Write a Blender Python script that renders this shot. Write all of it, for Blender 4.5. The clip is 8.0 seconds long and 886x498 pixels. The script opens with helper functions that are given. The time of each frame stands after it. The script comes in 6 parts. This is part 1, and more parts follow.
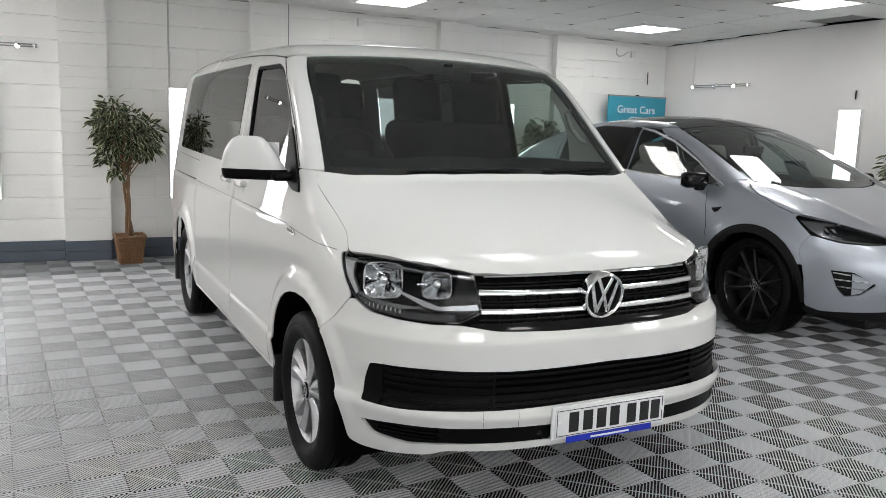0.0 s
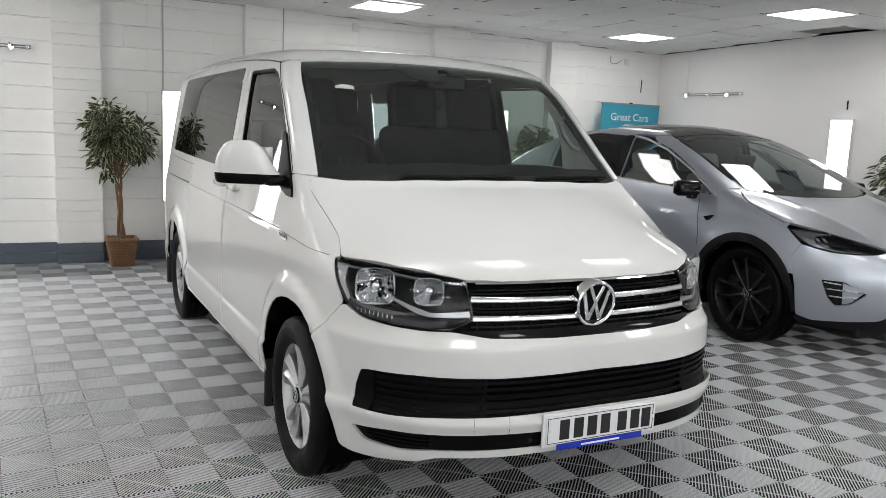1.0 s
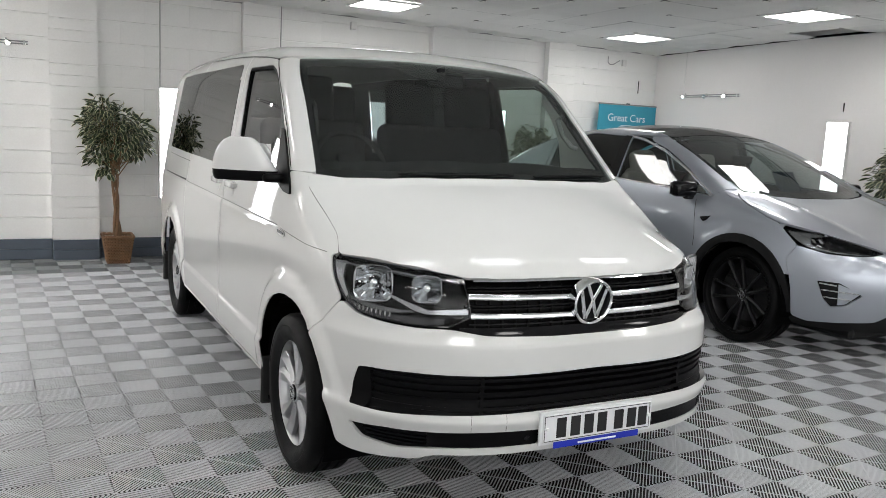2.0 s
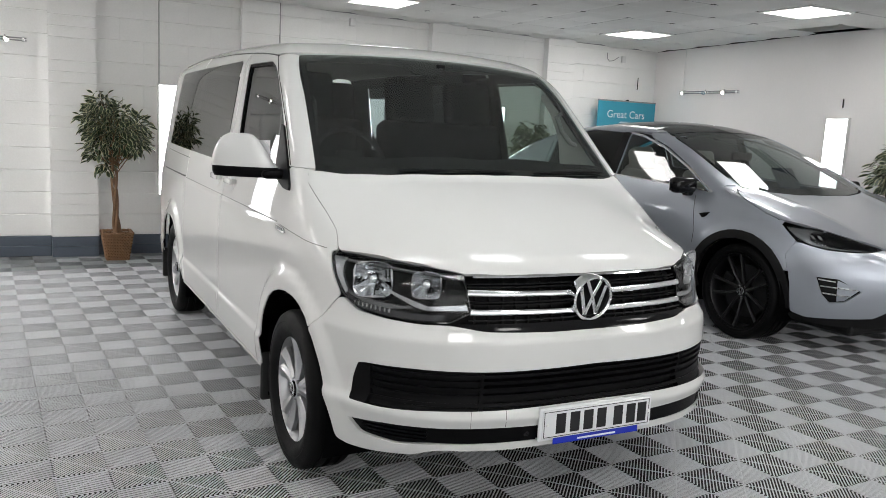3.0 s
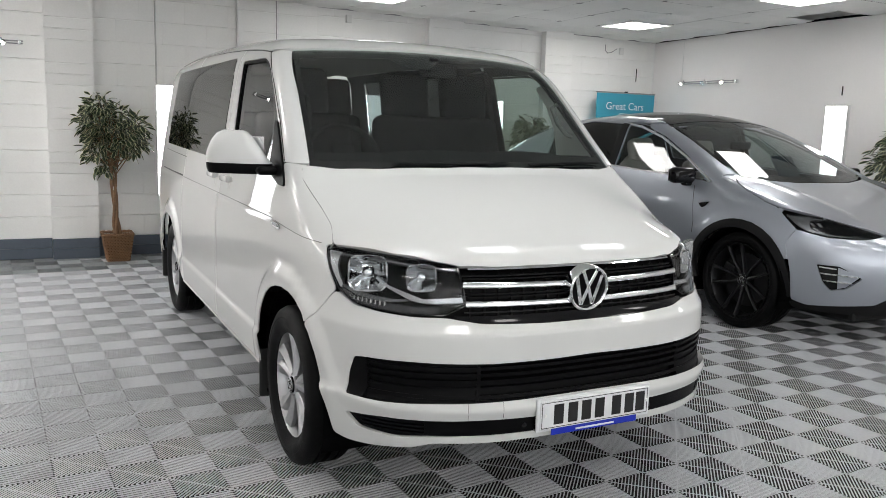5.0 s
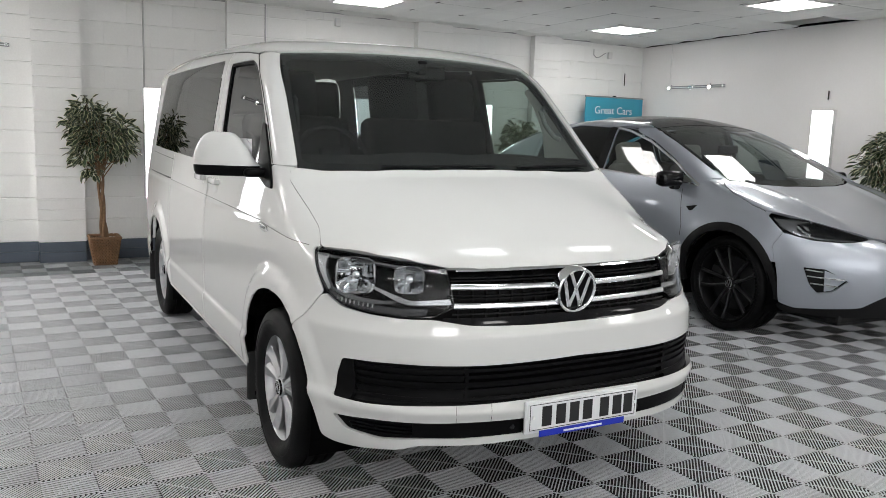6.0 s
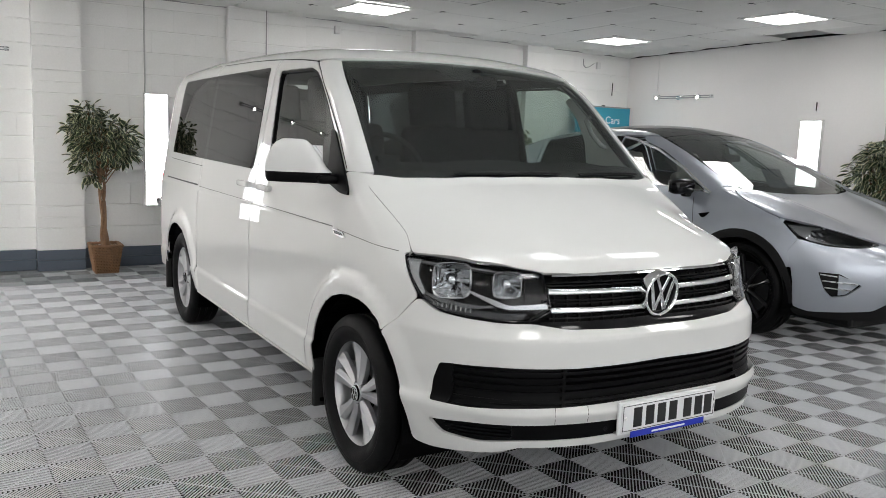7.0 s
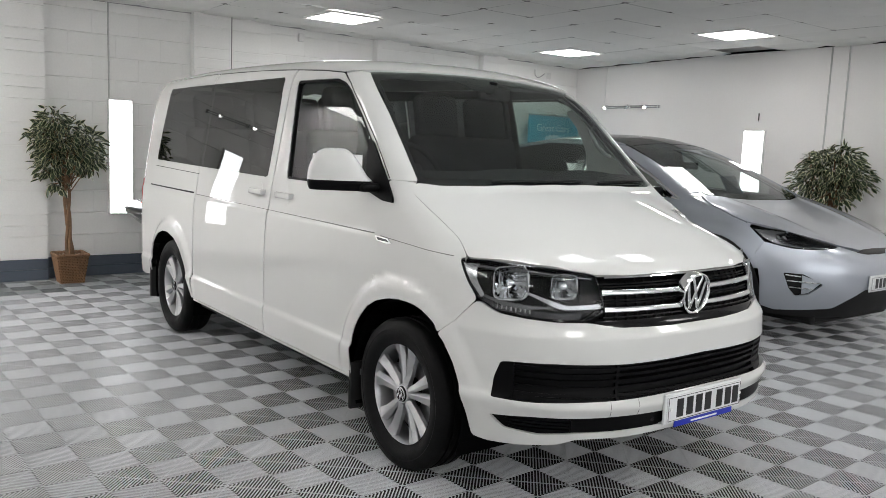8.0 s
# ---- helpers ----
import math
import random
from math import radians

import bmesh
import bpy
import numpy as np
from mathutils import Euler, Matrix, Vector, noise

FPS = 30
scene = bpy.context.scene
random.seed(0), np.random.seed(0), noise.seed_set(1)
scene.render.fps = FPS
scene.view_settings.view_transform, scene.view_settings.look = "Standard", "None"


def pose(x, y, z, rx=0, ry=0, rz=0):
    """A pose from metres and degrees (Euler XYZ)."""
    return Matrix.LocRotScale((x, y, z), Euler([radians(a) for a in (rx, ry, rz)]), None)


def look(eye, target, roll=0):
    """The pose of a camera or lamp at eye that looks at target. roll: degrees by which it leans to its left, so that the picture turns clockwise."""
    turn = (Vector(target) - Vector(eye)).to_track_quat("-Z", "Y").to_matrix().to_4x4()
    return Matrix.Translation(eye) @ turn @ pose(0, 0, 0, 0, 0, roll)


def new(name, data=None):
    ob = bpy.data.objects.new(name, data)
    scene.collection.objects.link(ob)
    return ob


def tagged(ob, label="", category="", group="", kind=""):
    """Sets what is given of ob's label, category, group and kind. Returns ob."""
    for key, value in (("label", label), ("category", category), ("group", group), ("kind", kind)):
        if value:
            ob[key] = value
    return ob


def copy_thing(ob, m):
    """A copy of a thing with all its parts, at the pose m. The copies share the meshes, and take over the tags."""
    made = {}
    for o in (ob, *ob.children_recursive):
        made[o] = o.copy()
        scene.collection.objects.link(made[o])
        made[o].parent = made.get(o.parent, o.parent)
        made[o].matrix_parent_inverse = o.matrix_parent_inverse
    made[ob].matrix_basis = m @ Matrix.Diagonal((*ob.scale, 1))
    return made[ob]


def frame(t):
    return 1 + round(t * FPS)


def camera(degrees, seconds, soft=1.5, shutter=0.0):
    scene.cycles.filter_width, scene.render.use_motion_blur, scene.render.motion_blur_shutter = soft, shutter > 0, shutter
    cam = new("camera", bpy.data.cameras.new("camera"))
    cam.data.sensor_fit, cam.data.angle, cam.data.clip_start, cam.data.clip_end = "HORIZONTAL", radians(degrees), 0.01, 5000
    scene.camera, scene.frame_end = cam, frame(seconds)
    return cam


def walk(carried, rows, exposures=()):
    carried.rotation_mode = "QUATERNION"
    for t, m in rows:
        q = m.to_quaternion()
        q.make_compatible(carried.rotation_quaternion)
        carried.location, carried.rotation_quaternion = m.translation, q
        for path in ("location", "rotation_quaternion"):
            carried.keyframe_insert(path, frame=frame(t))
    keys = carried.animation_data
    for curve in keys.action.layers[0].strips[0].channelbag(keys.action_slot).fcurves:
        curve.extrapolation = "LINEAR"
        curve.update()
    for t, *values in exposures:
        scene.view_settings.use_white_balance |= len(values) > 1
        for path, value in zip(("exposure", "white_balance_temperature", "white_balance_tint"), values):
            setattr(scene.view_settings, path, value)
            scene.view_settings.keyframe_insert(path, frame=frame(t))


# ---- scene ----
from mathutils.geometry import delaunay_2d_cdt

cam = camera(57.6, 8.0, soft=0.5)
PATH = [
    (0, (-1.898, -2.33, 1.499), (-1.009, -0.564, 1.194), 1.9),
    (0.5, (-1.901, -2.333, 1.502), (-1.006, -0.569, 1.204), 2.1),
    (1, (-1.897, -2.332, 1.505), (-0.992, -0.572, 1.213), 2.5),
    (1.5, (-1.902, -2.33, 1.5), (-0.988, -0.575, 1.212), 2.9),
    (3, (-1.908, -2.332, 1.493), (-0.992, -0.579, 1.194), 2.9),
    (3.5, (-1.906, -2.331, 1.496), (-0.998, -0.576, 1.193), 2.4),
    (4, (-1.903, -2.328, 1.491), (-0.999, -0.571, 1.184), 2.0),
    (5.5, (-1.868, -2.349, 1.474), (-0.958, -0.595, 1.168), 1.7),
    (6, (-1.87, -2.346, 1.469), (-0.939, -0.601, 1.173), 1.9),
    (6.5, (-2.068, -2.237, 1.458), (-1.097, -0.512, 1.174), 2.0),
    (7, (-2.35, -2.134, 1.45), (-1.32, -0.442, 1.177), 2.2),
    (7.5, (-2.626, -2.067, 1.439), (-1.512, -0.426, 1.178), 2.3),
    (8, (-2.891, -1.957, 1.445), (-1.691, -0.376, 1.195), 2.4),
]
walk(cam, [(t, look(eye, target, roll)) for t, eye, target, roll in PATH])


def glide(t, a, b):
    return a + (b - a) * t


# ---- light and world ----
world = bpy.data.worlds.new("world")
world.use_nodes = True
world.node_tree.nodes["Background"].inputs["Color"].default_value = (0.9, 0.95, 1.0, 1)
world.node_tree.nodes["Background"].inputs["Strength"].default_value = 0.8
scene.world = world
PANEL_GLOW, WALL_GLOW, FRONT_FILL_WATTS = 20.0, 9.0, 105.0
FLOOR_Z, CEILING_Z = 0.0, 2.69
WALL_BACK, WALL_RIGHT, WALL_LEFT, WALL_FRONT = 6.68, 6.05, -5.2, -6.5


# ---- materials ----
def mat(name, color, rough=0.5, metal=0.0, coat=0.0, grain=0.0, grain_size=40.0, stain=0.0, stain_size=1.5, bump=0.0, bump_size=200.0, each=0.0, spec=0.5):
    """A surface with fine grain, larger stains, relief and a tone that differs from piece to piece."""
    m = bpy.data.materials.new(name)
    m.use_nodes = True
    n, l = m.node_tree.nodes, m.node_tree.links
    b = n["Principled BSDF"]
    b.inputs["Base Color"].default_value = (*color, 1)
    b.inputs["Roughness"].default_value = rough
    b.inputs["Metallic"].default_value = metal
    b.inputs["Coat Weight"].default_value = coat
    b.inputs["Coat Roughness"].default_value = 0.02
    b.inputs["Specular IOR Level"].default_value = spec
    where = n.new("ShaderNodeTexCoord").outputs["Object"]
    tone = None

    def mixin(value, amount):
        nonlocal tone
        r = n.new("ShaderNodeMapRange")
        l.new(value, r.inputs["Value"])
        r.inputs["To Min"].default_value, r.inputs["To Max"].default_value = 1 - amount, 1 + amount
        if tone is None:
            tone = r.outputs[0]
        else:
            k = n.new("ShaderNodeMath")
            k.operation = "MULTIPLY"
            l.new(tone, k.inputs[0]), l.new(r.outputs[0], k.inputs[1])
            tone = k.outputs[0]

    for amount, size, detail in ((grain, grain_size, 3), (stain, stain_size, 5)):
        if amount:
            t = n.new("ShaderNodeTexNoise")
            t.inputs["Scale"].default_value, t.inputs["Detail"].default_value = size, detail
            l.new(where, t.inputs["Vector"])
            mixin(t.outputs[0], amount * 2)
            if amount == stain:
                r = n.new("ShaderNodeMapRange")
                l.new(t.outputs[0], r.inputs["Value"])
                r.inputs["From Min"].default_value, r.inputs["From Max"].default_value = 0.3, 0.7
                r.inputs["To Min"].default_value, r.inputs["To Max"].default_value = rough * 0.85, min(1, rough * 1.15)
                l.new(r.outputs[0], b.inputs["Roughness"])
    if each:
        mixin(n.new("ShaderNodeObjectInfo").outputs["Random"], each)
    if tone is not None:
        x = n.new("ShaderNodeMix")
        x.data_type, x.blend_type = "RGBA", "MULTIPLY"
        x.inputs["Factor"].default_value = 1
        x.inputs["A"].default_value = (*color, 1)
        l.new(tone, x.inputs["B"])
        l.new(x.outputs["Result"], b.inputs["Base Color"])
    if bump:
        t = n.new("ShaderNodeTexNoise")
        t.inputs["Scale"].default_value, t.inputs["Detail"].default_value = bump_size, 4
        l.new(where, t.inputs["Vector"])
        p = n.new("ShaderNodeBump")
        p.inputs["Strength"].default_value, p.inputs["Distance"].default_value = 1.0, bump
        l.new(t.outputs[0], p.inputs["Height"])
        l.new(p.outputs[0], b.inputs["Normal"])
    return m


def glow(name, color, strength):
    m = bpy.data.materials.new(name)
    m.use_nodes = True
    n, l = m.node_tree.nodes, m.node_tree.links
    e = n.new("ShaderNodeEmission")
    e.inputs["Color"].default_value, e.inputs["Strength"].default_value = (*color, 1), strength
    l.new(e.outputs[0], n["Material Output"].inputs["Surface"])
    return m


def pane(name, tint, ior=1.5):
    """Thin glass: see-through with its tint, and a clear mirror at a slant."""
    m = bpy.data.materials.new(name)
    m.use_nodes = True
    n, l = m.node_tree.nodes, m.node_tree.links
    t, g, f, x = n.new("ShaderNodeBsdfTransparent"), n.new("ShaderNodeBsdfGlossy"), n.new("ShaderNodeLayerWeight"), n.new("ShaderNodeMixShader")
    p, q = n.new("ShaderNodeMath"), n.new("ShaderNodeMapRange")
    p.operation = "POWER"
    p.inputs[1].default_value = 5.0
    q.inputs["To Min"].default_value = 2.0 * ((ior - 1) / (ior + 1)) ** 2
    t.inputs["Color"].default_value = (*tint, 1)
    g.inputs["Roughness"].default_value = 0.0
    f.inputs["Blend"].default_value = 0.5
    l.new(f.outputs["Facing"], p.inputs[0]), l.new(p.outputs[0], q.inputs["Value"])
    l.new(q.outputs[0], x.inputs[0]), l.new(t.outputs[0], x.inputs[1]), l.new(g.outputs[0], x.inputs[2])
    l.new(x.outputs[0], n["Material Output"].inputs["Surface"])
    return m


PAINT = mat("white_paint", (0.64, 0.645, 0.634), 0.6, coat=1.0, spec=0.0, grain=0.004, grain_size=900, stain=0.01, stain_size=3)
SILVER = mat("silver_paint", (0.50, 0.535, 0.60), 0.36, metal=0.6, coat=1.0, grain=0.03, grain_size=1500, stain=0.01)
GREY_PAINT = mat("grey_paint", (0.06, 0.063, 0.07), 0.35, metal=0.6, coat=1.0, grain=0.02, grain_size=900)
TRIM = mat("inner_trim", (0.012, 0.0125, 0.013), 0.75, spec=0.2, grain=0.1, grain_size=90, stain=0.06, bump=0.0006)
HEADLINER = mat("headliner", (0.16, 0.16, 0.158), 0.9, grain=0.06, grain_size=140, stain=0.03, bump=0.0004)
BLACK = mat("black_plastic", (0.004, 0.004, 0.0045), 0.40, spec=0.07, grain=0.12, grain_size=300, stain=0.08, bump=0.0002, bump_size=500)
GLOSS = mat("gloss_black", (0.004, 0.004, 0.005), 0.10, coat=0.0, spec=0.3, grain=0.05)
CHROME = mat("chrome", (0.86, 0.87, 0.88), 0.06, metal=1.0, grain=0.01, stain=0.02)
ALLOY = mat("alloy", (0.52, 0.525, 0.54), 0.34, metal=0.85, coat=0.25, grain=0.03, grain_size=300, stain=0.03, stain_size=12)
DARK_ALLOY = mat("black_alloy", (0.018, 0.018, 0.02), 0.3, metal=0.4, coat=0.6, grain=0.05)
TYRE = mat("tyre", (0.004, 0.004, 0.0044), 0.58, spec=0.14, grain=0.18, grain_size=120, stain=0.15, stain_size=9, bump=0.0006, bump_size=180)
STEEL = mat("steel", (0.35, 0.35, 0.36), 0.4, metal=1.0, grain=0.08, stain=0.1, stain_size=14)
CLEAR = pane("clear_glass", (0.82, 0.91, 0.87), 1.55)
SMOKED = pane("smoked_glass", (0.05, 0.056, 0.056), 1.43)
DOOR_GLASS = pane("door_glass", (0.44, 0.51, 0.48), 1.26)
REAR_GLASS = pane("rear_glass", (0.05, 0.055, 0.055), 1.55)
LENS = pane("lens_cover", (0.94, 0.95, 0.96), 1.27)
FRIT = mat("black_glass_edge", (0.004, 0.004, 0.005), 0.05, spec=0.25, grain=0.05)
RED = mat("red_lens", (0.45, 0.012, 0.02), 0.1, coat=1.0, grain=0.05)
WHITE_WALL = mat("wall_paint", (0.88, 0.88, 0.865), 0.62, grain=0.02, grain_size=60, stain=0.025, stain_size=2.2, bump=0.0012, bump_size=70, each=0.012)
PLASTER = mat("plaster", (0.87, 0.855, 0.845), 0.7, grain=0.012, grain_size=40, stain=0.025, stain_size=1.1, bump=0.0008, bump_size=30)
SKIRT = mat("skirting_paint", (0.085, 0.105, 0.135), 0.45, grain=0.05, grain_size=50, stain=0.08, stain_size=3, bump=0.0008, bump_size=80)
CEIL = mat("ceiling_board", (0.80, 0.80, 0.78), 0.85, grain=0.03, grain_size=160, stain=0.03, stain_size=1.3, bump=0.0006, bump_size=220)
# near-black in place of unlit depth above the ceiling and inside the vehicles
UNLIT_BLACK = mat("unlit_black", (0.006, 0.006, 0.006), 0.9, grain=0.1)
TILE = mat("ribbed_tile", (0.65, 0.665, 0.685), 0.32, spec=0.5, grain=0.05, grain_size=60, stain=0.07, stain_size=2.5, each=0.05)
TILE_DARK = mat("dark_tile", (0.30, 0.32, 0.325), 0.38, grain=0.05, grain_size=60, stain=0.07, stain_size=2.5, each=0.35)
# near-black in place of the shade deep between the tiles' ribs
GAP_SHADE = mat("gap_shade", (0.006, 0.006, 0.006), 0.8, grain=0.2, grain_size=30, stain=0.2)
LED = glow("led_panel", (1.0, 0.975, 0.955), PANEL_GLOW)
LED_FAINT = glow("led_panel_faint", (0.97, 0.985, 1.0), 8.0)
LED_SOFT = glow("led_panel_soft", (1.0, 0.98, 0.955), 14.5)
LED_WALL = glow("led_wall_panel", (0.96, 0.98, 1.0), WALL_GLOW)
ENAMEL = mat("white_enamel", (0.78, 0.78, 0.77), 0.4, grain=0.02, stain=0.02)


# ---- mesh helpers ----
def mesh_of(name, verts, faces, mats, which=None, smooth=False):
    me = bpy.data.meshes.new(name)
    me.from_pydata([tuple(map(float, v)) for v in verts], [], [tuple(map(int, f)) for f in faces])
    for m in mats if isinstance(mats, (list, tuple)) else [mats]:
        me.materials.append(m)
    if which is not None:
        me.polygons.foreach_set("material_index", which)
    if smooth:
        me.polygons.foreach_set("use_smooth", [True] * len(me.polygons))
    me.update()
    return me


def empty(name, m=None, parent=None):
    ob = new(name)
    ob.empty_display_size = 0.2
    if parent:
        ob.parent = parent
    if m is not None:
        ob.matrix_local = m
    return ob


def add(name, me, parent=None, m=None, label=""):
    ob = new(name, me)
    ob.parent = parent
    if m is not None:
        ob.matrix_local = m
    return tagged(ob, label) if label else ob


def part(name, bm, material, parent=None, label="", m=None, smooth=None):
    """Links a bmesh as one mesh object. smooth: shade smooth below this angle in degrees."""
    me = bpy.data.meshes.new(name)
    bm.normal_update()
    bm.to_mesh(me)
    bm.free()
    me.materials.append(material)
    if smooth:
        me.polygons.foreach_set("use_smooth", [True] * len(me.polygons))
        me.set_sharp_from_angle(angle=radians(smooth))
    return add(name, me, parent, m, label)


def box(bm, x0, x1, y0, y1, z0, z1, bevel=0.0, m=None, segments=2):
    made = bmesh.ops.create_cube(bm, size=1)["verts"]
    bmesh.ops.transform(bm, verts=made, matrix=Matrix.Translation(((x0 + x1) / 2, (y0 + y1) / 2, (z0 + z1) / 2)) @ Matrix.Diagonal((x1 - x0, y1 - y0, z1 - z0, 1)))
    if bevel:
        edges = list({e for v in made for e in v.link_edges})
        made = bmesh.ops.bevel(bm, geom=edges, offset=bevel, segments=segments, affect="EDGES", profile=0.5)["verts"]
    if m is not None:
        bmesh.ops.transform(bm, verts=list({v for v in made}), matrix=m)
    return made


def a_box(*a, **k):
    bm = bmesh.new()
    box(bm, *a, **k)
    return bm


def lathe(rows, n=32, axis="z", closed=False):
    """A turned form from rows of (radius, height)."""
    bm = bmesh.new()
    rings = []
    for r, h in rows:
        ring = []
        for i in range(n):
            a = 2 * math.pi * i / n
            p = (r * math.cos(a), r * math.sin(a), h)
            ring.append(bm.verts.new((p[2], p[0], p[1]) if axis == "x" else (p[0], p[2], p[1]) if axis == "y" else p))
        rings.append(ring)
    pairs = list(zip(rings, rings[1:])) + ([(rings[-1], rings[0])] if closed else [])
    for a, b in pairs:
        for i in range(n):
            bm.faces.new((a[i], a[(i + 1) % n], b[(i + 1) % n], b[i]))
    if not closed:
        for ring in (rings[0], rings[-1]):
            bm.faces.new(ring)
    bmesh.ops.recalc_face_normals(bm, faces=bm.faces)
    return bm


def tube(points, radius, n=8, taper=1.0):
    """A round bar along a line of places."""
    bm = bmesh.new()
    pts = [Vector(p) for p in points]
    rings = []
    side = None
    for i, p in enumerate(pts):
        d = (pts[min(i + 1, len(pts) - 1)] - pts[max(i - 1, 0)]).normalized()
        if side is None:
            side = d.orthogonal().normalized()
        side = (side - d * side.dot(d)).normalized()
        up = d.cross(side)
        r = radius * glide(i / max(1, len(pts) - 1), 1, taper)
        rings.append([bm.verts.new(p + (side * math.cos(2 * math.pi * k / n) + up * math.sin(2 * math.pi * k / n)) * r) for k in range(n)])
    for a, b in zip(rings, rings[1:]):
        for k in range(n):
            bm.faces.new((a[k], a[(k + 1) % n], b[(k + 1) % n], b[k]))
    bm.faces.new(rings[0][::-1]), bm.faces.new(rings[-1])
    return bm


def join(bms):
    """One bmesh out of several."""
    out = bmesh.new()
    for b in bms:
        me = bpy.data.meshes.new("joined")
        b.to_mesh(me)
        b.free()
        out.from_mesh(me)
        bpy.data.meshes.remove(me)
    return out


def moved(bm, m):
    bmesh.ops.transform(bm, verts=bm.verts, matrix=m)
    return bm


def plate(outline, depth, bevel=0.0):
    """A flat outline in x and z, thick along y from nought to depth."""
    bm = bmesh.new()
    f = bm.faces.new([bm.verts.new((x, 0, z)) for x, z in outline])
    more = bmesh.ops.extrude_face_region(bm, geom=[f])["geom"]
    bmesh.ops.translate(bm, verts=[v for v in more if isinstance(v, bmesh.types.BMVert)], vec=(0, depth, 0))
    bmesh.ops.recalc_face_normals(bm, faces=bm.faces)
    if bevel:
        bmesh.ops.bevel(bm, geom=list(bm.edges), offset=bevel, segments=2, affect="EDGES", profile=0.5)
    return bm


# ---- curves and skins ----
def spline(ks, vs):
    """A natural cubic through (ks, vs), straight beyond its ends."""
    k, v = np.array(ks, float), np.array(vs, float)
    n, h = len(k), np.diff(k)
    a, b = np.eye(n), np.zeros(n)
    for i in range(1, n - 1):
        a[i, i - 1:i + 2] = h[i - 1], 2 * (h[i - 1] + h[i]), h[i]
        b[i] = 6 * ((v[i + 1] - v[i]) / h[i] - (v[i] - v[i - 1]) / h[i - 1])
    m = np.linalg.solve(a, b)

    def f(x):
        x = np.asarray(x, float)
        i = np.clip(np.searchsorted(k, x) - 1, 0, n - 2)
        q = np.clip(x, k[0], k[-1])
        p, r, w = q - k[i], k[i + 1] - q, h[i]
        y = m[i] * r**3 / (6 * w) + m[i + 1] * p**3 / (6 * w) + (v[i] / w - m[i] * w / 6) * r + (v[i + 1] / w - m[i + 1] * w / 6) * p
        s0 = (v[1] - v[0]) / h[0] - h[0] * m[1] / 6
        s1 = (v[-1] - v[-2]) / h[-1] + h[-1] * m[-2] / 6
        return y + np.minimum(x - k[0], 0) * s0 + np.maximum(x - k[-1], 0) * s1
    return f


def smax(a, b, r):
    h = np.maximum(r - np.abs(a - b), 0) / r
    return np.maximum(a, b) + h * h * r / 4


def smin(a, b, r):
    return -smax(-a, -b, r)


def step(x, w):
    t = np.clip(x / w + 0.5, 0, 1)
    return t * t * (3 - 2 * t)


VAN_X = spline([0.2, 0.32, 0.45, 0.62, 0.8, 1.0, 1.2, 1.3, 1.55, 1.8, 1.95], [0.905, 0.918, 0.930, 0.938, 0.938, 0.928, 0.903, 0.886, 0.845, 0.800, 0.770])
VAN_Y0 = spline([0.15, 0.25, 0.33, 0.42, 0.435, 0.455, 0.475, 0.495, 0.6, 0.65, 0.70, 0.722, 0.731, 0.739, 0.750, 0.768, 0.82, 0.92, 1.0], [0.10, 0.045, 0.015, 0.004, 0.0, -0.010, -0.009, 0.006, 0.017, 0.0205, 0.0240, 0.0258, 0.0275, 0.0330, 0.0430, 0.058, 0.080, 0.10, 0.12])
VAN_HOOD = spline([0.05, 0.115, 0.2, 0.3, 0.5, 0.75, 0.95, 1.2], [0.930, 0.980, 1.029, 1.079, 1.164, 1.244, 1.296, 1.36])
VAN_DROP = spline([0.1, 0.3, 0.6, 0.8, 1.0, 1.2], [0.13, 0.16, 0.18, 0.12, 0.055, 0.03])
VAN_ROOF = spline([1.3, 1.5, 1.7, 2.2, 3.0, 4.0, 4.8], [1.817, 1.867, 1.897, 1.929, 1.948, 1.945, 1.917])


def van_skin(x, y, z):
    """Below nought inside the van's body; y runs to its rear, its nose at nought."""
    x = np.abs(x)
    wide = VAN_X(z) - 0.007 * step(z - 1.045, 0.014) + 0.013 * step(0.488 - z, 0.030) - 0.03 * step(y - 4.3, 1.6)
    for ay, az in ((0.915, 0.36), (3.95, 0.335)):
        far = np.hypot(y - ay, z - az)
        wide = wide + 0.020 * step(0.500 - far, 0.06) * step(z - 0.40, 0.25)
    b = np.clip(1 - (y - VAN_Y0(z)) / 0.95, 0, None)
    g = (((x / wide) ** 3 + b**3) ** (1 / 3) - 1) * 0.9
    hood = (z - VAN_HOOD(y) + VAN_DROP(y) * (x / 0.864) ** 3) * 0.92
    glass = (0.84 + 1.13 * (z - 1.285) + 0.156 * (x / 0.8) ** 2 - y) * 0.66
    f = smax(g, smin(hood, glass, 0.012), 0.07)
    f = smax(f, z - VAN_ROOF(y) + 0.034 * (x / 0.72) ** 2, 0.15)
    return smax(f, y - 4.90 + 0.10 * (x / 0.9) ** 4 + 0.06 * np.clip(z - 1.2, 0, 1), 0.12)


def cast(skin, p, d, far, n=160):
    """The first place at which rays from the places p along d meet the skin, within far."""
    p, d = np.atleast_2d(p).astype(float), np.broadcast_to(np.asarray(d, float), np.atleast_2d(p).shape)
    lo, hit = np.zeros(len(p)), np.zeros(len(p), bool)
    for s in np.linspace(0, far, n)[1:]:
        inside = skin(*(p + d * s).T) < 0
        hit |= inside
        lo = np.where(hit, lo, s)
    hi = lo + far / (n - 1)
    for _ in range(22):
        mid = (lo + hi) / 2
        inside = skin(*(p + d * mid[:, None]).T) < 0
        hi, lo = np.where(inside, mid, hi), np.where(inside, lo, mid)
    return p + d * hi[:, None], hit


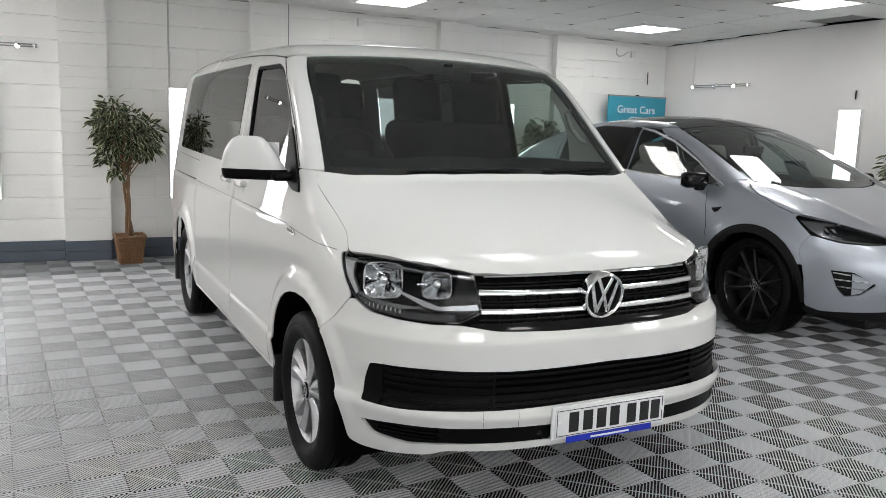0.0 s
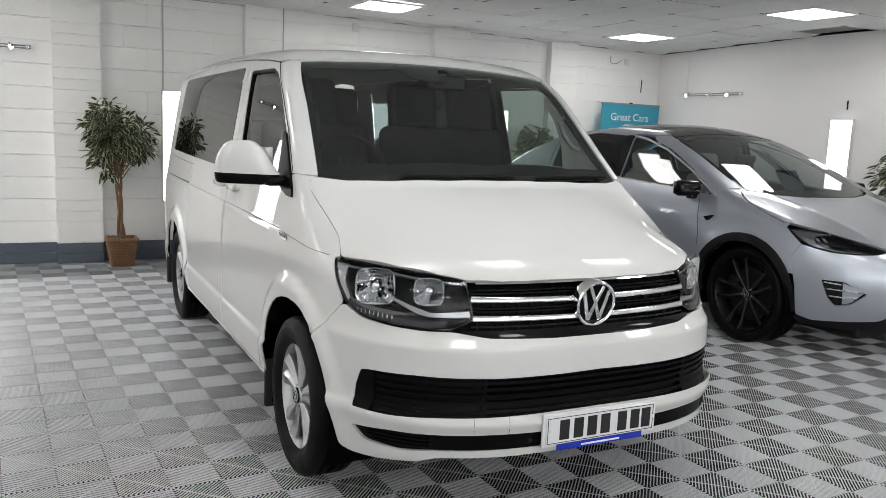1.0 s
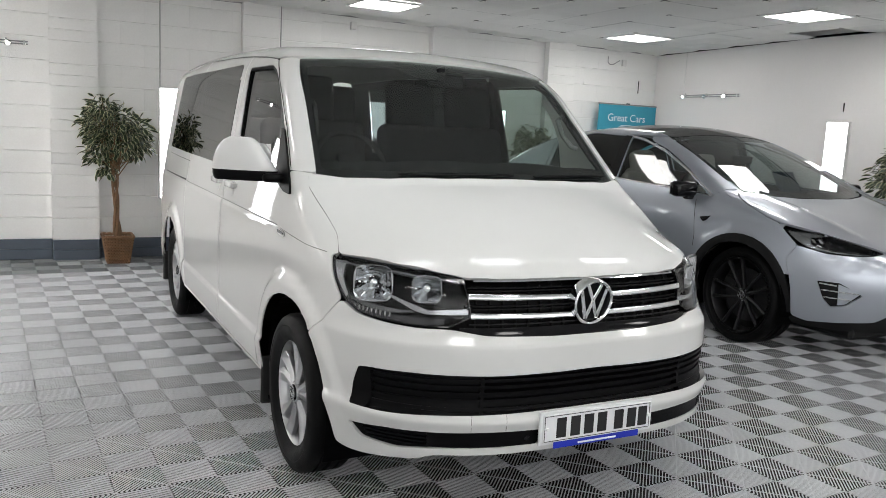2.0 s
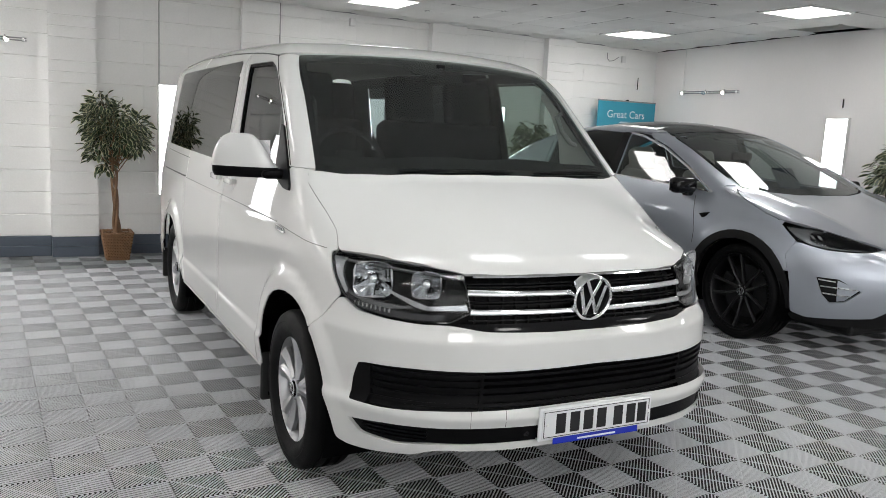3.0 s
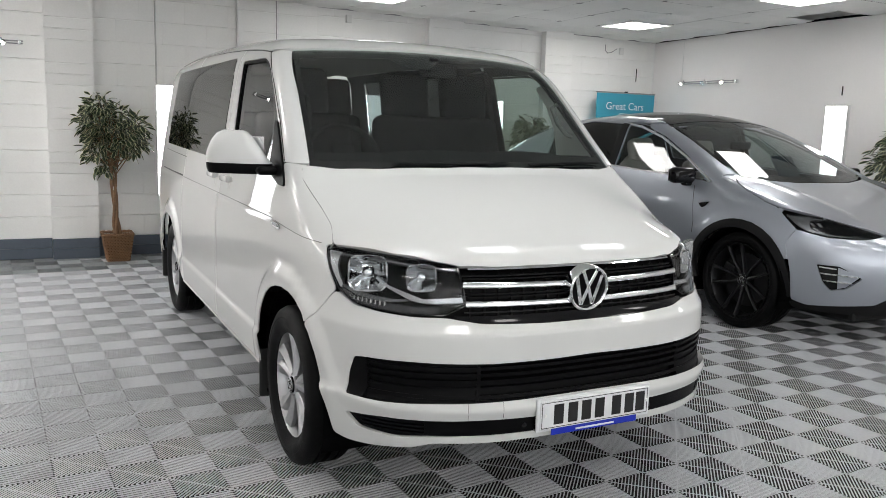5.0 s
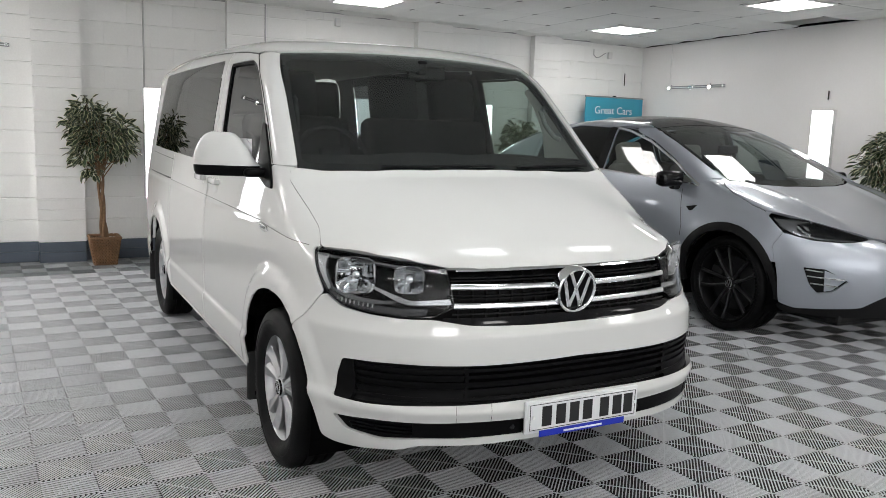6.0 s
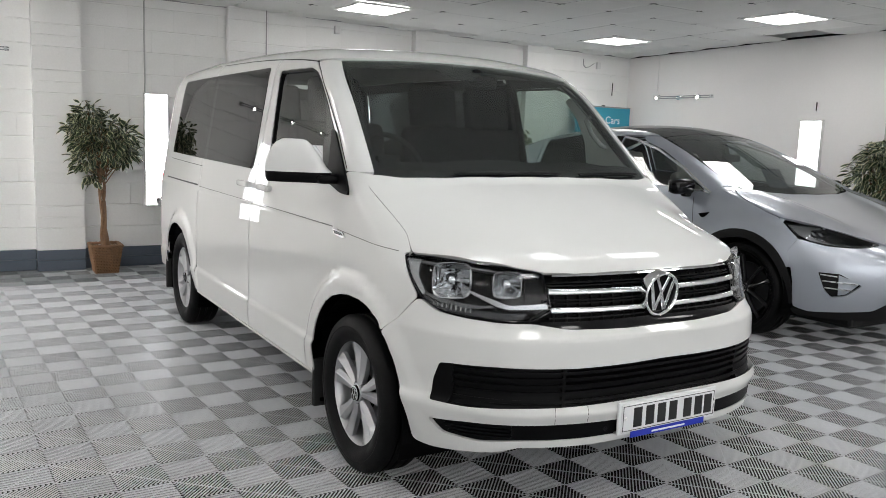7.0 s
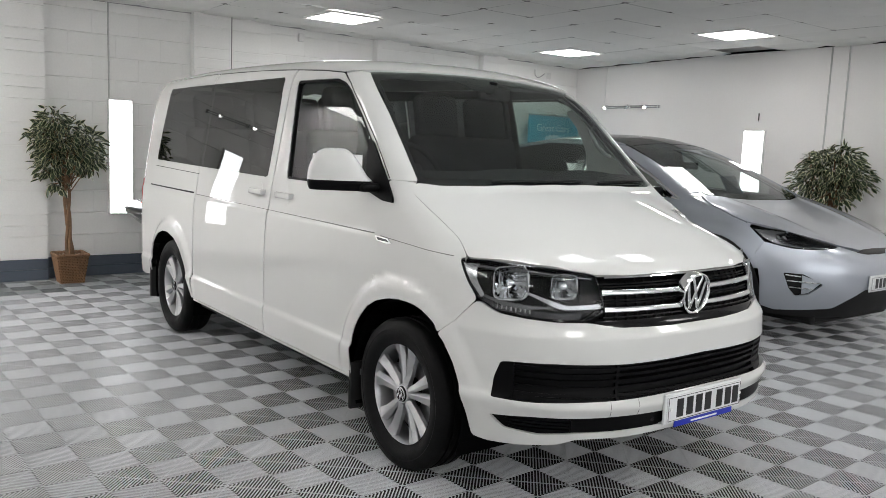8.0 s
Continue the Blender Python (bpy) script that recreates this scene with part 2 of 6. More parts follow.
CAR_X = spline([0.2, 0.35, 0.5, 0.68, 0.85, 0.97, 1.1, 1.25, 1.4, 1.55, 1.66], [0.93, 0.965, 0.99, 1.0, 0.985, 0.962, 0.918, 0.855, 0.792, 0.725, 0.660])
CAR_Y0 = spline([0.15, 0.25, 0.35, 0.5, 0.62, 0.72, 0.8, 1.0], [0.16, 0.09, 0.05, 0.02, 0.02, 0.045, 0.08, 0.2])
CAR_HOOD = spline([0.02, 0.1, 0.2, 0.4, 0.7, 1.0, 1.3], [0.70, 0.755, 0.81, 0.885, 0.985, 1.07, 1.135])
CAR_ROOF = spline([1.8, 2.2, 2.6, 3.2, 3.8, 4.4, 4.9], [1.50, 1.61, 1.655, 1.65, 1.575, 1.41, 1.15])


def car_skin(x, y, z):
    """The same for the low car."""
    x = np.abs(x)
    wide = CAR_X(z) - 0.02 * step(y - 3.9, 1.8)
    for ay, az in ((0.985, 0.36), (3.95, 0.36)):
        far = np.hypot(y - ay, z - az)
        wide = wide + 0.018 * step(0.50 - far, 0.14) * step(z - 0.38, 0.3)
    wide = wide - 0.018 * step(z - 0.30, 0.1) * step(0.80 - z, 0.3) * step(y - 1.6, 0.4) * step(3.4 - y, 0.4)
    b = np.clip(1 - (y - CAR_Y0(z)) / 1.15, 0, None)
    g = (((x / wide) ** 2.7 + b**2.7) ** (1 / 2.7) - 1) * 0.95
    hood = (z - CAR_HOOD(y) + 0.035 * (x / 0.9) ** 4 - 0.03 * np.clip(y - 0.6, 0, 0.6) * np.clip(x, 0, 1) ** 2 - 0.012 * np.exp(-((x - 0.50 - 0.16 * (y - 0.6)) / 0.055) ** 2) * step(y - 0.45, 0.4)) * 0.93
    glass = (1.02 + 2.2 * (z - 1.09) + 0.17 * (x / 0.8) ** 2 - y) * 0.41
    f = smax(g, smin(hood, glass, 0.02), 0.06)
    f = smax(f, z - CAR_ROOF(y) + 0.07 * (x / 0.65) ** 2, 0.10)
    return smax(f, y - 4.98 + 0.16 * (x / 0.9) ** 4 + 0.25 * np.clip(z - 0.9, 0, 1), 0.15)


# ---- skins: panels cut out of a curved body ----
def rounded(points, r, n=4):
    """The outline with its corners rounded over a length r."""
    p = [np.array(q, float) for q in points]
    out = []
    for i, b in enumerate(p):
        a, c = p[i - 1], p[(i + 1) % len(p)]
        la, lc = np.linalg.norm(a - b), np.linalg.norm(c - b)
        s = b + (a - b) * min(r / max(la, 1e-9), 0.45)
        e = b + (c - b) * min(r / max(lc, 1e-9), 0.45)
        out += [(1 - t) ** 2 * s + 2 * t * (1 - t) * b + t * t * e for t in np.linspace(0, 1, n)]
    return np.array(out)


def dense(points, gap):
    out = []
    for a, b in zip(points, np.roll(points, -1, 0)):
        n = max(1, int(math.ceil(np.linalg.norm(b - a) / gap)))
        out += [a + (b - a) * i / n for i in range(n)]
    return np.array(out)


def within(pts, poly):
    x, y = pts[:, 0], pts[:, 1]
    odd = np.zeros(len(pts), bool)
    for (x0, y0), (x1, y1) in zip(poly, np.roll(poly, -1, 0)):
        cut = (y0 > y) != (y1 > y)
        odd ^= cut & (x < (x1 - x0) * (y - y0) / (y1 - y0 + 1e-12) + x0)
    return odd


def shrink(points, d):
    """The outline moved inwards by d."""
    p = np.array(points, float)
    a, c = np.roll(p, 1, 0), np.roll(p, -1, 0)
    t = c - a
    t /= np.linalg.norm(t, axis=1, keepdims=True) + 1e-12
    area = np.sum(p[:, 0] * c[:, 1] - c[:, 0] * p[:, 1])
    return p + np.stack([-t[:, 1], t[:, 0]], 1) * d * (1 if area > 0 else -1)


AXIS_Y = 0.95
DEG = 0.016  # metres of outline a degree round the nose


class Skin:
    """A body's skin, with ways to lay outlines on it: side (y, z), nose (degrees, z), top (x, y), front (x, z), pillar (slant, z)."""

    def __init__(self, inside, wide=1.5):
        self.inside, self.wide = inside, wide

    def rays(self, way, uv):
        u, v = uv[:, 0], uv[:, 1]
        one = np.ones(len(u))
        if way == "side":
            return np.stack([-self.wide * one, u, v], 1), np.array((1.0, 0, 0)), self.wide
        if way == "nose":
            a = u / DEG * math.pi / 180
            d = np.stack([np.sin(a), -np.cos(a), 0 * a], 1)
            return np.array((0, AXIS_Y, 0)) + d * 1.6 + np.stack([0 * v, 0 * v, v], 1), -d, 1.5
        if way == "top":
            return np.stack([u, v, 2.4 * one], 1), np.array((0, 0, -1.0)), 2.2
        if way == "front":
            return np.stack([u, -0.6 * one, v], 1), np.array((0, 1.0, 0)), 3.5
        if way == "rear":
            return np.stack([u, 6.0 * one, v], 1), np.array((0, -1.0, 0)), 3.0
        s = math.sqrt(0.5)
        return np.stack([-u * s - 1.2 * s, u * s - 1.2 * s, v], 1), np.array((s, s, 0)), 3.0

    def lay(self, way, uv, off=0.0):
        """Places and normals on the skin, lifted by off."""
        p, d, far = self.rays(way, uv)
        q, hit = cast(self.inside, p, d, far)
        e = 0.004
        g = np.stack([self.inside(*(q + k).T) - self.inside(*(q - k).T) for k in np.eye(3) * e], 1)
        g /= np.linalg.norm(g, axis=1, keepdims=True) + 1e-12
        return q + g * off, g

    def panel(self, name, way, outline, mats, parent=None, holes=(), r=0.0, hole_r=None, thick=0.018, off=0.0, gap=0.045, edge=0.02, mirror=False, label="", inset=0.0):
        """A panel with thickness: outline and holes in that way's coordinates. mats: outer, inner."""
        loops = []
        for k, o in enumerate([outline, *holes]):
            o = np.array(o, float)
            if way == "nose":
                o = o * (DEG, 1)
            rr = r if k == 0 else (hole_r if hole_r is not None else r)
            o = rounded(o, rr) if rr else o
            o = dense(o, edge)
            loops.append(shrink(o, inset if k == 0 else -inset) if inset else o)
        outer = loops[0]
        lo, hi = outer.min(0), outer.max(0)
        gx, gy = np.meshgrid(np.arange(lo[0], hi[0], gap), np.arange(lo[1], hi[1], gap))
        grid = np.stack([gx.ravel() + (np.indices(gx.shape)[0] % 2).ravel() * gap / 2, gy.ravel()], 1)
        ok = within(grid, outer)
        for h in loops[1:]:
            ok &= ~within(grid, h)
        rim = np.concatenate(loops)
        grid = grid[ok]
        if len(grid):
            near = np.min(np.linalg.norm(grid[:, None] - rim[None], axis=2), axis=1)
            grid = grid[near > gap * 0.35]
        pts = np.concatenate([rim, grid])
        edges, n = [], 0
        for o in loops:
            edges += [(n + i, n + (i + 1) % len(o)) for i in range(len(o))]
            n += len(o)
        v2, _, faces, *_ = delaunay_2d_cdt([Vector(p) for p in pts], edges, [], 0, 1e-6)
        v2 = np.array([tuple(v) for v in v2])
        faces = np.array([f for f in faces if len(f) == 3])
        mid = v2[faces].mean(1)
        ok = within(mid, outer)
        for h in loops[1:]:
            ok &= ~within(mid, h)
        faces = faces[ok]
        q, g = self.lay(way, v2, off)
        if mirror:
            q, g = q * (-1, 1, 1), g * (-1, 1, 1)
        a, b, c = q[faces[:, 0]], q[faces[:, 1]], q[faces[:, 2]]
        flip = (np.cross(b - a, c - a) * g[faces[:, 0]]).sum(1) < 0
        faces[flip] = faces[flip][:, ::-1]
        count = {}
        for f in faces:
            for i in range(3):
                count[(f[i], f[(i + 1) % 3])] = 1
        border = [e for e in count if (e[1], e[0]) not in count]
        n = len(q)
        inner = q - g * thick
        verts = np.concatenate([q, inner])
        norms = np.concatenate([g, -g])
        if not thick:
            me = mesh_of(name, q, [tuple(f) for f in faces], mats if isinstance(mats, (list, tuple)) else [mats, mats], None, True)
            me.normals_split_custom_set_from_vertices([tuple(map(float, v)) for v in g])
            return add(name, me, parent, None, label)
        all_faces = [tuple(f) for f in faces] + [tuple(n + f[::-1]) for f in faces]
        which = [0] * len(faces) + [1] * len(faces)
        extra, enorm, quads = [], [], []
        base = 2 * n
        for i, j in border:
            along = q[j] - q[i]
            out = np.cross(along, g[i])
            out /= np.linalg.norm(out) + 1e-12
            k = base + len(extra)
            extra += [q[i], q[j], inner[j], inner[i]]
            enorm += [out] * 4
            quads.append((k + 1, k, k + 3, k + 2))
        if extra:
            verts, norms = np.concatenate([verts, np.array(extra)]), np.concatenate([norms, np.array(enorm)])
        all_faces += quads
        which += [0] * len(quads)
        me = mesh_of(name, verts, all_faces, mats if isinstance(mats, (list, tuple)) else [mats, mats], which, True)
        me.normals_split_custom_set_from_vertices([tuple(map(float, v)) for v in norms])
        return add(name, me, parent, None, label)


# ---- the room ----
def wall_box(name, x0, x1, y0, y1, z0, z1, material, label):
    return tagged(part(name, a_box(x0, x1, y0, y1, z0, z1), material), label, "wall", kind="structure")


BASE_H = 0.205
ROOM_TOP = CEILING_Z + 0.40
wall_back = wall_box("wall_back", WALL_LEFT - 0.2, WALL_RIGHT + 0.2, WALL_BACK + 0.012, WALL_BACK + 0.25, 0, ROOM_TOP, WHITE_WALL, "white painted concrete block wall of the showroom")
wall_right = wall_box("wall_right", WALL_RIGHT, WALL_RIGHT + 0.2, WALL_FRONT, WALL_BACK + 0.012, 0, ROOM_TOP, PLASTER, "smooth white plastered showroom wall")
# the left side is never seen; this wall closes it at a guessed distance
wall_left = wall_box("wall_left", WALL_LEFT - 0.2, WALL_LEFT, WALL_FRONT, WALL_BACK + 0.012, 0, ROOM_TOP, PLASTER, "plain white wall closing the unseen left side of the room")
# unseen front wall and glazing, added to close the room behind the camera
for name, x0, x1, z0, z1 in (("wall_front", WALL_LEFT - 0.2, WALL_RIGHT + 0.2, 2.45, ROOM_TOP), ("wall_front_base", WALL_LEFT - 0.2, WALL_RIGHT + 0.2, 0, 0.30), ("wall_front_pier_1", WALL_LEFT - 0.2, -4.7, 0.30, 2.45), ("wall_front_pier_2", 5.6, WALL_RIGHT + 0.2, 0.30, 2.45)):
    wall_box(name, x0, x1, WALL_FRONT - 0.2, WALL_FRONT, z0, z1, PLASTER, "plain white wall closing the unseen front of the room")
unseen_front = tagged(empty("window_1", pose(0, WALL_FRONT - 0.1, 0)), "unseen glazed front with slim grey mullions, added to carry fill light", "window", kind="structure")
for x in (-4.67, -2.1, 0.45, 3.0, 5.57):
    part("mullion", a_box(x - 0.03, x + 0.03, -0.04, 0.04, 0.30, 2.45, bevel=0.004), STEEL, unseen_front)
# fill lamp added in the unseen front to brighten the van's nose
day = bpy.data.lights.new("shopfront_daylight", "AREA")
day.shape, day.size, day.size_y, day.energy, day.color = "RECTANGLE", 10.2, 2.1, FRONT_FILL_WATTS, (1.0, 0.985, 0.965)
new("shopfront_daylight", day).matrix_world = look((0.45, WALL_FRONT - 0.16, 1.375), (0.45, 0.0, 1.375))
floor = tagged(part("floor", a_box(WALL_LEFT - 0.2, WALL_RIGHT + 0.2, WALL_FRONT - 0.2, WALL_BACK + 0.25, -0.2, -0.016), GAP_SHADE), "near-black floor slab covered with ribbed grey tiles", "floor", kind="structure")

PILASTERS = [(-1.687, -1.25, 0.10), (0.19, 0.60, 0.10), (0.604, 1.08, 0.05), (2.46, 2.93, 0.10), (4.14, 4.57, 0.10)]


def skirting(x0, x1, y0, y1, step_out=0.02):
    """A painted base course with a small ledge."""
    bms = [a_box(x0, x1, y0 - step_out, y1, 0.0, 0.105, bevel=0.006), a_box(x0, x1, y0 - step_out * 0.5, y1, 0.105, BASE_H, bevel=0.006)]
    return tagged(part("baseboard", join(bms), SKIRT), "dark blue-grey painted base of the block wall", "baseboard", kind="structure")


edges = sorted([WALL_LEFT, WALL_RIGHT] + [x for p in PILASTERS for x in p[:2]])
for x0, x1 in zip(edges, edges[1:]):
    deep = [d for a, b, d in PILASTERS if abs(a - x0) < 0.01 and abs(b - x1) < 0.01]
    if x1 - x0 > 0.02:
        skirting(x0 + 0.001, x1 - 0.001, WALL_BACK - (deep[0] if deep else 0.0), WALL_BACK + 0.012)
tagged(part("baseboard", a_box(WALL_RIGHT - 0.02, WALL_RIGHT, WALL_FRONT, WALL_BACK - 0.03, 0, BASE_H, bevel=0.005), SKIRT), "dark blue-grey painted base of the plastered wall", "baseboard", kind="structure")

# ceiling: boards in one mesh, a near-black slab above, light panels in some bays
CEIL_X, CEIL_Y, BAY = 2.64, 4.07, 0.6
# three bays are seen, four fit reflections; the others are unseen fill lights
LIGHT_AND_FILL_BAYS = [(-2.62, 1.93), (3, 2), (3, -2), (-10.65, 3.32), (-11, 0), (-12, 3), (-12, 1), (-12, -2), (-6.2, -6.36), (-4.2, -6.36), (-2.2, -6.36), (-6, -9), (-1, -9), (-9, -2), (-10, -6), (3, -7), (-10, -10), (-4, -11), (1, -11), (-9, -14), (-3, -15), (3, -15)]
VENT_BAYS = [(5, -1)]


def height_for_view(x, y):
    """The ceiling's height, bent to fit the camera's view: lowest in the far corner by the plastered wall."""
    a = min(1.0, max(0.0, 1 - (WALL_RIGHT - x) / 5.5))
    b = min(1.0, max(0.0, 1 - (WALL_BACK - y) / 2.7))
    return CEILING_Z + 0.055 * (1 - a * b)


def bay_matrix(i, j):
    x, y = CEIL_X + i * BAY, CEIL_Y + j * BAY
    return Matrix.Translation((x, y, height_for_view(x + BAY / 2, y + BAY / 2)))


verts, faces = [], []
for i in range(-16, 10):
    for j in range(-22, 8):
        if (i, j) in LIGHT_AND_FILL_BAYS or (i, j) in VENT_BAYS:
            continue
        m = bay_matrix(i, j)
        c = m @ Vector((BAY / 2, BAY / 2, 0))
        if not (WALL_LEFT - 0.3 < c.x < WALL_RIGHT + 0.28 and WALL_FRONT - 0.3 < c.y < WALL_BACK + 0.28):
            continue
        n = len(verts)
        corners, lift = [(0, 0), (1, 0), (1, 1), (0, 1)], 0.004
        mid = [(0.13, 0.13), (BAY - 0.13, 0.13), (BAY - 0.13, BAY - 0.13), (0.13, BAY - 0.13)]
        sag, drop = random.uniform(0.008, 0.022), random.uniform(0.0, 0.003)
        for q, (u, v) in enumerate(corners):
            # each corner is nipped: two points along the edges, one on the slant
            # sized to fit the view: small where the windscreen would mirror dark corners
            nip_for_view = 0.1 + 1.3 * min(1.0, max(0.0, (c.y - 1.4) / 1.2))
            k1, k2, d = (v * nip_for_view for v in (random.uniform(0.03, 0.065), random.uniform(0.03, 0.065), random.uniform(0.006, 0.010)))
            du, dv = (1, -1)[u], (1, -1)[v]
            pts = [(u * BAY + du * k1, v * BAY, lift - drop), (u * BAY + du * d, v * BAY + dv * d, lift + random.uniform(0, 0.003)), (u * BAY, v * BAY + dv * k2, lift - drop)]
            if u == v:
                pts = pts[::-1]
            for p in pts:
                w = m @ Vector(p)
                w.z = height_for_view(w.x, w.y) + p[2]
                verts.append(w)
        verts += [m @ Vector((x, y, lift - sag)) for x, y in mid]
        faces.append((n + 12, n + 13, n + 14, n + 15))
        for q in range(4):
            a, c, o = n + 3 * q, n + 3 * ((q + 1) % 4), n + 12
            faces += [(a, a + 1, o + q), (a + 1, a + 2, o + q), (a + 2, c, o + (q + 1) % 4, o + q)]
ceiling = tagged(add("ceiling", mesh_of("ceiling", verts, [f[::-1] for f in faces], CEIL)), "off-white suspended ceiling of square boards, slightly sagging", "ceiling", kind="structure")
# slab whose colour stands for the dark above the boards
tagged(part("ceiling", a_box(WALL_LEFT - 0.2, WALL_RIGHT + 0.2, WALL_FRONT - 0.2, WALL_BACK + 0.25, CEILING_Z + 0.13, CEILING_Z + 0.33), UNLIT_BLACK), "near-black slab standing for the unlit void above the ceiling boards", "ceiling", kind="structure")


# weaker glow keeps these panels' reflections in the bonnet faint
FAINT_BAYS = [(-6.2, -6.36), (-4.2, -6.36), (-2.2, -6.36)]

# seen panels glow less, for faint reflections and a darker back wall
SOFT = [(-2.62, 1.93), (3, 2), (3, -2)]


def ceiling_light(i, j):
    ob = empty("ceiling_light", Matrix.Translation((0, 0, -0.017 if j % 1 else 0.0)) @ bay_matrix(i, j))
    fr = bmesh.new()
    w, o = 0.022, 0.001
    for x0, x1, y0, y1 in ((o, BAY - o, o, o + w), (o, BAY - o, BAY - o - w, BAY - o), (o, o + w, o + w, BAY - o - w), (BAY - o - w, BAY - o, o + w, BAY - o - w)):
        box(fr, x0, x1, y0, y1, -0.008, 0.012)
    part("frame", fr, ENAMEL, ob)
    part("diffuser", a_box(o + w, BAY - o - w, o + w, BAY - o - w, -0.003, 0.004), LED_FAINT if (i, j) in FAINT_BAYS else LED_SOFT if (i, j) in SOFT or j < -5 else LED, ob, "glowing white diffuser")
    return tagged(ob, "square white LED ceiling panel; most are unseen and added as fill light", "ceiling light", "ceiling lights")


for i, j in LIGHT_AND_FILL_BAYS:
    ceiling_light(i, j)


def wall_light(m, w=0.29, h=1.17):
    """An upright LED panel on a wall; its back lies on y = 0 and it faces -y."""
    ob = empty("wall_light", m)
    fr = bmesh.new()
    t = 0.014
    for x0, x1, z0, z1 in ((-w / 2, w / 2, 0, t), (-w / 2, w / 2, h - t, h), (-w / 2, -w / 2 + t, t, h - t), (w / 2 - t, w / 2, t, h - t)):
        box(fr, x0, x1, -0.045, 0, z0, z1, bevel=0.002, segments=1)
    part("frame", fr, ENAMEL, ob)
    part("diffuser", a_box(-w / 2 + t, w / 2 - t, -0.038, -0.02, t, h - t), LED_WALL, ob, "glowing white diffuser")
    return tagged(ob, "tall slim LED panel light upright on the wall", "wall light", "wall lights")


wall_light(pose(-0.54, WALL_BACK, 0.625), 0.25)
wall_light(pose(-2.36, WALL_BACK, 0.625), 0.25)
wall_light(pose(WALL_RIGHT, 3.66, 0.64, 0, 0, -90))
wall_light(pose(1.79, WALL_BACK, 0.625), 0.25)
wall_light(pose(3.46, WALL_BACK, 0.625), 0.25)


# ---- the van ----
van = tagged(empty("van"), "white panel-sided passenger van with black grille and privacy glass", "van")
SK = Skin(van_skin)
BODY = [PAINT, TRIM]


def both(name, way, outline, mats, **k):
    SK.panel(name, way, outline, mats, van, **k)
    SK.panel(name, way, outline, mats, van, mirror=True, **k)


ARCH_F = [(-102.4, 0.702), (-97.9, 0.745), (-92, 0.772), (-87, 0.784), (-81, 0.782), (-77.2, 0.768), (-72, 0.725)]
FENDER = [(-71.2, 0.690), (-66.5, 0.756), (-63.0, 0.821), (-61.2, 0.852), (-64.2, 0.915), (-67.8, 1.003), (-66.6, 1.022), (-68.2, 1.045), (-74.3, 1.104), (-83.6, 1.177), (-90, 1.232), (-94.6, 1.290),
          (-100.5, 1.290), (-102.0, 1.21), (-103.6, 1.15), (-102.2, 1.0), (-101.2, 0.816)] + ARCH_F
SEAM = [(-0.8472, 0.570), (-0.8342, 0.610), (-0.8224, 0.66), (-0.8284, 0.76), (-0.8404, 0.86), (-0.8484, 0.955)]
q, _ = SK.lay("top", np.array(SEAM))
seam = [(math.degrees(math.atan2(x, AXIS_Y - y)), z) for x, y, z in q]
i, j = FENDER.index((-66.6, 1.022)), FENDER.index((-94.6, 1.290))
FENDER[i:j] = seam
both("front_wing", "nose", FENDER, BODY, r=0.02, thick=0.007, label="front wing", inset=0.0008, gap=0.028)

RIM = [(-0.770, 1.72), (-0.764, 1.95), (-0.758, 2.2), (-0.752, 2.5), (-0.742, 3.5), (-0.715, 4.6)]
q, _ = SK.lay("top", np.array(RIM))
RIM_Z = spline([p[1] for p in RIM], [p[2] for p in q])
ARCH_R_OF = spline([-4, 13, 26.6, 42, 55.1], [0.400, 0.403, 0.410, 0.416, 0.418])
ARCH_D = [(0.915 + float(ARCH_R_OF(a)) * math.cos(radians(a)), 0.36 + float(ARCH_R_OF(a)) * math.sin(radians(a))) for a in np.linspace(55.1, -3.6, 15)]
DOOR = [(1.165, 1.15), (1.140, 1.0), (1.136, 0.816), *ARCH_D, (2.308, 0.335), (2.312, 0.95), (2.300, 1.24), (2.272, float(RIM_Z(2.272))),
        (1.95, float(RIM_Z(1.95))), (1.735, float(RIM_Z(1.735))), (1.62, 1.742), (1.47, 1.621), (1.289, 1.459), (1.118, 1.289), (1.135, 1.21)]
FRONT_WINDOW = [(2.137, 1.240), (2.170, 1.50), (2.203, 1.780), (1.763, 1.776), (1.66, 1.748), (1.589, 1.708), (1.434, 1.575), (1.322, 1.468), (1.19, 1.330), (1.15, 1.240)]
both("front_door", "side", DOOR, BODY, holes=[FRONT_WINDOW], r=0.02, thick=0.007, label="front door", inset=0.0018, gap=0.022)
SIDE_WINDOW = [(2.384, 1.236), (2.372, 1.6), (2.380, 1.804), (4.365, 1.800), (4.413, 1.488), (4.436, 1.264)]
SLIDER = [(2.315, 0.335), (2.318, 0.95), (2.306, 1.24), (2.278, float(RIM_Z(2.278))), (2.6, float(RIM_Z(2.6))), (3.0, float(RIM_Z(3.0))), (3.468, float(RIM_Z(3.468))), (3.468, 0.335)]
both("sliding_door", "side", SLIDER, BODY, holes=[[(2.384, 1.236), (2.372, 1.6), (2.380, 1.804), (3.459, 1.803), (3.459, 1.250)]], r=0.006, hole_r=0.02, label="sliding side door", inset=0.0018, gap=0.022)
ARCH_R = [(3.50, 0.335), (3.545, 0.46), (3.60, 0.56), (3.68, 0.645), (3.80, 0.715), (3.95, 0.745), (4.08, 0.742), (4.20, 0.71), (4.30, 0.645), (4.35, 0.57), (4.385, 0.45), (4.40, 0.36)]
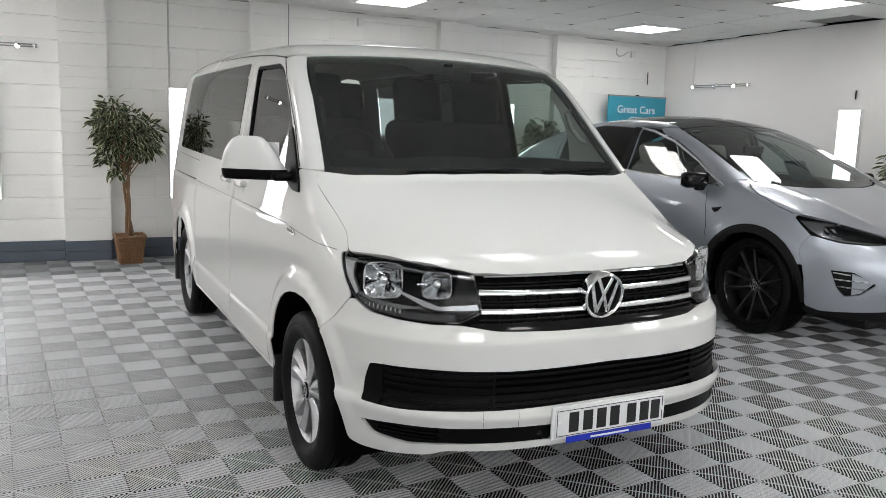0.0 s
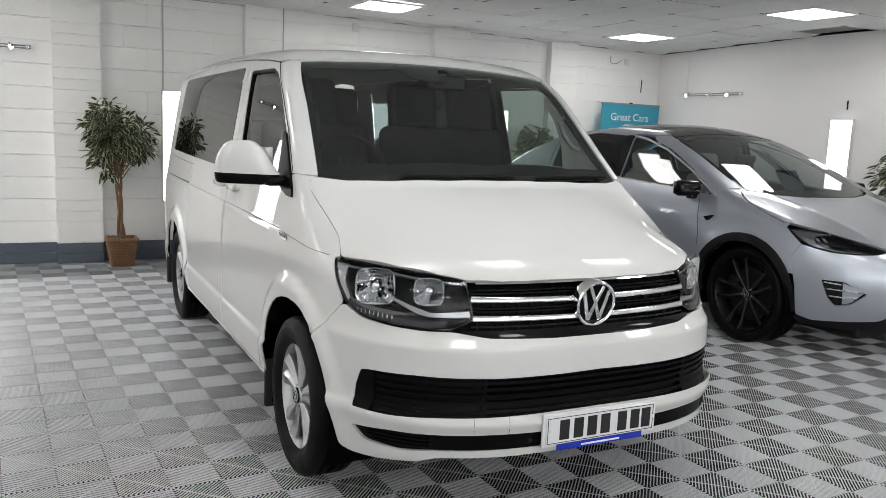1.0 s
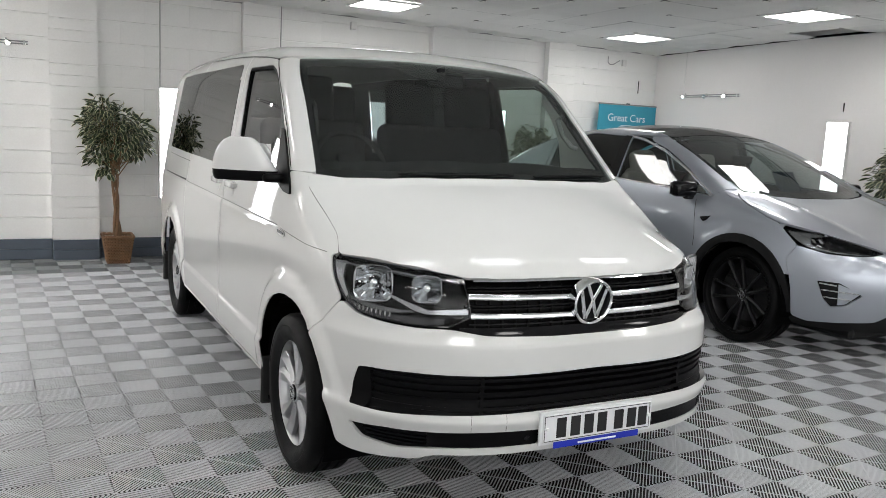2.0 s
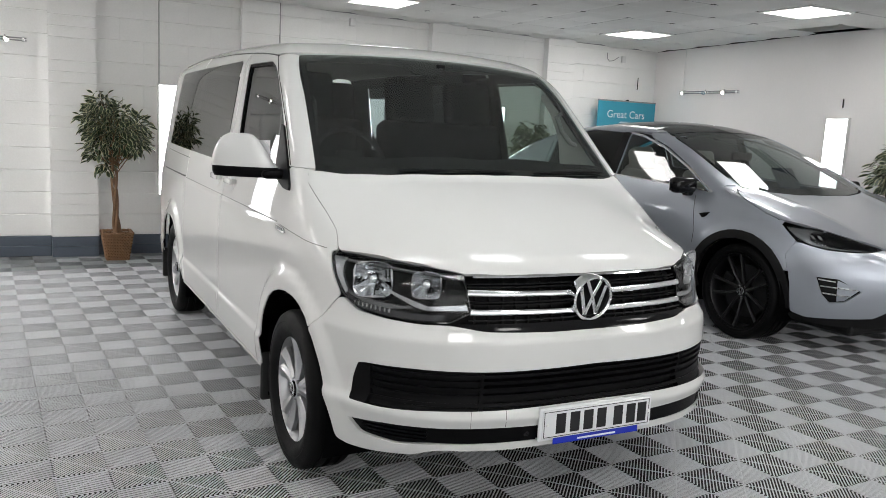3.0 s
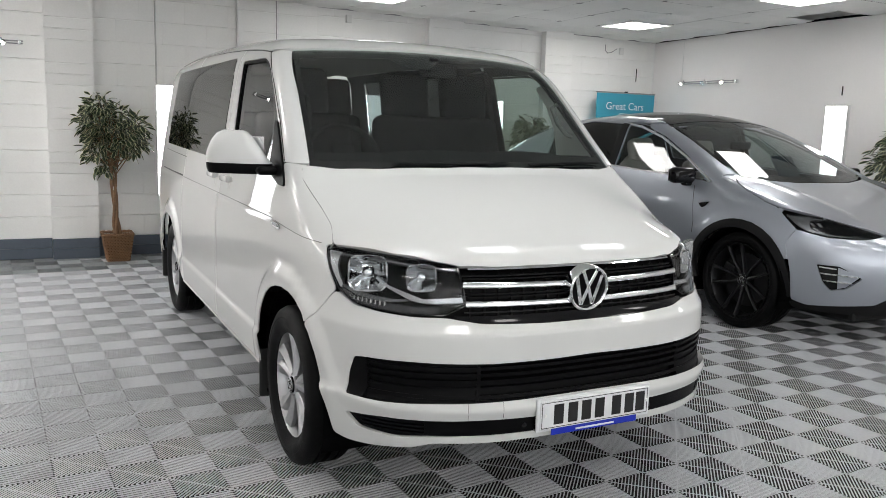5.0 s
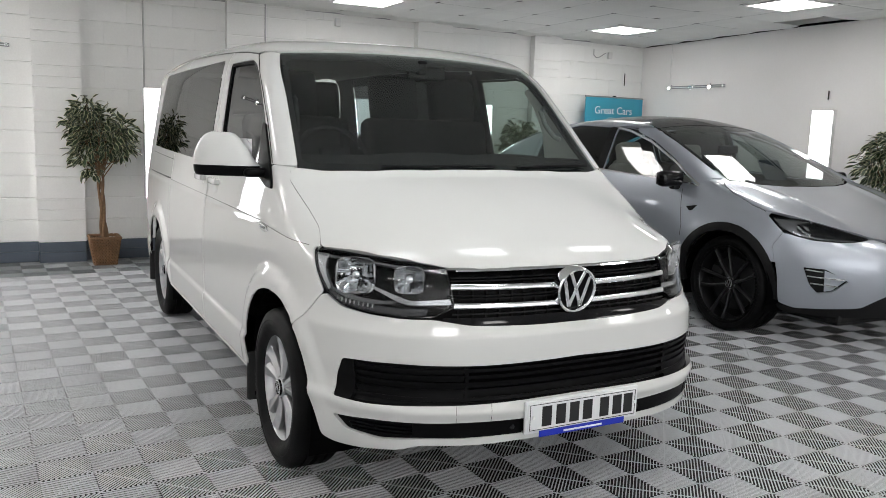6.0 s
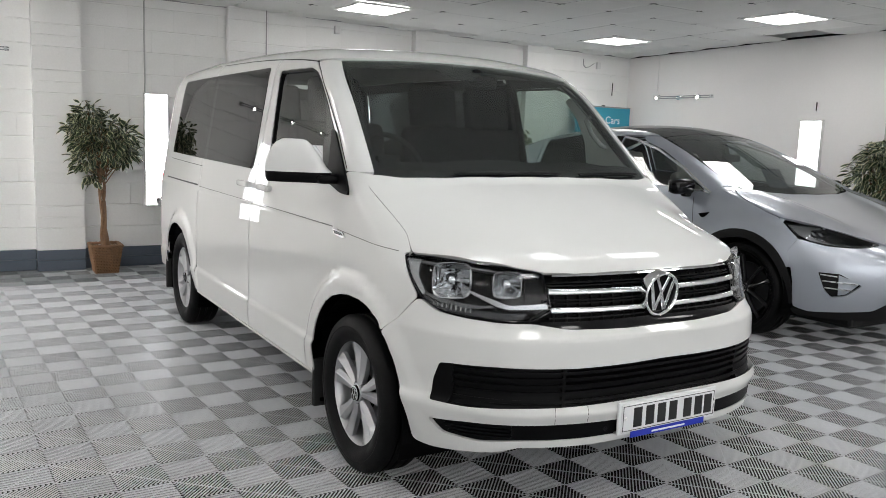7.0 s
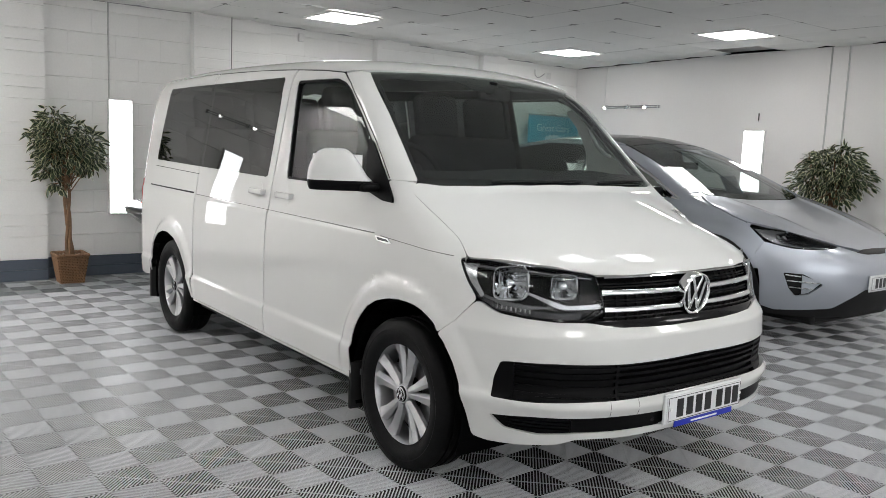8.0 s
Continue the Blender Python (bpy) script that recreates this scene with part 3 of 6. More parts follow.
QUARTER = [(3.474, 0.335)] + ARCH_R + [(4.62, 0.34), (4.80, 0.36), (4.80, 1.0), (4.77, 1.5), (4.66, float(RIM_Z(4.66))), (4.2, float(RIM_Z(4.2))), (3.8, float(RIM_Z(3.8))), (3.474, float(RIM_Z(3.474)))]
both("rear_quarter", "side", QUARTER, BODY, holes=[[(3.482, 1.250), (3.482, 1.803), (4.365, 1.800), (4.413, 1.488), (4.436, 1.264)]], r=0.02, thick=0.007, label="rear quarter panel", inset=0.0015, gap=0.026)

ROOF = [(0.0, 1.540), (-0.25, 1.551), (-0.5, 1.580), (-0.700, 1.618), (-0.742, 1.640), (-0.770, 1.72), (-0.764, 1.95), (-0.752, 2.5), (-0.742, 3.5), (-0.715, 4.6), (-0.60, 4.80), (0.0, 4.86)]
SK.panel("roof", "top", ROOF + [(-x, y) for x, y in ROOF[-2:0:-1]], [PAINT, HEADLINER], van, r=0.02, label="white roof", off=0.003)


def slant(x, y, z):
    return ((y - x) * math.sqrt(0.5), z)


PILLAR = [slant(-0.806, 0.998, 1.291), slant(-0.782, 1.133, 1.414), slant(-0.754, 1.33, 1.597), slant(-0.711, 1.585, 1.805), slant(-0.735, 1.63, 1.812), slant(-0.772, 1.715, 1.800),
          slant(-0.794, 1.635, 1.748), slant(-0.826, 1.474, 1.621), slant(-0.852, 1.293, 1.459), slant(-0.882, 1.118, 1.291)]
both("windscreen_pillar", "pillar", PILLAR, BODY, r=0.01, label="white windscreen pillar", gap=0.03)

BONNET = [(0.0, 0.126), (-0.143, 0.128), (-0.28, 0.135), (-0.379, 0.147), (-0.502, 0.181), (-0.59, 0.234), (-0.702, 0.337), (-0.799, 0.487), (-0.846, 0.568), (-0.834, 0.61), (-0.822, 0.66), (-0.828, 0.76), (-0.840, 0.86), (-0.848, 0.955), (-0.846, 0.985),
          (-0.812, 0.999), (-0.70, 0.945), (-0.513, 0.893), (-0.25, 0.852), (0.0, 0.840)]
SK.panel("bonnet", "top", BONNET + [(-x, y) for x, y in BONNET[-2:0:-1]], [PAINT, BLACK], van, r=0.02, label="white bonnet", inset=0.0006, gap=0.035)

both("cowl_corner", "top", [(-0.856, 0.945), (-0.862, 1.02), (-0.836, 1.03), (-0.812, 1.004), (-0.80, 0.986), (-0.77, 0.972), (-0.77, 0.94)], [PAINT, BLACK], off=-0.009, thick=0.006, gap=0.02)
SCREEN = [(-0.803, 1.285), (-0.779, 1.414), (-0.751, 1.597), (-0.708, 1.817), (-0.5, 1.840), (-0.28, 1.850), (0.0, 1.855)]
BASE = [(0.0, 1.27), (-0.5, 1.262), (-0.79, 1.262)]
full = SCREEN + [(-x, z) for x, z in SCREEN[-2::-1]] + [(-x, z) for x, z in BASE[:0:-1]] + BASE
glass_in = [(-0.776, 1.310), (-0.757, 1.41), (-0.729, 1.59), (-0.690, 1.782), (-0.5, 1.792), (-0.28, 1.802), (0.0, 1.806)]
hole = glass_in + [(-x, z) for x, z in glass_in[-2::-1]] + [(0.0, 1.318)]
screen = SK.panel("windscreen", "front", full, [CLEAR, CLEAR], van, r=0.03, thick=0, off=-0.006, label="clear windscreen", gap=0.06)
screen.visible_shadow = False
SK.panel("sensor_shade", "front", [(-0.25, 1.806), (-0.17, 1.755), (-0.06, 1.752), (0.03, 1.80), (0.03, 1.822), (-0.25, 1.82)], [FRIT, FRIT], screen, r=0.01, thick=0.003, off=-0.0105, gap=0.05, label="black sensor patch at the top of the windscreen")
SK.panel("black_edge", "front", full, [FRIT, FRIT], screen, holes=[hole], r=0.03, thick=0.003, off=-0.0105, label="black border of the windscreen", gap=0.05)

for name, outline, glass in (("front_window", FRONT_WINDOW, DOOR_GLASS), ("side_window", SIDE_WINDOW, SMOKED)):
    for flip in (False, True):
        w = SK.panel(name, "side", outline, [glass, glass], van, r=0.02, thick=0, off=0.003 if glass is SMOKED else -0.014, mirror=flip, inset=-0.003, gap=0.08)
        w.visible_shadow = False
        if glass is SMOKED:
            SK.panel("black_edge", "side", outline, [FRIT, FRIT], w, holes=[shrink(rounded(outline, 0.02), 0.007)], r=0.02, hole_r=0.0, thick=0.003, off=-0.0105, mirror=flip, gap=0.08)
        else:
            SK.panel("rubber_seal", "side", outline, [BLACK, BLACK], w, holes=[shrink(rounded(outline, 0.02), 0.012)], r=0.02, hole_r=0.0, thick=0.006, off=-0.004, mirror=flip, gap=0.08)
for flip in (False, True):
    SK.panel("window_joint", "side", [(3.450, 1.252), (3.450, 1.800), (3.490, 1.800), (3.490, 1.252)], [FRIT, FRIT], van, thick=0.002, off=0.0012, mirror=flip, label="black strip behind the side glass")



def sym(left):
    """A left half, from the middle line outwards and back to it, made whole."""
    return left + [(-x, z) for x, z in left[::-1] if abs(x) > 1e-6]


BUMPER = sym([(0, 0.762), (-11.6, 0.762), (-27.6, 0.770), (-35.3, 0.790), (-41.6, 0.789), (-48.9, 0.797), (-56.0, 0.810), (-60.95, 0.849), (-62.87, 0.8197), (-66.38, 0.7548), (-71.1, 0.6888), (-69.2, 0.667), (-66.0, 0.59), (-63.9, 0.50), (-61.6, 0.38), (-60.6, 0.300),
              (-56.5, 0.292), (-50, 0.298), (-41.3, 0.313), (-36.9, 0.338), (-24, 0.338), (0, 0.345)])
LOWER = sym([(0, 0.637), (-10, 0.634), (-25, 0.632), (-42, 0.636), (-51.9, 0.631), (-54.2, 0.626), (-55.7, 0.557), (-56.1, 0.482), (-47.5, 0.482), (-36, 0.490), (-28, 0.492), (-11, 0.497), (0, 0.498)])
INTAKE = sym([(0, 0.428), (-15.6, 0.426), (-26.9, 0.428), (-38.1, 0.426), (-47.3, 0.423), (-56.3, 0.409), (-52.9, 0.362), (-45, 0.350), (-35.8, 0.364), (-15.4, 0.367), (0, 0.369)])
SK.panel("front_bumper", "nose", BUMPER, [PAINT, BLACK], van, holes=[LOWER, INTAKE], r=0.02, hole_r=0.012, label="white front bumper", thick=0.022, gap=0.018)
SK.panel("lower_grille", "nose", LOWER, [BLACK, BLACK], van, r=0.01, off=-0.035, inset=-0.02, label="black lower grille", gap=0.06)
SK.panel("air_intake", "nose", INTAKE, [BLACK, BLACK], van, r=0.01, off=-0.014, inset=-0.01, label="black lower air intake", gap=0.06)
GRILLE = sym([(0, 0.972), (-10, 0.969), (-25.3, 0.964), (-33.4, 0.968), (-31.8, 0.90), (-30.9, 0.83), (-35.0, 0.796), (-27.6, 0.768), (-11.6, 0.760), (0, 0.760)])
grille = SK.panel("grille", "nose", GRILLE, [BLACK, BLACK], van, r=0.008, off=-0.045, inset=-0.012, label="black radiator grille with chrome bars", gap=0.06)
HEADLIGHT = [(-67.5, 1.003), (-59.9, 1.006), (-48.9, 1.000), (-39.5, 0.988), (-33.4, 0.973), (-31.8, 0.90), (-30.9, 0.832), (-35.3, 0.797), (-41.6, 0.795), (-48.9, 0.803), (-56, 0.816), (-60.5, 0.852), (-64.0, 0.915)]
for flip in (False, True):
    lamp = SK.panel("headlight", "nose", HEADLIGHT, [BLACK, BLACK], van, r=0.012, off=-0.075, thick=0.01, mirror=flip, label="halogen headlight under a clear cover", gap=0.05)
    lens = SK.panel("lens", "nose", HEADLIGHT, [LENS, LENS], lamp, r=0.012, off=-0.002, thick=0, inset=0.003, mirror=flip, label="clear headlight cover")
    lens.visible_shadow = False


def nose_bar(name, a0, a1, z0, z1, material, parent, off=0.0, thick=0.02, label="", mirror=False, r=0.004, z2=None, z3=None):
    """A slat that follows the nose from a0 to a1 degrees; z2, z3: its far end's heights."""
    o = [(a0, z0), (a1, z0 if z2 is None else z2), (a1, z1 if z3 is None else z3), (a0, z1)]
    return SK.panel(name, "nose", o, [material, material], parent, r=r, off=off, thick=thick, mirror=mirror, label=label, gap=0.06, edge=0.03)


# grille: chrome bars, thin black slats and ribs
def chrome_bar(a0, a1, low, high, flip):
    """A bar round the nose with a rounded front; low, high: heights at both ends."""
    rows = []
    bm = bmesh.new()
    for i in range(15):
        t = i / 14
        us = np.linspace(-0.08, 1.08, 11)
        zs = [glide(u, glide(t, *low), glide(t, *high)) for u in us]
        q, g = SK.lay("nose", np.array([(glide(t, a0, a1) * DEG, z) for z in zs]))
        lift = [-0.012 + 0.015 * math.sqrt(max(0.0, 1 - abs((u - 0.5) / 0.58) ** 5)) for u in us]
        rows.append([bm.verts.new(tuple((p + n * o) * ((-1 if flip else 1), 1, 1))) for p, n, o in zip(q, g, lift)])
    for a, b in zip(rows, rows[1:]):
        for k in range(10):
            bm.faces.new((a[k], b[k], b[k + 1], a[k + 1]) if not flip else (a[k + 1], b[k + 1], b[k], a[k]))
        bm.faces.new((a[10], b[10], b[0], a[0]) if not flip else (a[0], b[0], b[10], a[10]))
    bm.faces.new(rows[0]), bm.faces.new(rows[-1][::-1])
    bmesh.ops.recalc_face_normals(bm, faces=bm.faces)
    return part("chrome_bar", bm, BAR_CHROME, grille, "polished chrome grille bar", smooth=70)


BAR_CHROME = mat("bar_chrome", (0.74, 0.75, 0.77), 0.12, metal=1.0, grain=0.02, stain=0.03)
for flip in (False, True):
    chrome_bar(-32.0, -4.6, (0.894, 0.888), (0.917, 0.909), flip)
    chrome_bar(-31.2, -4.8, (0.826, 0.822), (0.849, 0.843), flip)
nose_bar("chrome_strip", -31.2, 31.2, 0.958, 0.9635, CHROME, grille, -0.002, 0.02)
for z in (0.940, 0.928, 0.872, 0.861):
    nose_bar("slat", -32.0, 32.0, z - 0.003, z + 0.003, BLACK, grille, -0.012, 0.03)
nose_bar("lower_strip", -33.5, 33.5, 0.766, 0.797, GLOSS, grille, -0.010, 0.03, "gloss black strip")
nose_bar("slat", -31.5, 31.5, 0.806, 0.812, GLOSS, grille, -0.008, 0.03)
for k in range(-9, 10):
    if abs(k) > 1:
        nose_bar("rib", k * 3.3 - 0.18, k * 3.3 + 0.18, 0.80, 0.955, UNLIT_BLACK, grille, -0.034, 0.010, r=0)

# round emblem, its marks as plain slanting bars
emblem = empty("emblem", pose(0, 0.079, 0.878, 6, 0, 0), van)
tagged(emblem, "round chrome emblem")
ring = [(0.074, -0.004), (0.078, -0.014), (0.084, -0.017), (0.089, -0.014), (0.091, -0.002), (0.089, 0.03), (0.074, 0.03)]
part("ring", lathe(ring, 48, "y", True), CHROME, emblem, smooth=40)
part("disc", lathe([(0.0775, 0.0), (0.0775, 0.03)], 40, "y"), BLACK, emblem)
bars = []
for x0, z0, x1, z1 in ((-0.058, 0.048, -0.026, -0.064), (-0.026, -0.064, 0.0, 0.004), (0.0, 0.004, 0.026, -0.064), (0.026, -0.064, 0.058, 0.048), (-0.032, 0.068, 0.0, 0.006), (0.0, 0.006, 0.032, 0.068)):
    d = Vector((x1 - x0, z1 - z0))
    s = Vector((-d.y, d.x)).normalized() * 0.0078
    bars.append(plate([(x0 - s.x, z0 - s.y), (x1 - s.x, z1 - s.y), (x1 + s.x, z1 + s.y), (x0 + s.x, z0 + s.y)], -0.009, 0.0025))
for b in bars:
    part("bar", b, CHROME, emblem)

# lower grille and intakes
low = [o for o in van.children if o.name.startswith("lower_grille")][0]
for z in (0.510, 0.536, 0.562, 0.588, 0.613):
    nose_bar("slat", -51.4 if z < 0.6 else -52.4, 51.4 if z < 0.6 else 52.4, z - 0.0055, z + 0.0055, BLACK, low, -0.008, 0.028)
for flip in (False, True):
    SK.panel("side_plate", "nose", [(-51.2, 0.632), (-54.4, 0.628), (-55.9, 0.557), (-56.2, 0.480), (-51.8, 0.484), (-51.0, 0.52)], [BLACK, BLACK], low, r=0.01, off=-0.004, thick=0.03, mirror=flip, gap=0.06)
    nose_bar("backing", -51.5, -28.0, 0.492, 0.630, BLACK, low, -0.019, 0.012, mirror=flip, r=0)
    nose_bar("divider", -28.2, -27.4, 0.492, 0.632, BLACK, low, -0.010, 0.03, mirror=flip, r=0)
    intake = [o for o in van.children if o.name.startswith("air_intake")][0]
    for z in (0.372, 0.386, 0.400, 0.414):
        nose_bar("slat", -53.0 + (0.414 - z) * 30, -38.5, z - 0.0035, z + 0.0035, BLACK, intake, -0.003, 0.012, mirror=flip)
    nose_bar("cover", -38.4, -15.2, 0.366, 0.4275, BLACK, intake, -0.005, 0.01, mirror=flip, r=0.002)
    q, g = SK.lay("nose", np.array([[-17.6 * DEG, 0.394]]), -0.006)
    q = q[0] * ((-1 if flip else 1), 1, 1)
    part("parking_sensor", lathe([(0.0105, -0.003), (0.012, 0.0), (0.012, 0.006)], 20, "y"), GLOSS, van, "round parking sensor", Matrix.Translation(q) @ Matrix.Rotation(radians(14 if flip else -14), 4, "Z"), 40)
for z0, z1, a in ((0.43, 0.492, -29.8), (0.43, 0.492, -22.6)):
    nose_bar("bumper_seam", a - 0.035, a + 0.035, z0, z1, BLACK, van, 0.0006, 0.002, r=0)

# number plates: the marks are plain bars
PLATE_WHITE = mat("plate_white", (0.78, 0.79, 0.80), 0.25, coat=0.5, grain=0.01)
BLUE = mat("blue_card", (0.006, 0.025, 0.42), 0.35, grain=0.05)
INK = mat("black_ink", (0.01, 0.01, 0.011), 0.35, grain=0.05)
WHITE_INK = mat("white_ink", (0.82, 0.84, 0.86), 0.5, grain=0.01)


def number_plate(m, parent, card=True, w=0.52, h=0.111):
    """A plate on its backing; it faces -y."""
    ob = empty("number_plate", m, parent)
    tagged(ob, "white number plate with black bars")
    part("backing", a_box(-w / 2 - 0.012, w / 2 + 0.012, 0.004, 0.016, -h / 2 - 0.010, h / 2 + 0.010, bevel=0.004), PLATE_WHITE, ob)
    part("face", a_box(-w / 2, w / 2, -0.002, 0.004, -h / 2, h / 2, bevel=0.0015, segments=1), PLATE_WHITE, ob)
    b = bmesh.new()
    t, e = 0.0022, 0.005
    for x0, x1, z0, z1 in ((-w / 2 + e, w / 2 - e, -h / 2 + e, -h / 2 + e + t), (-w / 2 + e, w / 2 - e, h / 2 - e - t, h / 2 - e), (-w / 2 + e, -w / 2 + e + t, -h / 2 + e, h / 2 - e), (w / 2 - e - t, w / 2 - e, -h / 2 + e, h / 2 - e)):
        box(b, x0, x1, -0.0032, -0.0015, z0, z1)
    part("border", b, INK, ob)
    for k, x in enumerate((-0.172, -0.108, -0.046, 0.016, 0.096, 0.158, 0.212)):
        part("bar", a_box(x - 0.022, x + 0.022, -0.0034, -0.0015, -0.0385, 0.0385, bevel=0.0008, segments=1), INK, ob)
    for x in (-0.233, 0.244):
        part("screw_cap", lathe([(0.006, -0.006), (0.007, -0.002)], 14, "y"), ENAMEL, ob)
        ob.children[-1].location = (x, 0, 0.0)
    if card:
        part("blue_strip", a_box(-0.20, 0.20, 0.001, 0.004, -h / 2 - 0.026, -h / 2 - 0.0005), BLUE, ob, "blue strip under the plate")
        part("pale_line", a_box(-0.09, 0.09, 0.0, 0.0025, -h / 2 - 0.019, -h / 2 - 0.012), WHITE_INK, ob, "pale line of small print")
    return ob


number_plate(pose(0.002, -0.016, 0.432), van, w=0.505, h=0.108)

# headlights
GREYLENS = mat("grey_reflector", (0.16, 0.165, 0.17), 0.25, metal=0.5, grain=0.05, grain_size=200)
REFLECT = mat("reflector", (0.66, 0.67, 0.68), 0.06, metal=1.0, grain=0.02)
RIBBED = mat("ribbed_clear_plastic", (0.05, 0.052, 0.055), 0.15, metal=0.4, grain=0.05)
SATIN = mat("satin_silver", (0.42, 0.43, 0.44), 0.22, metal=0.9, grain=0.03)


def reflector_bowl(w, h, deep, n=14):
    """A hollow with a rounded square mouth open to -y, its wall broken into bright facets, with a raised rim."""
    bm = bmesh.new()
    rings = []
    for k, y in ((1.0, 0.006), (1.0, 0.0), (0.985, 0.0), (0.96, None), (0.84, None), (0.62, None), (0.40, None), (0.20, None)):
        ring = []
        for i in range(n):
            a = 2 * math.pi * (i + 0.5) / n
            c, s = math.cos(a), math.sin(a)
            kk = k * (1.0 if y is not None or i % 2 else 0.93)
            ring.append(bm.verts.new((w * kk * math.copysign(abs(c) ** 0.5, c), deep * (1 - k * k) if y is None else y, h * kk * math.copysign(abs(s) ** 0.5, s))))
        rings.append(ring)
    for a, b in zip(rings, rings[1:]):
        for i in range(n):
            bm.faces.new((a[i], a[(i + 1) % n], b[(i + 1) % n], b[i]))
    bm.faces.new(rings[-1])
    return bm


for lamp in [o for o in van.children if o.name.startswith("headlight")]:
    flip = lamp.name != "headlight"
    outline = rounded(np.array(HEADLIGHT, float) * (DEG, 1), 0.012)
    inner = [(u / DEG, z) for u, z in shrink(outline, 0.005)]
    SK.panel("housing", "nose", HEADLIGHT, [GLOSS, GLOSS], lamp, holes=[inner], r=0.012, hole_r=0.0, off=-0.0055, thick=0.07, mirror=flip, gap=0.2)
    SK.panel("trim", "nose", [(-66.9, 0.990), (-62.0, 0.991), (-62.6, 0.975), (-62.0, 0.93), (-59.6, 0.872), (-60.6, 0.858), (-63.7, 0.915)], [SATIN, SATIN], lamp, r=0.008, off=-0.010, thick=0.012, mirror=flip, gap=0.03, label="silver trim")
    SK.panel("trim", "nose", [(-66.0, 0.989), (-48.9, 0.984), (-34.4, 0.962), (-34.2, 0.957), (-48.9, 0.978), (-66.0, 0.983)], [GREYLENS, GREYLENS], lamp, r=0.002, off=-0.010, thick=0.012, mirror=flip, gap=0.03)
    SK.panel("running_light", "nose", [(-60.0, 0.862), (-55.5, 0.838), (-48.9, 0.829), (-41.6, 0.824), (-36.5, 0.826), (-37.0, 0.806), (-41.6, 0.801), (-48.9, 0.809), (-56, 0.821), (-60.2, 0.853)], [RIBBED, RIBBED], lamp, r=0.004, off=-0.012, thick=0.02, mirror=flip, gap=0.03, label="clear ribbed running light")
    SK.panel("trim", "nose", [(-60.2, 0.873), (-52, 0.851), (-46.0, 0.846), (-43.6, 0.850), (-43.4, 0.842), (-48.9, 0.832), (-55.5, 0.842), (-60.4, 0.866)], [GREYLENS, GREYLENS], lamp, r=0.002, off=-0.018, thick=0.01, mirror=flip, gap=0.03)
    for k in range(9):
        a = -57.5 + 1.1 * k
        SK.panel("rib", "nose", [(a, 0.842 - 0.0012 * k), (a + 0.35, 0.842 - 0.0012 * k), (a + 0.35, 0.828 - 0.0012 * k), (a, 0.828 - 0.0012 * k)], [SATIN, SATIN], lamp, off=-0.0105, thick=0.004, mirror=flip, gap=0.05)
    SK.panel("wedge", "nose", [(-50.0, 0.896), (-48.8, 0.897), (-40.2, 0.852), (-31.9, 0.862), (-31.6, 0.842), (-40.5, 0.838), (-43.0, 0.846)], [SATIN, SATIN], lamp, r=0.002, off=-0.016, thick=0.012, mirror=flip, gap=0.03, label="bright wedge-shaped trim")
    SK.panel("blank", "nose", [(-37.0, 0.958), (-34.0, 0.953), (-32.7, 0.90), (-32.4, 0.875), (-37.0, 0.868)], [BLACK, BLACK], lamp, r=0.004, off=-0.02, thick=0.01, mirror=flip, gap=0.03)
    for a, z, rr, deep in ((-53.4, 0.930, 0.074, 0.068), (-41.0, 0.928, 0.055, 0.060)):
        q, g = SK.lay("nose", np.array([[a * DEG, z]]), -0.012)
        q = q[0] * ((-1 if flip else 1), 1, 1)
        m = Matrix.Translation(q) @ Matrix.Rotation(radians(-28 if not flip else 28), 4, "Z")
        cup = part("reflector", reflector_bowl(rr, rr * 0.93, deep), REFLECT, lamp, "faceted chrome reflector", m @ Matrix.Diagonal((-1 if flip else 1, 1, 1, 1)))
        part("bulb_shield", lathe([(0.004, 0.006), (0.0125, 0.010), (0.0145, 0.03), (0.012, 0.05)], 16, "y"), CHROME, cup, "", None, 40)
        part("bulb_hole", lathe([(0.017, deep * 0.90), (0.017, deep * 0.94)], 18, "y"), GLOSS, cup)
        part("side_bulb", lathe([(0.002, 0.0), (0.008, 0.004), (0.009, 0.02)], 12, "y"), GLOSS, cup, "", pose(0.014, deep * 0.5, -rr * 0.42), 40)


# wheels
DARK_STEEL = mat("dark_steel", (0.03, 0.03, 0.032), 0.5, metal=0.6, grain=0.08, stain=0.1, stain_size=14)


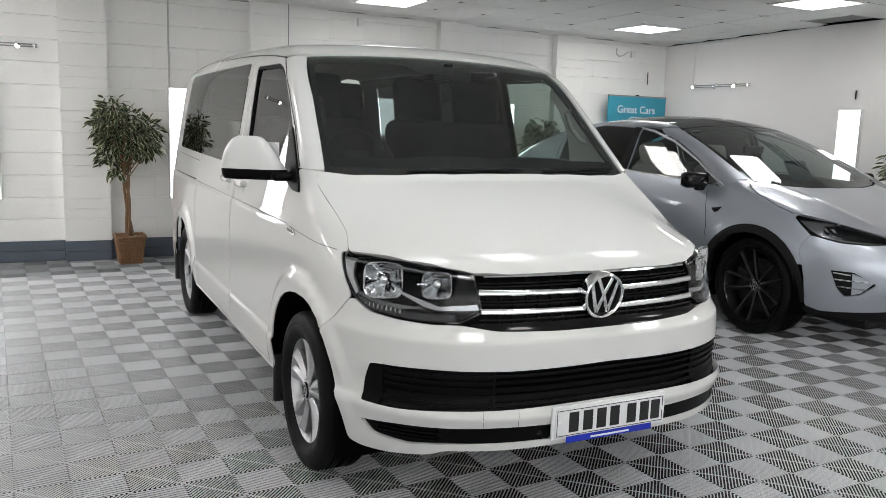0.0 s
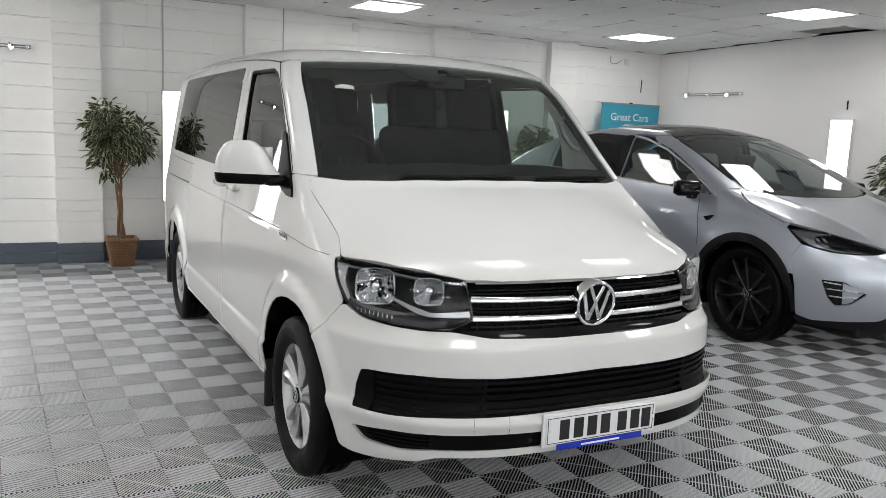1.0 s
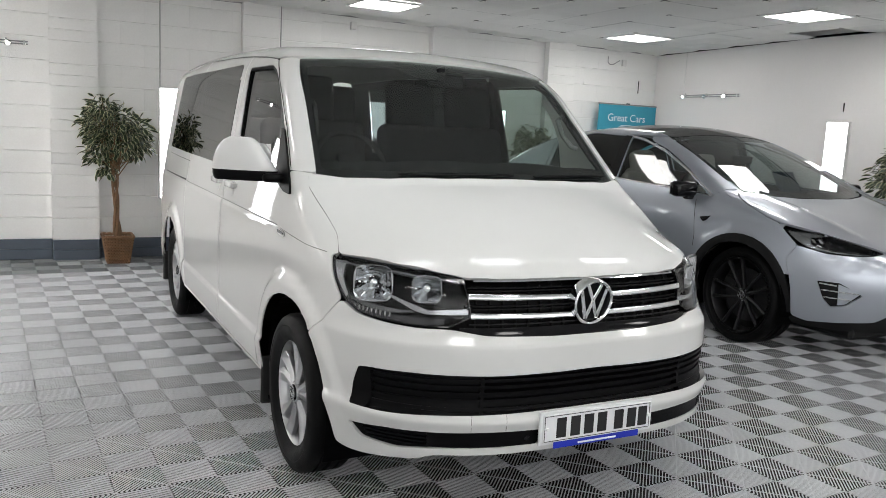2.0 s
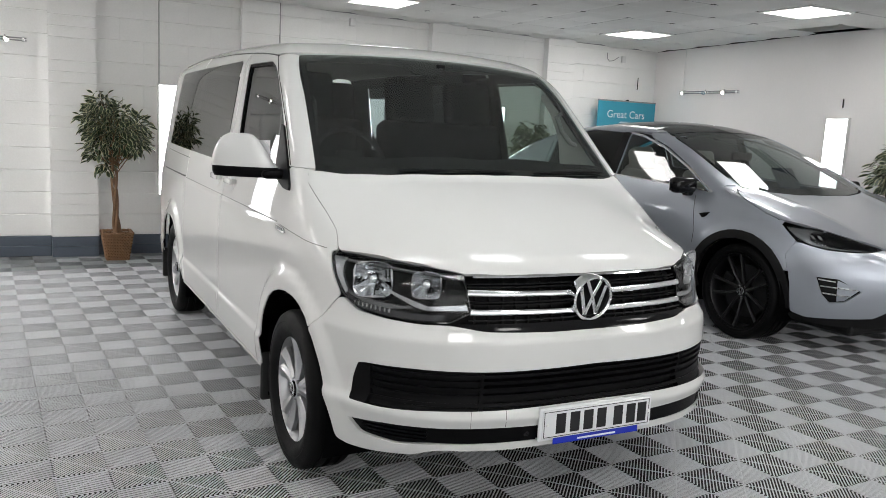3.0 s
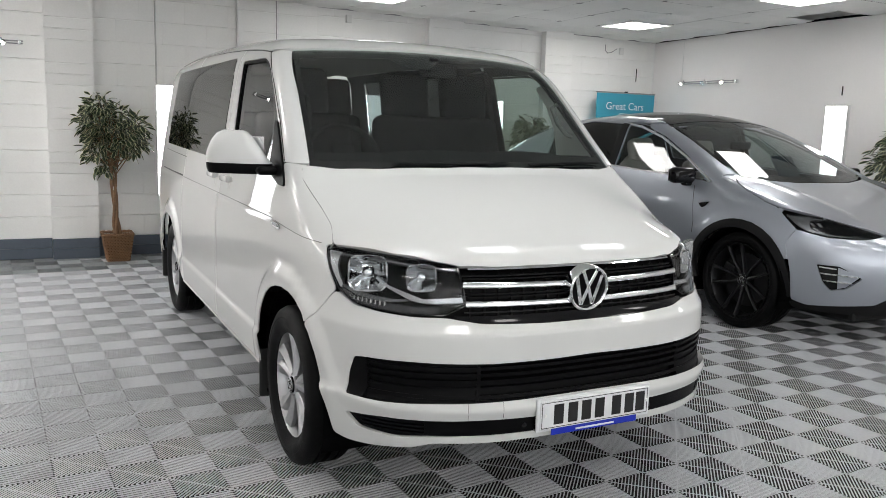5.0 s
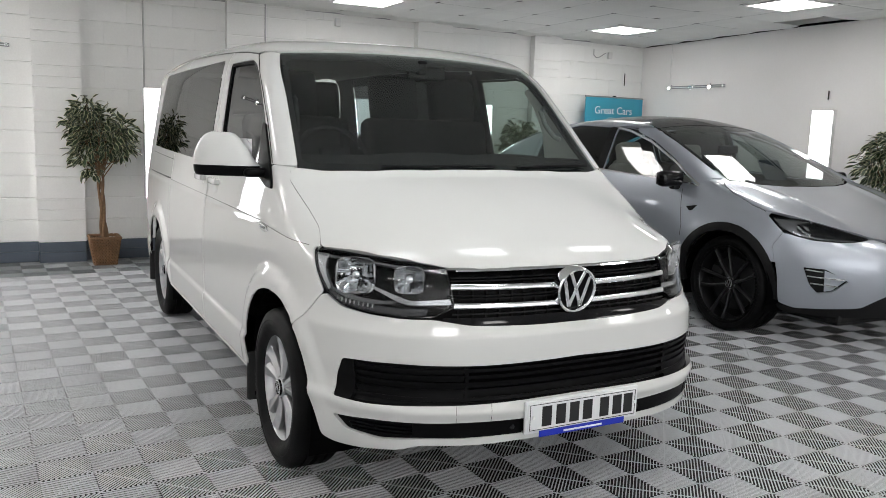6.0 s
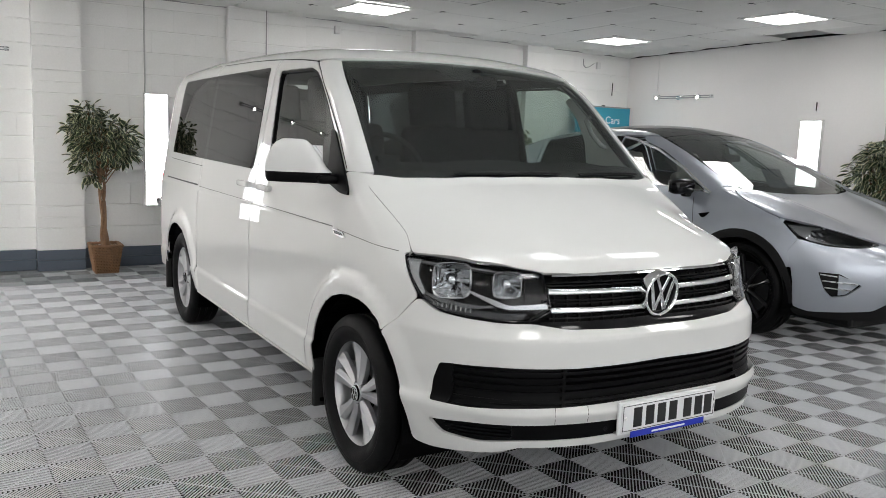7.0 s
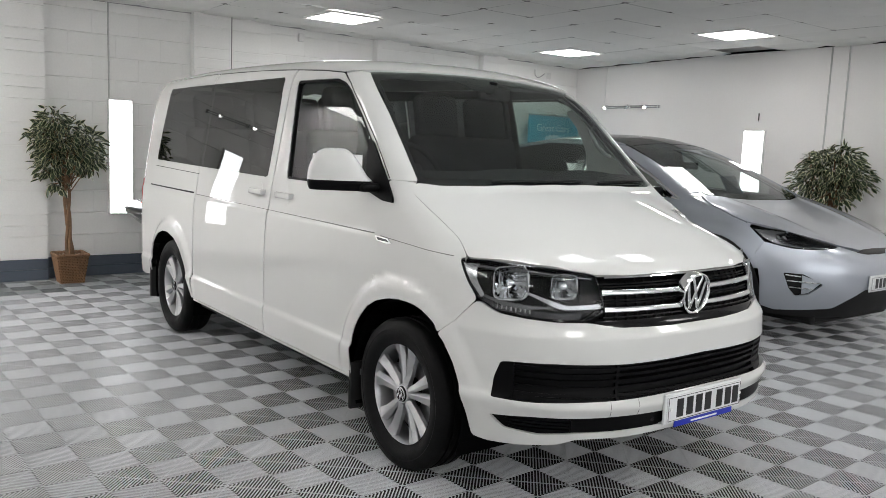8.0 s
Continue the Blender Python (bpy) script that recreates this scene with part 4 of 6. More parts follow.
def wheel(name, parent, m, radius, width, rim, style):
    """A wheel whose outer face looks along -x; its hub is at the pose m."""
    ob = empty(name, m, parent)
    tagged(ob, "alloy wheel with a black tyre")
    w, k = width / 2, radius - rim
    rows = [(rim * 0.97, -w * 0.80), (rim + k * 0.10, -w * 0.86), (rim + k * 0.22, -w * 0.96), (rim + k * 0.45, -w), (rim + k * 0.52, -w * 0.985), (rim + k * 0.55, -w * 1.0), (rim + k * 0.75, -w * 0.955), (rim + k * 0.90, -w * 0.86), (radius * 0.985, -w * 0.76), (radius, -w * 0.66)]
    for g in (-0.42, -0.05, 0.05, 0.42):
        rows += [(radius, w * (g - 0.05)), (radius - 0.007, w * (g - 0.04)), (radius - 0.007, w * (g + 0.04)), (radius, w * (g + 0.05))]
    rows = rows[:10] + sorted(rows[10:], key=lambda r: r[1])
    rows += [(r, -h) for r, h in rows[9::-1]]
    tyre = part("tyre", lathe(rows, 72, "x", True), TYRE, ob, "black rubber tyre", smooth=35)
    lugs = []
    for i in range(64):
        for s in (-1, 1):
            lugs.append(a_box(s * w * 0.88 - 0.016, s * w * 0.88 + 0.016, -0.010, 0.010, 0, 0.018, m=pose(0, 0, 0, 360 / 64 * i, 0, 0) @ pose(0, 0, radius - 0.0225, 0, s * 33, 0)))
    tagged(part("tread", join(lugs), TYRE, tyre), kind="stuff")
    metal = ALLOY if style == "bright" else DARK_ALLOY
    lip = [(rim * 0.985, -w * 0.80), (rim * 1.015, -w * 0.83), (rim * 1.02, -w * 0.78), (rim * 0.99, w * 0.8), (rim * 0.93, w * 0.8), (rim * 0.92, -w * 0.2), (rim * 0.955, -w * 0.72)]
    rm = part("rim", lathe(lip, 64, "x", True), metal, ob, smooth=40)
    part("brake_disc", lathe([(0.06, 0.0), (rim * 0.70, 0.0), (rim * 0.70, 0.022), (0.06, 0.022)], 40, "x", True), STEEL if style == "bright" else DARK_STEEL, ob, "steel brake disc", pose(-w * 0.18, 0, 0), 40)
    part("hub", lathe([(0.03, -w * 0.3), (0.075, -w * 0.2), (0.075, 0.06)], 24, "x"), BLACK, ob, smooth=40)
    part("backing", lathe([(rim * 0.93, w * 0.2), (rim * 0.93, w * 0.24)], 40, "x"), UNLIT_BLACK, ob)
    part("caliper", a_box(-w * 0.35, w * 0.1, -0.045, 0.045, rim * 0.42, rim * 0.78, bevel=0.012, m=pose(0, 0, 0, -70, 0, 0)), STEEL if style == "bright" else DARK_STEEL, ob)
    face = -w * 0.74
    if style == "bright":
        for i in range(5):
            for s in (-1, 1):
                mid = 72 * i + s * 13.0
                bm = bmesh.new()
                sec = []
                for r, half, x, drop in ((0.034, 0.0135, face + 0.006, 0.006), (rim * 0.40, 0.0185, face + 0.010, 0.010), (rim * 0.75, 0.0262, face + 0.006, 0.013), (rim * 0.985, 0.037, face - 0.002, 0.010)):
                    o = s * half * 0.42
                    sec.append([bm.verts.new((x + 0.034, -half * 0.9, r)), bm.verts.new((x + (drop if s > 0 else drop * 1.5), -half, r)), bm.verts.new((x, o - 0.0016, r)), bm.verts.new((x, o + 0.0016, r)), bm.verts.new((x + (drop if s < 0 else drop * 1.5), half, r)), bm.verts.new((x + 0.034, half * 0.9, r))])
                for a, b in zip(sec, sec[1:]):
                    for q in range(6):
                        bm.faces.new((a[q], b[q], b[(q + 1) % 6], a[(q + 1) % 6]))
                bm.faces.new(sec[0]), bm.faces.new(sec[-1])
                bmesh.ops.recalc_face_normals(bm, faces=bm.faces)
                bmesh.ops.bevel(bm, geom=[e for e in bm.edges if len(e.link_faces) == 2 and e.calc_face_angle() > 0.4], offset=0.0018, segments=1, affect="EDGES")
                moved(bm, pose(0, 0, 0, mid, 0, 0))
                part("spoke", bm, metal, rm)
    else:
        for i in range(10):
            bm = bmesh.new()
            sec = []
            for r, half, x, tw in ((0.045, 0.014, face + 0.035, 0), (rim * 0.5, 0.008, face + 0.022, 2), (rim * 0.97, 0.014, face + 0.004, 5)):
                a = radians(36 * i + tw * (1 if i % 2 else -1))
                d, e = Vector((0, -math.sin(a), math.cos(a))), Vector((0, math.cos(a), math.sin(a)))
                sec.append([bm.verts.new(d * r + e * h + Vector((x + dx, 0, 0))) for h, dx in ((-half, 0.026), (-half, 0.003), (0, -0.004), (half, 0.003), (half, 0.026))])
            for a, b in zip(sec, sec[1:]):
                for q in range(5):
                    bm.faces.new((a[q], b[q], b[(q + 1) % 5], a[(q + 1) % 5]))
            bm.faces.new(sec[0]), bm.faces.new(sec[-1])
            bmesh.ops.recalc_face_normals(bm, faces=bm.faces)
            part("spoke", bm, metal, rm)
    deep = 0.0 if style == "bright" else 0.026
    part("hub_plate", lathe([(0.030, face + deep - 0.001), (0.041, face + deep + 0.004), (0.045, face + deep + 0.014), (0.045, face + deep + 0.04)], 32, "x"), metal, rm, smooth=40)
    cap = part("hub_cap", lathe([(0.030, face + deep - 0.008), (0.034, face + deep - 0.006), (0.036, face + deep + 0.002)], 32, "x"), GLOSS, ob, "dark round hub cap", smooth=40)
    part("cap_ring", lathe([(0.029, face + deep - 0.0095), (0.033, face + deep - 0.0085), (0.033, face + deep - 0.004), (0.029, face + deep - 0.004)], 32, "x", True), CHROME, cap, smooth=40)
    part("cap_mark", join([a_box(face + deep - 0.0105, face + deep - 0.007, y - 0.003, y + 0.003, -0.024, 0.024, m=pose(0, 0, 0, a, 0, 0)) for y, a in ((-0.007, 24), (0.007, -24), (-0.014, -24), (0.014, 24))]), CHROME if style == "bright" else STEEL, cap)
    for i in range(5):
        a = radians(72 * i + 36)
        part("wheel_bolt", lathe([(0.006, face + deep + 0.004), (0.0085, face + deep + 0.008), (0.0085, face + deep + 0.03)], 8, "x"), STEEL, rm, "", pose(0, -0.044 * math.sin(a), 0.044 * math.cos(a)))
    return ob


R_VAN = 0.343
front = wheel("wheel", van, pose(-0.8215, 0.925, R_VAN), R_VAN, 0.215, 0.232, "bright")
for m in (pose(-0.8215, 3.945, R_VAN, 25), pose(0.8215, 0.925, R_VAN, 10, 0, 180), pose(0.8215, 3.945, R_VAN, 0, 0, 180)):
    c = copy_thing(front, m)


def wheelhouse(parent, x0, x1, y, z, r):
    bm = bmesh.new()
    rows = []
    for i in range(25):
        a = math.pi * (i / 24 * 1.24 - 0.12)
        rows.append([bm.verts.new((x, y + r * math.cos(a), z + r * math.sin(a))) for x in (x0, x1)])
    for a, b in zip(rows, rows[1:]):
        bm.faces.new((a[0], a[1], b[1], b[0]))
    bm.faces.new([p[1] for p in rows])
    bmesh.ops.solidify(bm, geom=bm.faces[:], thickness=0.006)
    return part("wheelhouse", bm, BLACK, parent, "black wheel-arch liner")


for y in (0.915, 3.95):
    wheelhouse(van, -0.905, -0.52, y, 0.345, 0.425)
    wheelhouse(van, 0.905, 0.52, y, 0.345, 0.425)
FLAP = mat("rubber_flap", (0.014, 0.014, 0.014), 0.6, grain=0.1, bump=0.0006, bump_size=60)
for x in (-0.835, 0.835):
    for y, z1 in ((1.315, 0.40), (4.395, 0.42)):
        part("mud_flap", a_box(x - 0.105, x + 0.105, y, y + 0.012, 0.165 if y < 3 else 0.185, z1, bevel=0.01, m=None), FLAP, van, "black rubber mud flap")
        part("flap_bracket", a_box(x - 0.05, x + 0.05, y - 0.012, y + 0.02, 0.33, 0.36, bevel=0.003), STEEL, van)
part("underbody", join([a_box(-0.52, 0.52, 0.40, 4.7, 0.26, 0.34, bevel=0.02), a_box(-0.88, 0.88, 1.36, 3.47, 0.27, 0.345, bevel=0.015), a_box(-0.55, 0.55, 0.16, 0.45, 0.325, 0.36, bevel=0.01), a_box(-0.85, 0.85, 4.42, 4.78, 0.34, 0.42, bevel=0.02)]), BLACK, van, "dark underside")
for x in (-1, 1):
    part("sill_seal", join([a_box(min(x * 0.900, x * 0.9345), max(x * 0.900, x * 0.9345), 1.318, 3.468, 0.320, 0.3335, bevel=0.004)]), mat("sill_seal", (0.55, 0.55, 0.53), 0.4, grain=0.05) if x < 0 else bpy.data.materials["sill_seal"], van, "pale sill edge")
part("engine_cover", a_box(-0.45, 0.45, 0.42, 0.95, 0.36, 0.90, bevel=0.05), UNLIT_BLACK, van)

# grey for the strip in the bonnet joint and the painted flank crease
SEAM_AND_SHADE = mat("seam_and_crease_shade", (0.13, 0.13, 0.125), 0.5, grain=0.03)
# strip laid under the bonnet joint so that it reads grey, not black
both("bonnet_gutter", "top", [(x - 0.011, y) for x, y in SEAM] + [(x + 0.011, y) for x, y in SEAM[::-1]], [SEAM_AND_SHADE, SEAM_AND_SHADE], off=-0.0035, thick=0.003, gap=0.03)

# door handles, side markers, sliding rail, roof gutter
for flip in (-1, 1):
    for y in (2.106, 2.462):
        h = empty("door_handle", pose(flip * 0.906, y, 1.146, 0, 0, 180 if flip > 0 else 0), van)
        tagged(h, "white pull handle over a recess")
        grip = bmesh.new()
        box(grip, -0.034, -0.014, -0.085, 0.085, -0.017, 0.017, bevel=0.0095, segments=3)
        part("grip", grip, PAINT, h, smooth=50)
        for y0 in (-0.082, 0.045):
            part("foot", a_box(-0.02, 0.012, y0, y0 + 0.037, -0.014, 0.014, bevel=0.004), PAINT, h)
        SK.panel("recess", "side", [(y + 0.042 * math.cos(a), 1.142 + 0.060 * math.sin(a)) for a in np.linspace(0, 2 * math.pi, 25)[:-1]], [PAINT, PAINT], van, off=0.0012, thick=0.003, mirror=flip > 0, gap=0.02)
    SK.panel("rail_slot", "side", [(3.51, 1.058), (3.51, 1.071), (4.52, 1.069), (4.52, 1.056)], [BLACK, BLACK], van, off=0.0012, thick=0.004, mirror=flip > 0, label="black slot of the door rail")
    SK.panel("shut_line", "side", [(3.46, 1.196), (3.46, 1.200), (4.45, 1.216), (4.45, 1.212)], [BLACK, BLACK], van, off=0.0008, thick=0.003, mirror=flip > 0)
    mk = SK.panel("side_marker", "side", [(1.00, 1.012), (1.035, 1.030), (1.145, 1.036), (1.12, 1.014), (1.03, 1.006)], [CHROME, CHROME], van, r=0.006, off=0.008, thick=0.012, mirror=flip > 0, label="small chrome side indicator", gap=0.02)
    SK.panel("lens", "side", [(1.025, 1.016), (1.045, 1.026), (1.125, 1.030), (1.108, 1.017)], [GREYLENS, GREYLENS], mk, r=0.004, off=0.010, thick=0.004, mirror=flip > 0, gap=0.02)
    # these strips paint the shade of the flank's crease; no joint runs there
    SK.panel("flank_seam", "side", [(1.16, 1.0405), (1.16, 1.0440), (3.46, 1.0605), (3.46, 1.0565)], [SEAM_AND_SHADE, SEAM_AND_SHADE], van, off=0.0042, thick=0.006, mirror=flip > 0, label="thin grey strip painted as the shade of the flank crease", gap=0.02)
    SK.panel("flank_seam", "nose", [(-99.5, 1.0355), (-85, 1.0225), (-69.5, 1.0045), (-69.5, 1.0070), (-85, 1.0253), (-99.5, 1.0385)], [SEAM_AND_SHADE, SEAM_AND_SHADE], van, off=0.0018, thick=0.003, mirror=flip > 0, gap=0.02)
    SK.panel("roof_gutter", "side", [(y, float(RIM_Z(y)) - 0.004) for y in (1.72, 1.95, 2.3, 2.8, 3.45)] + [(y, float(RIM_Z(y)) + 0.003) for y in (3.45, 2.8, 2.3, 1.95, 1.72)], [BLACK, BLACK], van, off=0.0012, thick=0.006, mirror=flip > 0, label="black roof seam")
    SK.panel("pillar_seam", "side", [(1.118, 1.295), (1.289, 1.464), (1.474, 1.626), (1.625, 1.748), (1.72, 1.805), (1.72, 1.809), (1.6235, 1.752), (1.472, 1.630), (1.287, 1.4675), (1.115, 1.298)], [BLACK, BLACK], van, r=0.003, off=0.0012, thick=0.006, mirror=flip > 0, gap=0.03)
    SK.panel("rear_lamp", "side", [(4.755, 0.86), (4.75, 1.10), (4.83, 1.10), (4.835, 0.86)], [RED, RED], van, off=0.006, thick=0.02, mirror=flip > 0, label="upright red rear lamp", gap=0.03)

# tailgate
TAIL = [(-0.83, 0.40), (-0.845, 1.0), (-0.80, 1.5), (-0.70, 1.84), (0.70, 1.84), (0.80, 1.5), (0.845, 1.0), (0.83, 0.40)]
TAIL_WIN = [(-0.66, 1.27), (-0.60, 1.74), (0.60, 1.74), (0.66, 1.27)]
SK.panel("tailgate", "rear", TAIL, BODY, van, holes=[TAIL_WIN], r=0.03, hole_r=0.04, label="white tailgate", gap=0.08)
SK.panel("rear_window", "rear", TAIL_WIN, [REAR_GLASS, REAR_GLASS], van, r=0.04, inset=-0.003, thick=0, off=-0.006, gap=0.1).visible_shadow = False

# mirrors: a white cap over a black foot
for flip in (1, -1):
    mi = empty("door_mirror", Matrix.Diagonal((flip, 1, 1, 1)), van)
    tagged(mi, "white door mirror with a black lower half" if flip > 0 else "white door mirror folded against the door")
    turn = Matrix.Translation((-1.035, 1.300, 1.225)) @ Matrix.Rotation(radians(-31), 4, "Z") if flip > 0 else Matrix.Translation((-0.955, 1.385, 1.215)) @ Matrix.Rotation(radians(-82), 4, "Z")

    def shell(z0, z1, grow):
        bm = bmesh.new()
        rows = []
        hs = z0 + (z1 - z0) * np.linspace(0, 1, 15) ** 0.7
        for z in hs:
            t = z / 0.197
            up = max(0.0, (t - 0.264) / 0.736)
            inner = 0.150 * float(np.interp(up, (0, 0.15, 0.4, 0.6, 0.8, 0.95, 1), (1, 0.85, 0.71, 0.59, 0.46, 0.31, 0.18))) + grow
            outer = 0.150 * float(np.interp(up, (0, 0.3, 0.5, 0.7, 0.9, 1), (1, 0.96, 0.89, 0.79, 0.62, 0.42))) + grow
            if t < 0.18:
                inner, outer = (w * (0.86 + 0.14 * math.sqrt(max(0, 1 - ((0.18 - t) / 0.18) ** 2))) for w in (inner, outer))
            deep = 0.115 * (1 - 0.25 * t - 0.35 * max(0, (t - 0.5) / 0.5) ** 2.2) * (0.80 + 0.20 * min(1, t / 0.2)) + grow
            shift = 0.012 * (1 - t) - 0.006
            row = []
            for i in range(32):
                a = 2 * math.pi * i / 32
                c, s = math.cos(a), math.sin(a)
                x = abs(c) ** 0.62 * (inner if c > 0 else -outer)
                y = deep * (-0.62 if s < 0 else 0.42) * abs(s) ** 0.8
                row.append(bm.verts.new((x + shift, y, z)))
            rows.append(row)
        for a, b in zip(rows, rows[1:]):
            for i in range(32):
                bm.faces.new((a[i], a[(i + 1) % 32], b[(i + 1) % 32], b[i]))
        bm.faces.new(rows[0][::-1]), bm.faces.new(rows[-1])
        bmesh.ops.bevel(bm, geom=[e for e in bm.edges if len(e.link_faces) == 2 and e.calc_face_angle() > 0.9], offset=0.005, segments=2, affect="EDGES")
        return bm

    part("cap", shell(0.052, 0.197, 0.0), PAINT, mi, "white painted cap", turn, 60)
    part("foot", shell(0.006, 0.0515, -0.001), BLACK, mi, "black plastic foot", turn, 60)
    part("arm", join([a_box(-0.985 if flip > 0 else -0.96, -0.868, 1.165, 1.255, 1.228, 1.268, bevel=0.018)]), BLACK, mi, smooth=50)
    part("mirror_glass", a_box(-0.125, 0.105, 0.043, 0.046, 0.03, 0.17, bevel=0.001, segments=1), CHROME, mi, "mirror glass", turn)
    SK.panel("corner_plate", "side", [(1.045, 1.188), (1.055, 1.215), (1.135, 1.300), (1.30, 1.462), (1.335, 1.470), (1.318, 1.38), (1.305, 1.236), (1.13, 1.192)], [BLACK, BLACK], van, r=0.012, off=0.010, thick=0.022, mirror=flip < 0, label="black triangle behind the door mirror", gap=0.03)

# wipers and the dark strip below the windscreen
COWL = [(-0.82, 0.985), (-0.70, 0.950), (-0.513, 0.897), (-0.25, 0.856), (0.0, 0.843), (0.25, 0.856), (0.513, 0.897), (0.70, 0.950), (0.82, 0.985), (0.80, 1.06), (0.5, 0.98), (0.0, 0.93), (-0.5, 0.98), (-0.80, 1.06)]
SK.panel("scuttle", "top", COWL, [BLACK, BLACK], van, off=-0.022, thick=0.01, gap=0.05, label="black strip below the windscreen")
for pts in (((-0.46, 1.288), (-0.2, 1.293), (0.02, 1.297), (0.10, 1.297)), ((0.22, 1.292), (0.45, 1.298), (0.66, 1.297), (0.72, 1.292))):
    q, g = SK.lay("front", dense(np.array(pts), 0.04), 0.008)
    q = q[: len(q) // 2 + 1]
    wiper = part("wiper_arm", tube(q, 0.0038, 8, 1.0), BLACK, van, "black windscreen wiper", smooth=60)
    q, g = SK.lay("front", np.array([(x, z + 0.006) for x, z in pts]), 0.003)
    part("blade", tube(q, 0.0035, 6), BLACK, wiper)

# cabin
part("cabin_floor", a_box(-0.84, 0.84, 1.05, 4.75, 0.50, 0.56), TRIM, van)
DASH = bmesh.new()
rows = []
for y, z in ((1.62, 0.62), (1.58, 0.95), (1.46, 1.12), (1.30, 1.262), (1.10, 1.300), (0.98, 1.262), (0.93, 1.15), (0.9, 0.6)):
    rows.append([DASH.verts.new((x, y + 0.03 * (x / 0.8) ** 2, z - 0.02 * (x / 0.8) ** 4)) for x in np.linspace(-0.80, 0.80, 13)])
for a, b in zip(rows, rows[1:]):
    for i in range(12):
        DASH.faces.new((a[i], a[i + 1], b[i + 1], b[i]))
part("dashboard", DASH, TRIM, van, "dark grey dashboard", smooth=50)
part("instrument_hood", a_box(-0.60, -0.22, 1.30, 1.52, 1.20, 1.315, bevel=0.04, segments=3), TRIM, van, smooth=60)
sw = empty("steering_wheel", pose(-0.42, 1.60, 1.300, 58, 0, 0), van)
part("rim", moved(lathe([(0.185 + 0.014 * math.cos(a), 0.014 * math.sin(a)) for a in np.linspace(0, 2 * math.pi, 11)[:-1]], 40, "z", True), Matrix.Identity(4)), BLACK, sw, smooth=60)
part("boss", join([a_box(-0.07, 0.07, -0.06, 0.06, -0.03, 0.02, bevel=0.02), a_box(-0.18, 0.18, -0.02, 0.02, -0.012, 0.006, bevel=0.005), a_box(-0.018, 0.018, -0.18, 0, -0.012, 0.006, bevel=0.005)]), BLACK, sw)
SEAT = mat("seat_fabric", (0.008, 0.0085, 0.009), 0.95, spec=0.03, grain=0.15, grain_size=160, stain=0.08)


def seat(x, y, w, rests):
    s = empty("seat", pose(x, y, 0.56), van)
    part("cushion", a_box(-w / 2, w / 2, -0.48, 0.02, 0.20, 0.38, bevel=0.05, segments=3), SEAT, s, smooth=60)
    part("base", a_box(-w / 2 + 0.05, w / 2 - 0.05, -0.42, -0.02, 0.0, 0.21), TRIM, s)
    part("backrest", a_box(-w / 2, w / 2, -0.06, 0.07, 0.0, 0.64, bevel=0.05, segments=3, m=pose(0, 0.0, 0.33, -12, 0, 0)), SEAT, s, smooth=60)
    for r in rests:
        part("headrest", a_box(r - 0.155, r + 0.155, -0.04, 0.06, 0.625, 0.90, bevel=0.04, segments=3, m=pose(0, 0.0, 0.33, -12, 0, 0)), SEAT, s, smooth=60)
        part("post", tube([(r, 0.13, 0.93), (r, 0.16, 1.03)], 0.007, 8), BLACK, s)


seat(-0.46, 2.06, 0.56, [0.0])
seat(0.40, 2.08, 0.84, [-0.20, 0.20])
seat(-0.18, 3.10, 0.92, [-0.25, 0.25])
seat(-0.10, 4.00, 1.30, [-0.42, 0.0, 0.42])
PILLAR_GREY = mat("pillar_grey", (0.50, 0.51, 0.49), 0.8, grain=0.06, grain_size=140, stain=0.03)
for x in (-1, 1):
    SK.panel("pillar_trim", "side", [(2.185, 1.20), (2.225, 1.83), (2.38, 1.83), (2.39, 1.20)], [BLACK, TRIM], van, off=-0.022, thick=0.03, mirror=x > 0)
    SK.panel("pillar_cover", "side", [(1.11, 1.20), (1.17, 1.345), (1.45, 1.60), (1.60, 1.725), (1.655, 1.70), (1.56, 1.60), (1.50, 1.47), (1.50, 1.20)], [TRIM, PILLAR_GREY], van, r=0.03, off=-0.032, thick=0.02, mirror=x > 0, gap=0.05, label="grey inner pillar cover")
    SK.panel("pillar_lining", "pillar", [slant(-0.795, 0.998, 1.255), slant(-0.760, 1.133, 1.414), slant(-0.732, 1.33, 1.597), slant(-0.690, 1.585, 1.805), slant(-0.772, 1.715, 1.800), slant(-0.826, 1.474, 1.621), slant(-0.882, 1.118, 1.291), slant(-0.89, 1.10, 1.22)], [TRIM, PILLAR_GREY], van, r=0.01, off=-0.034, thick=0.012, mirror=x > 0, gap=0.05, label="grey lining behind the windscreen pillar")
    part("grab_handle", tube([(x * 0.715, 1.36, 1.60), (x * 0.695, 1.38, 1.58), (x * 0.70, 1.33, 1.50), (x * 0.72, 1.27, 1.44), (x * 0.745, 1.25, 1.43)], 0.013, 8), HEADLINER if x > 0 else TRIM, van, "grab handle on the windscreen pillar", smooth=60)
part("inner_mirror", a_box(-0.055, 0.165, 1.50, 1.53, 1.715, 1.785, bevel=0.012), BLACK, van, "inner rear-view mirror")
part("mirror_mount", a_box(-0.015, 0.035, 1.46, 1.51, 1.74, 1.81, bevel=0.01), BLACK, van)
for x in (-0.38, 0.38):
    part("sun_visor", a_box(x - 0.20, x + 0.20, 1.66, 1.80, 1.83, 1.845, bevel=0.006, m=None), HEADLINER, van)


# ---- the silver car, and a darker one behind the van ----
CAR = Skin(car_skin)
CAR_DARK = mat("dark_grey_trim", (0.009, 0.009, 0.0095), 0.5, spec=0.3, grain=0.1, grain_size=200, stain=0.05)
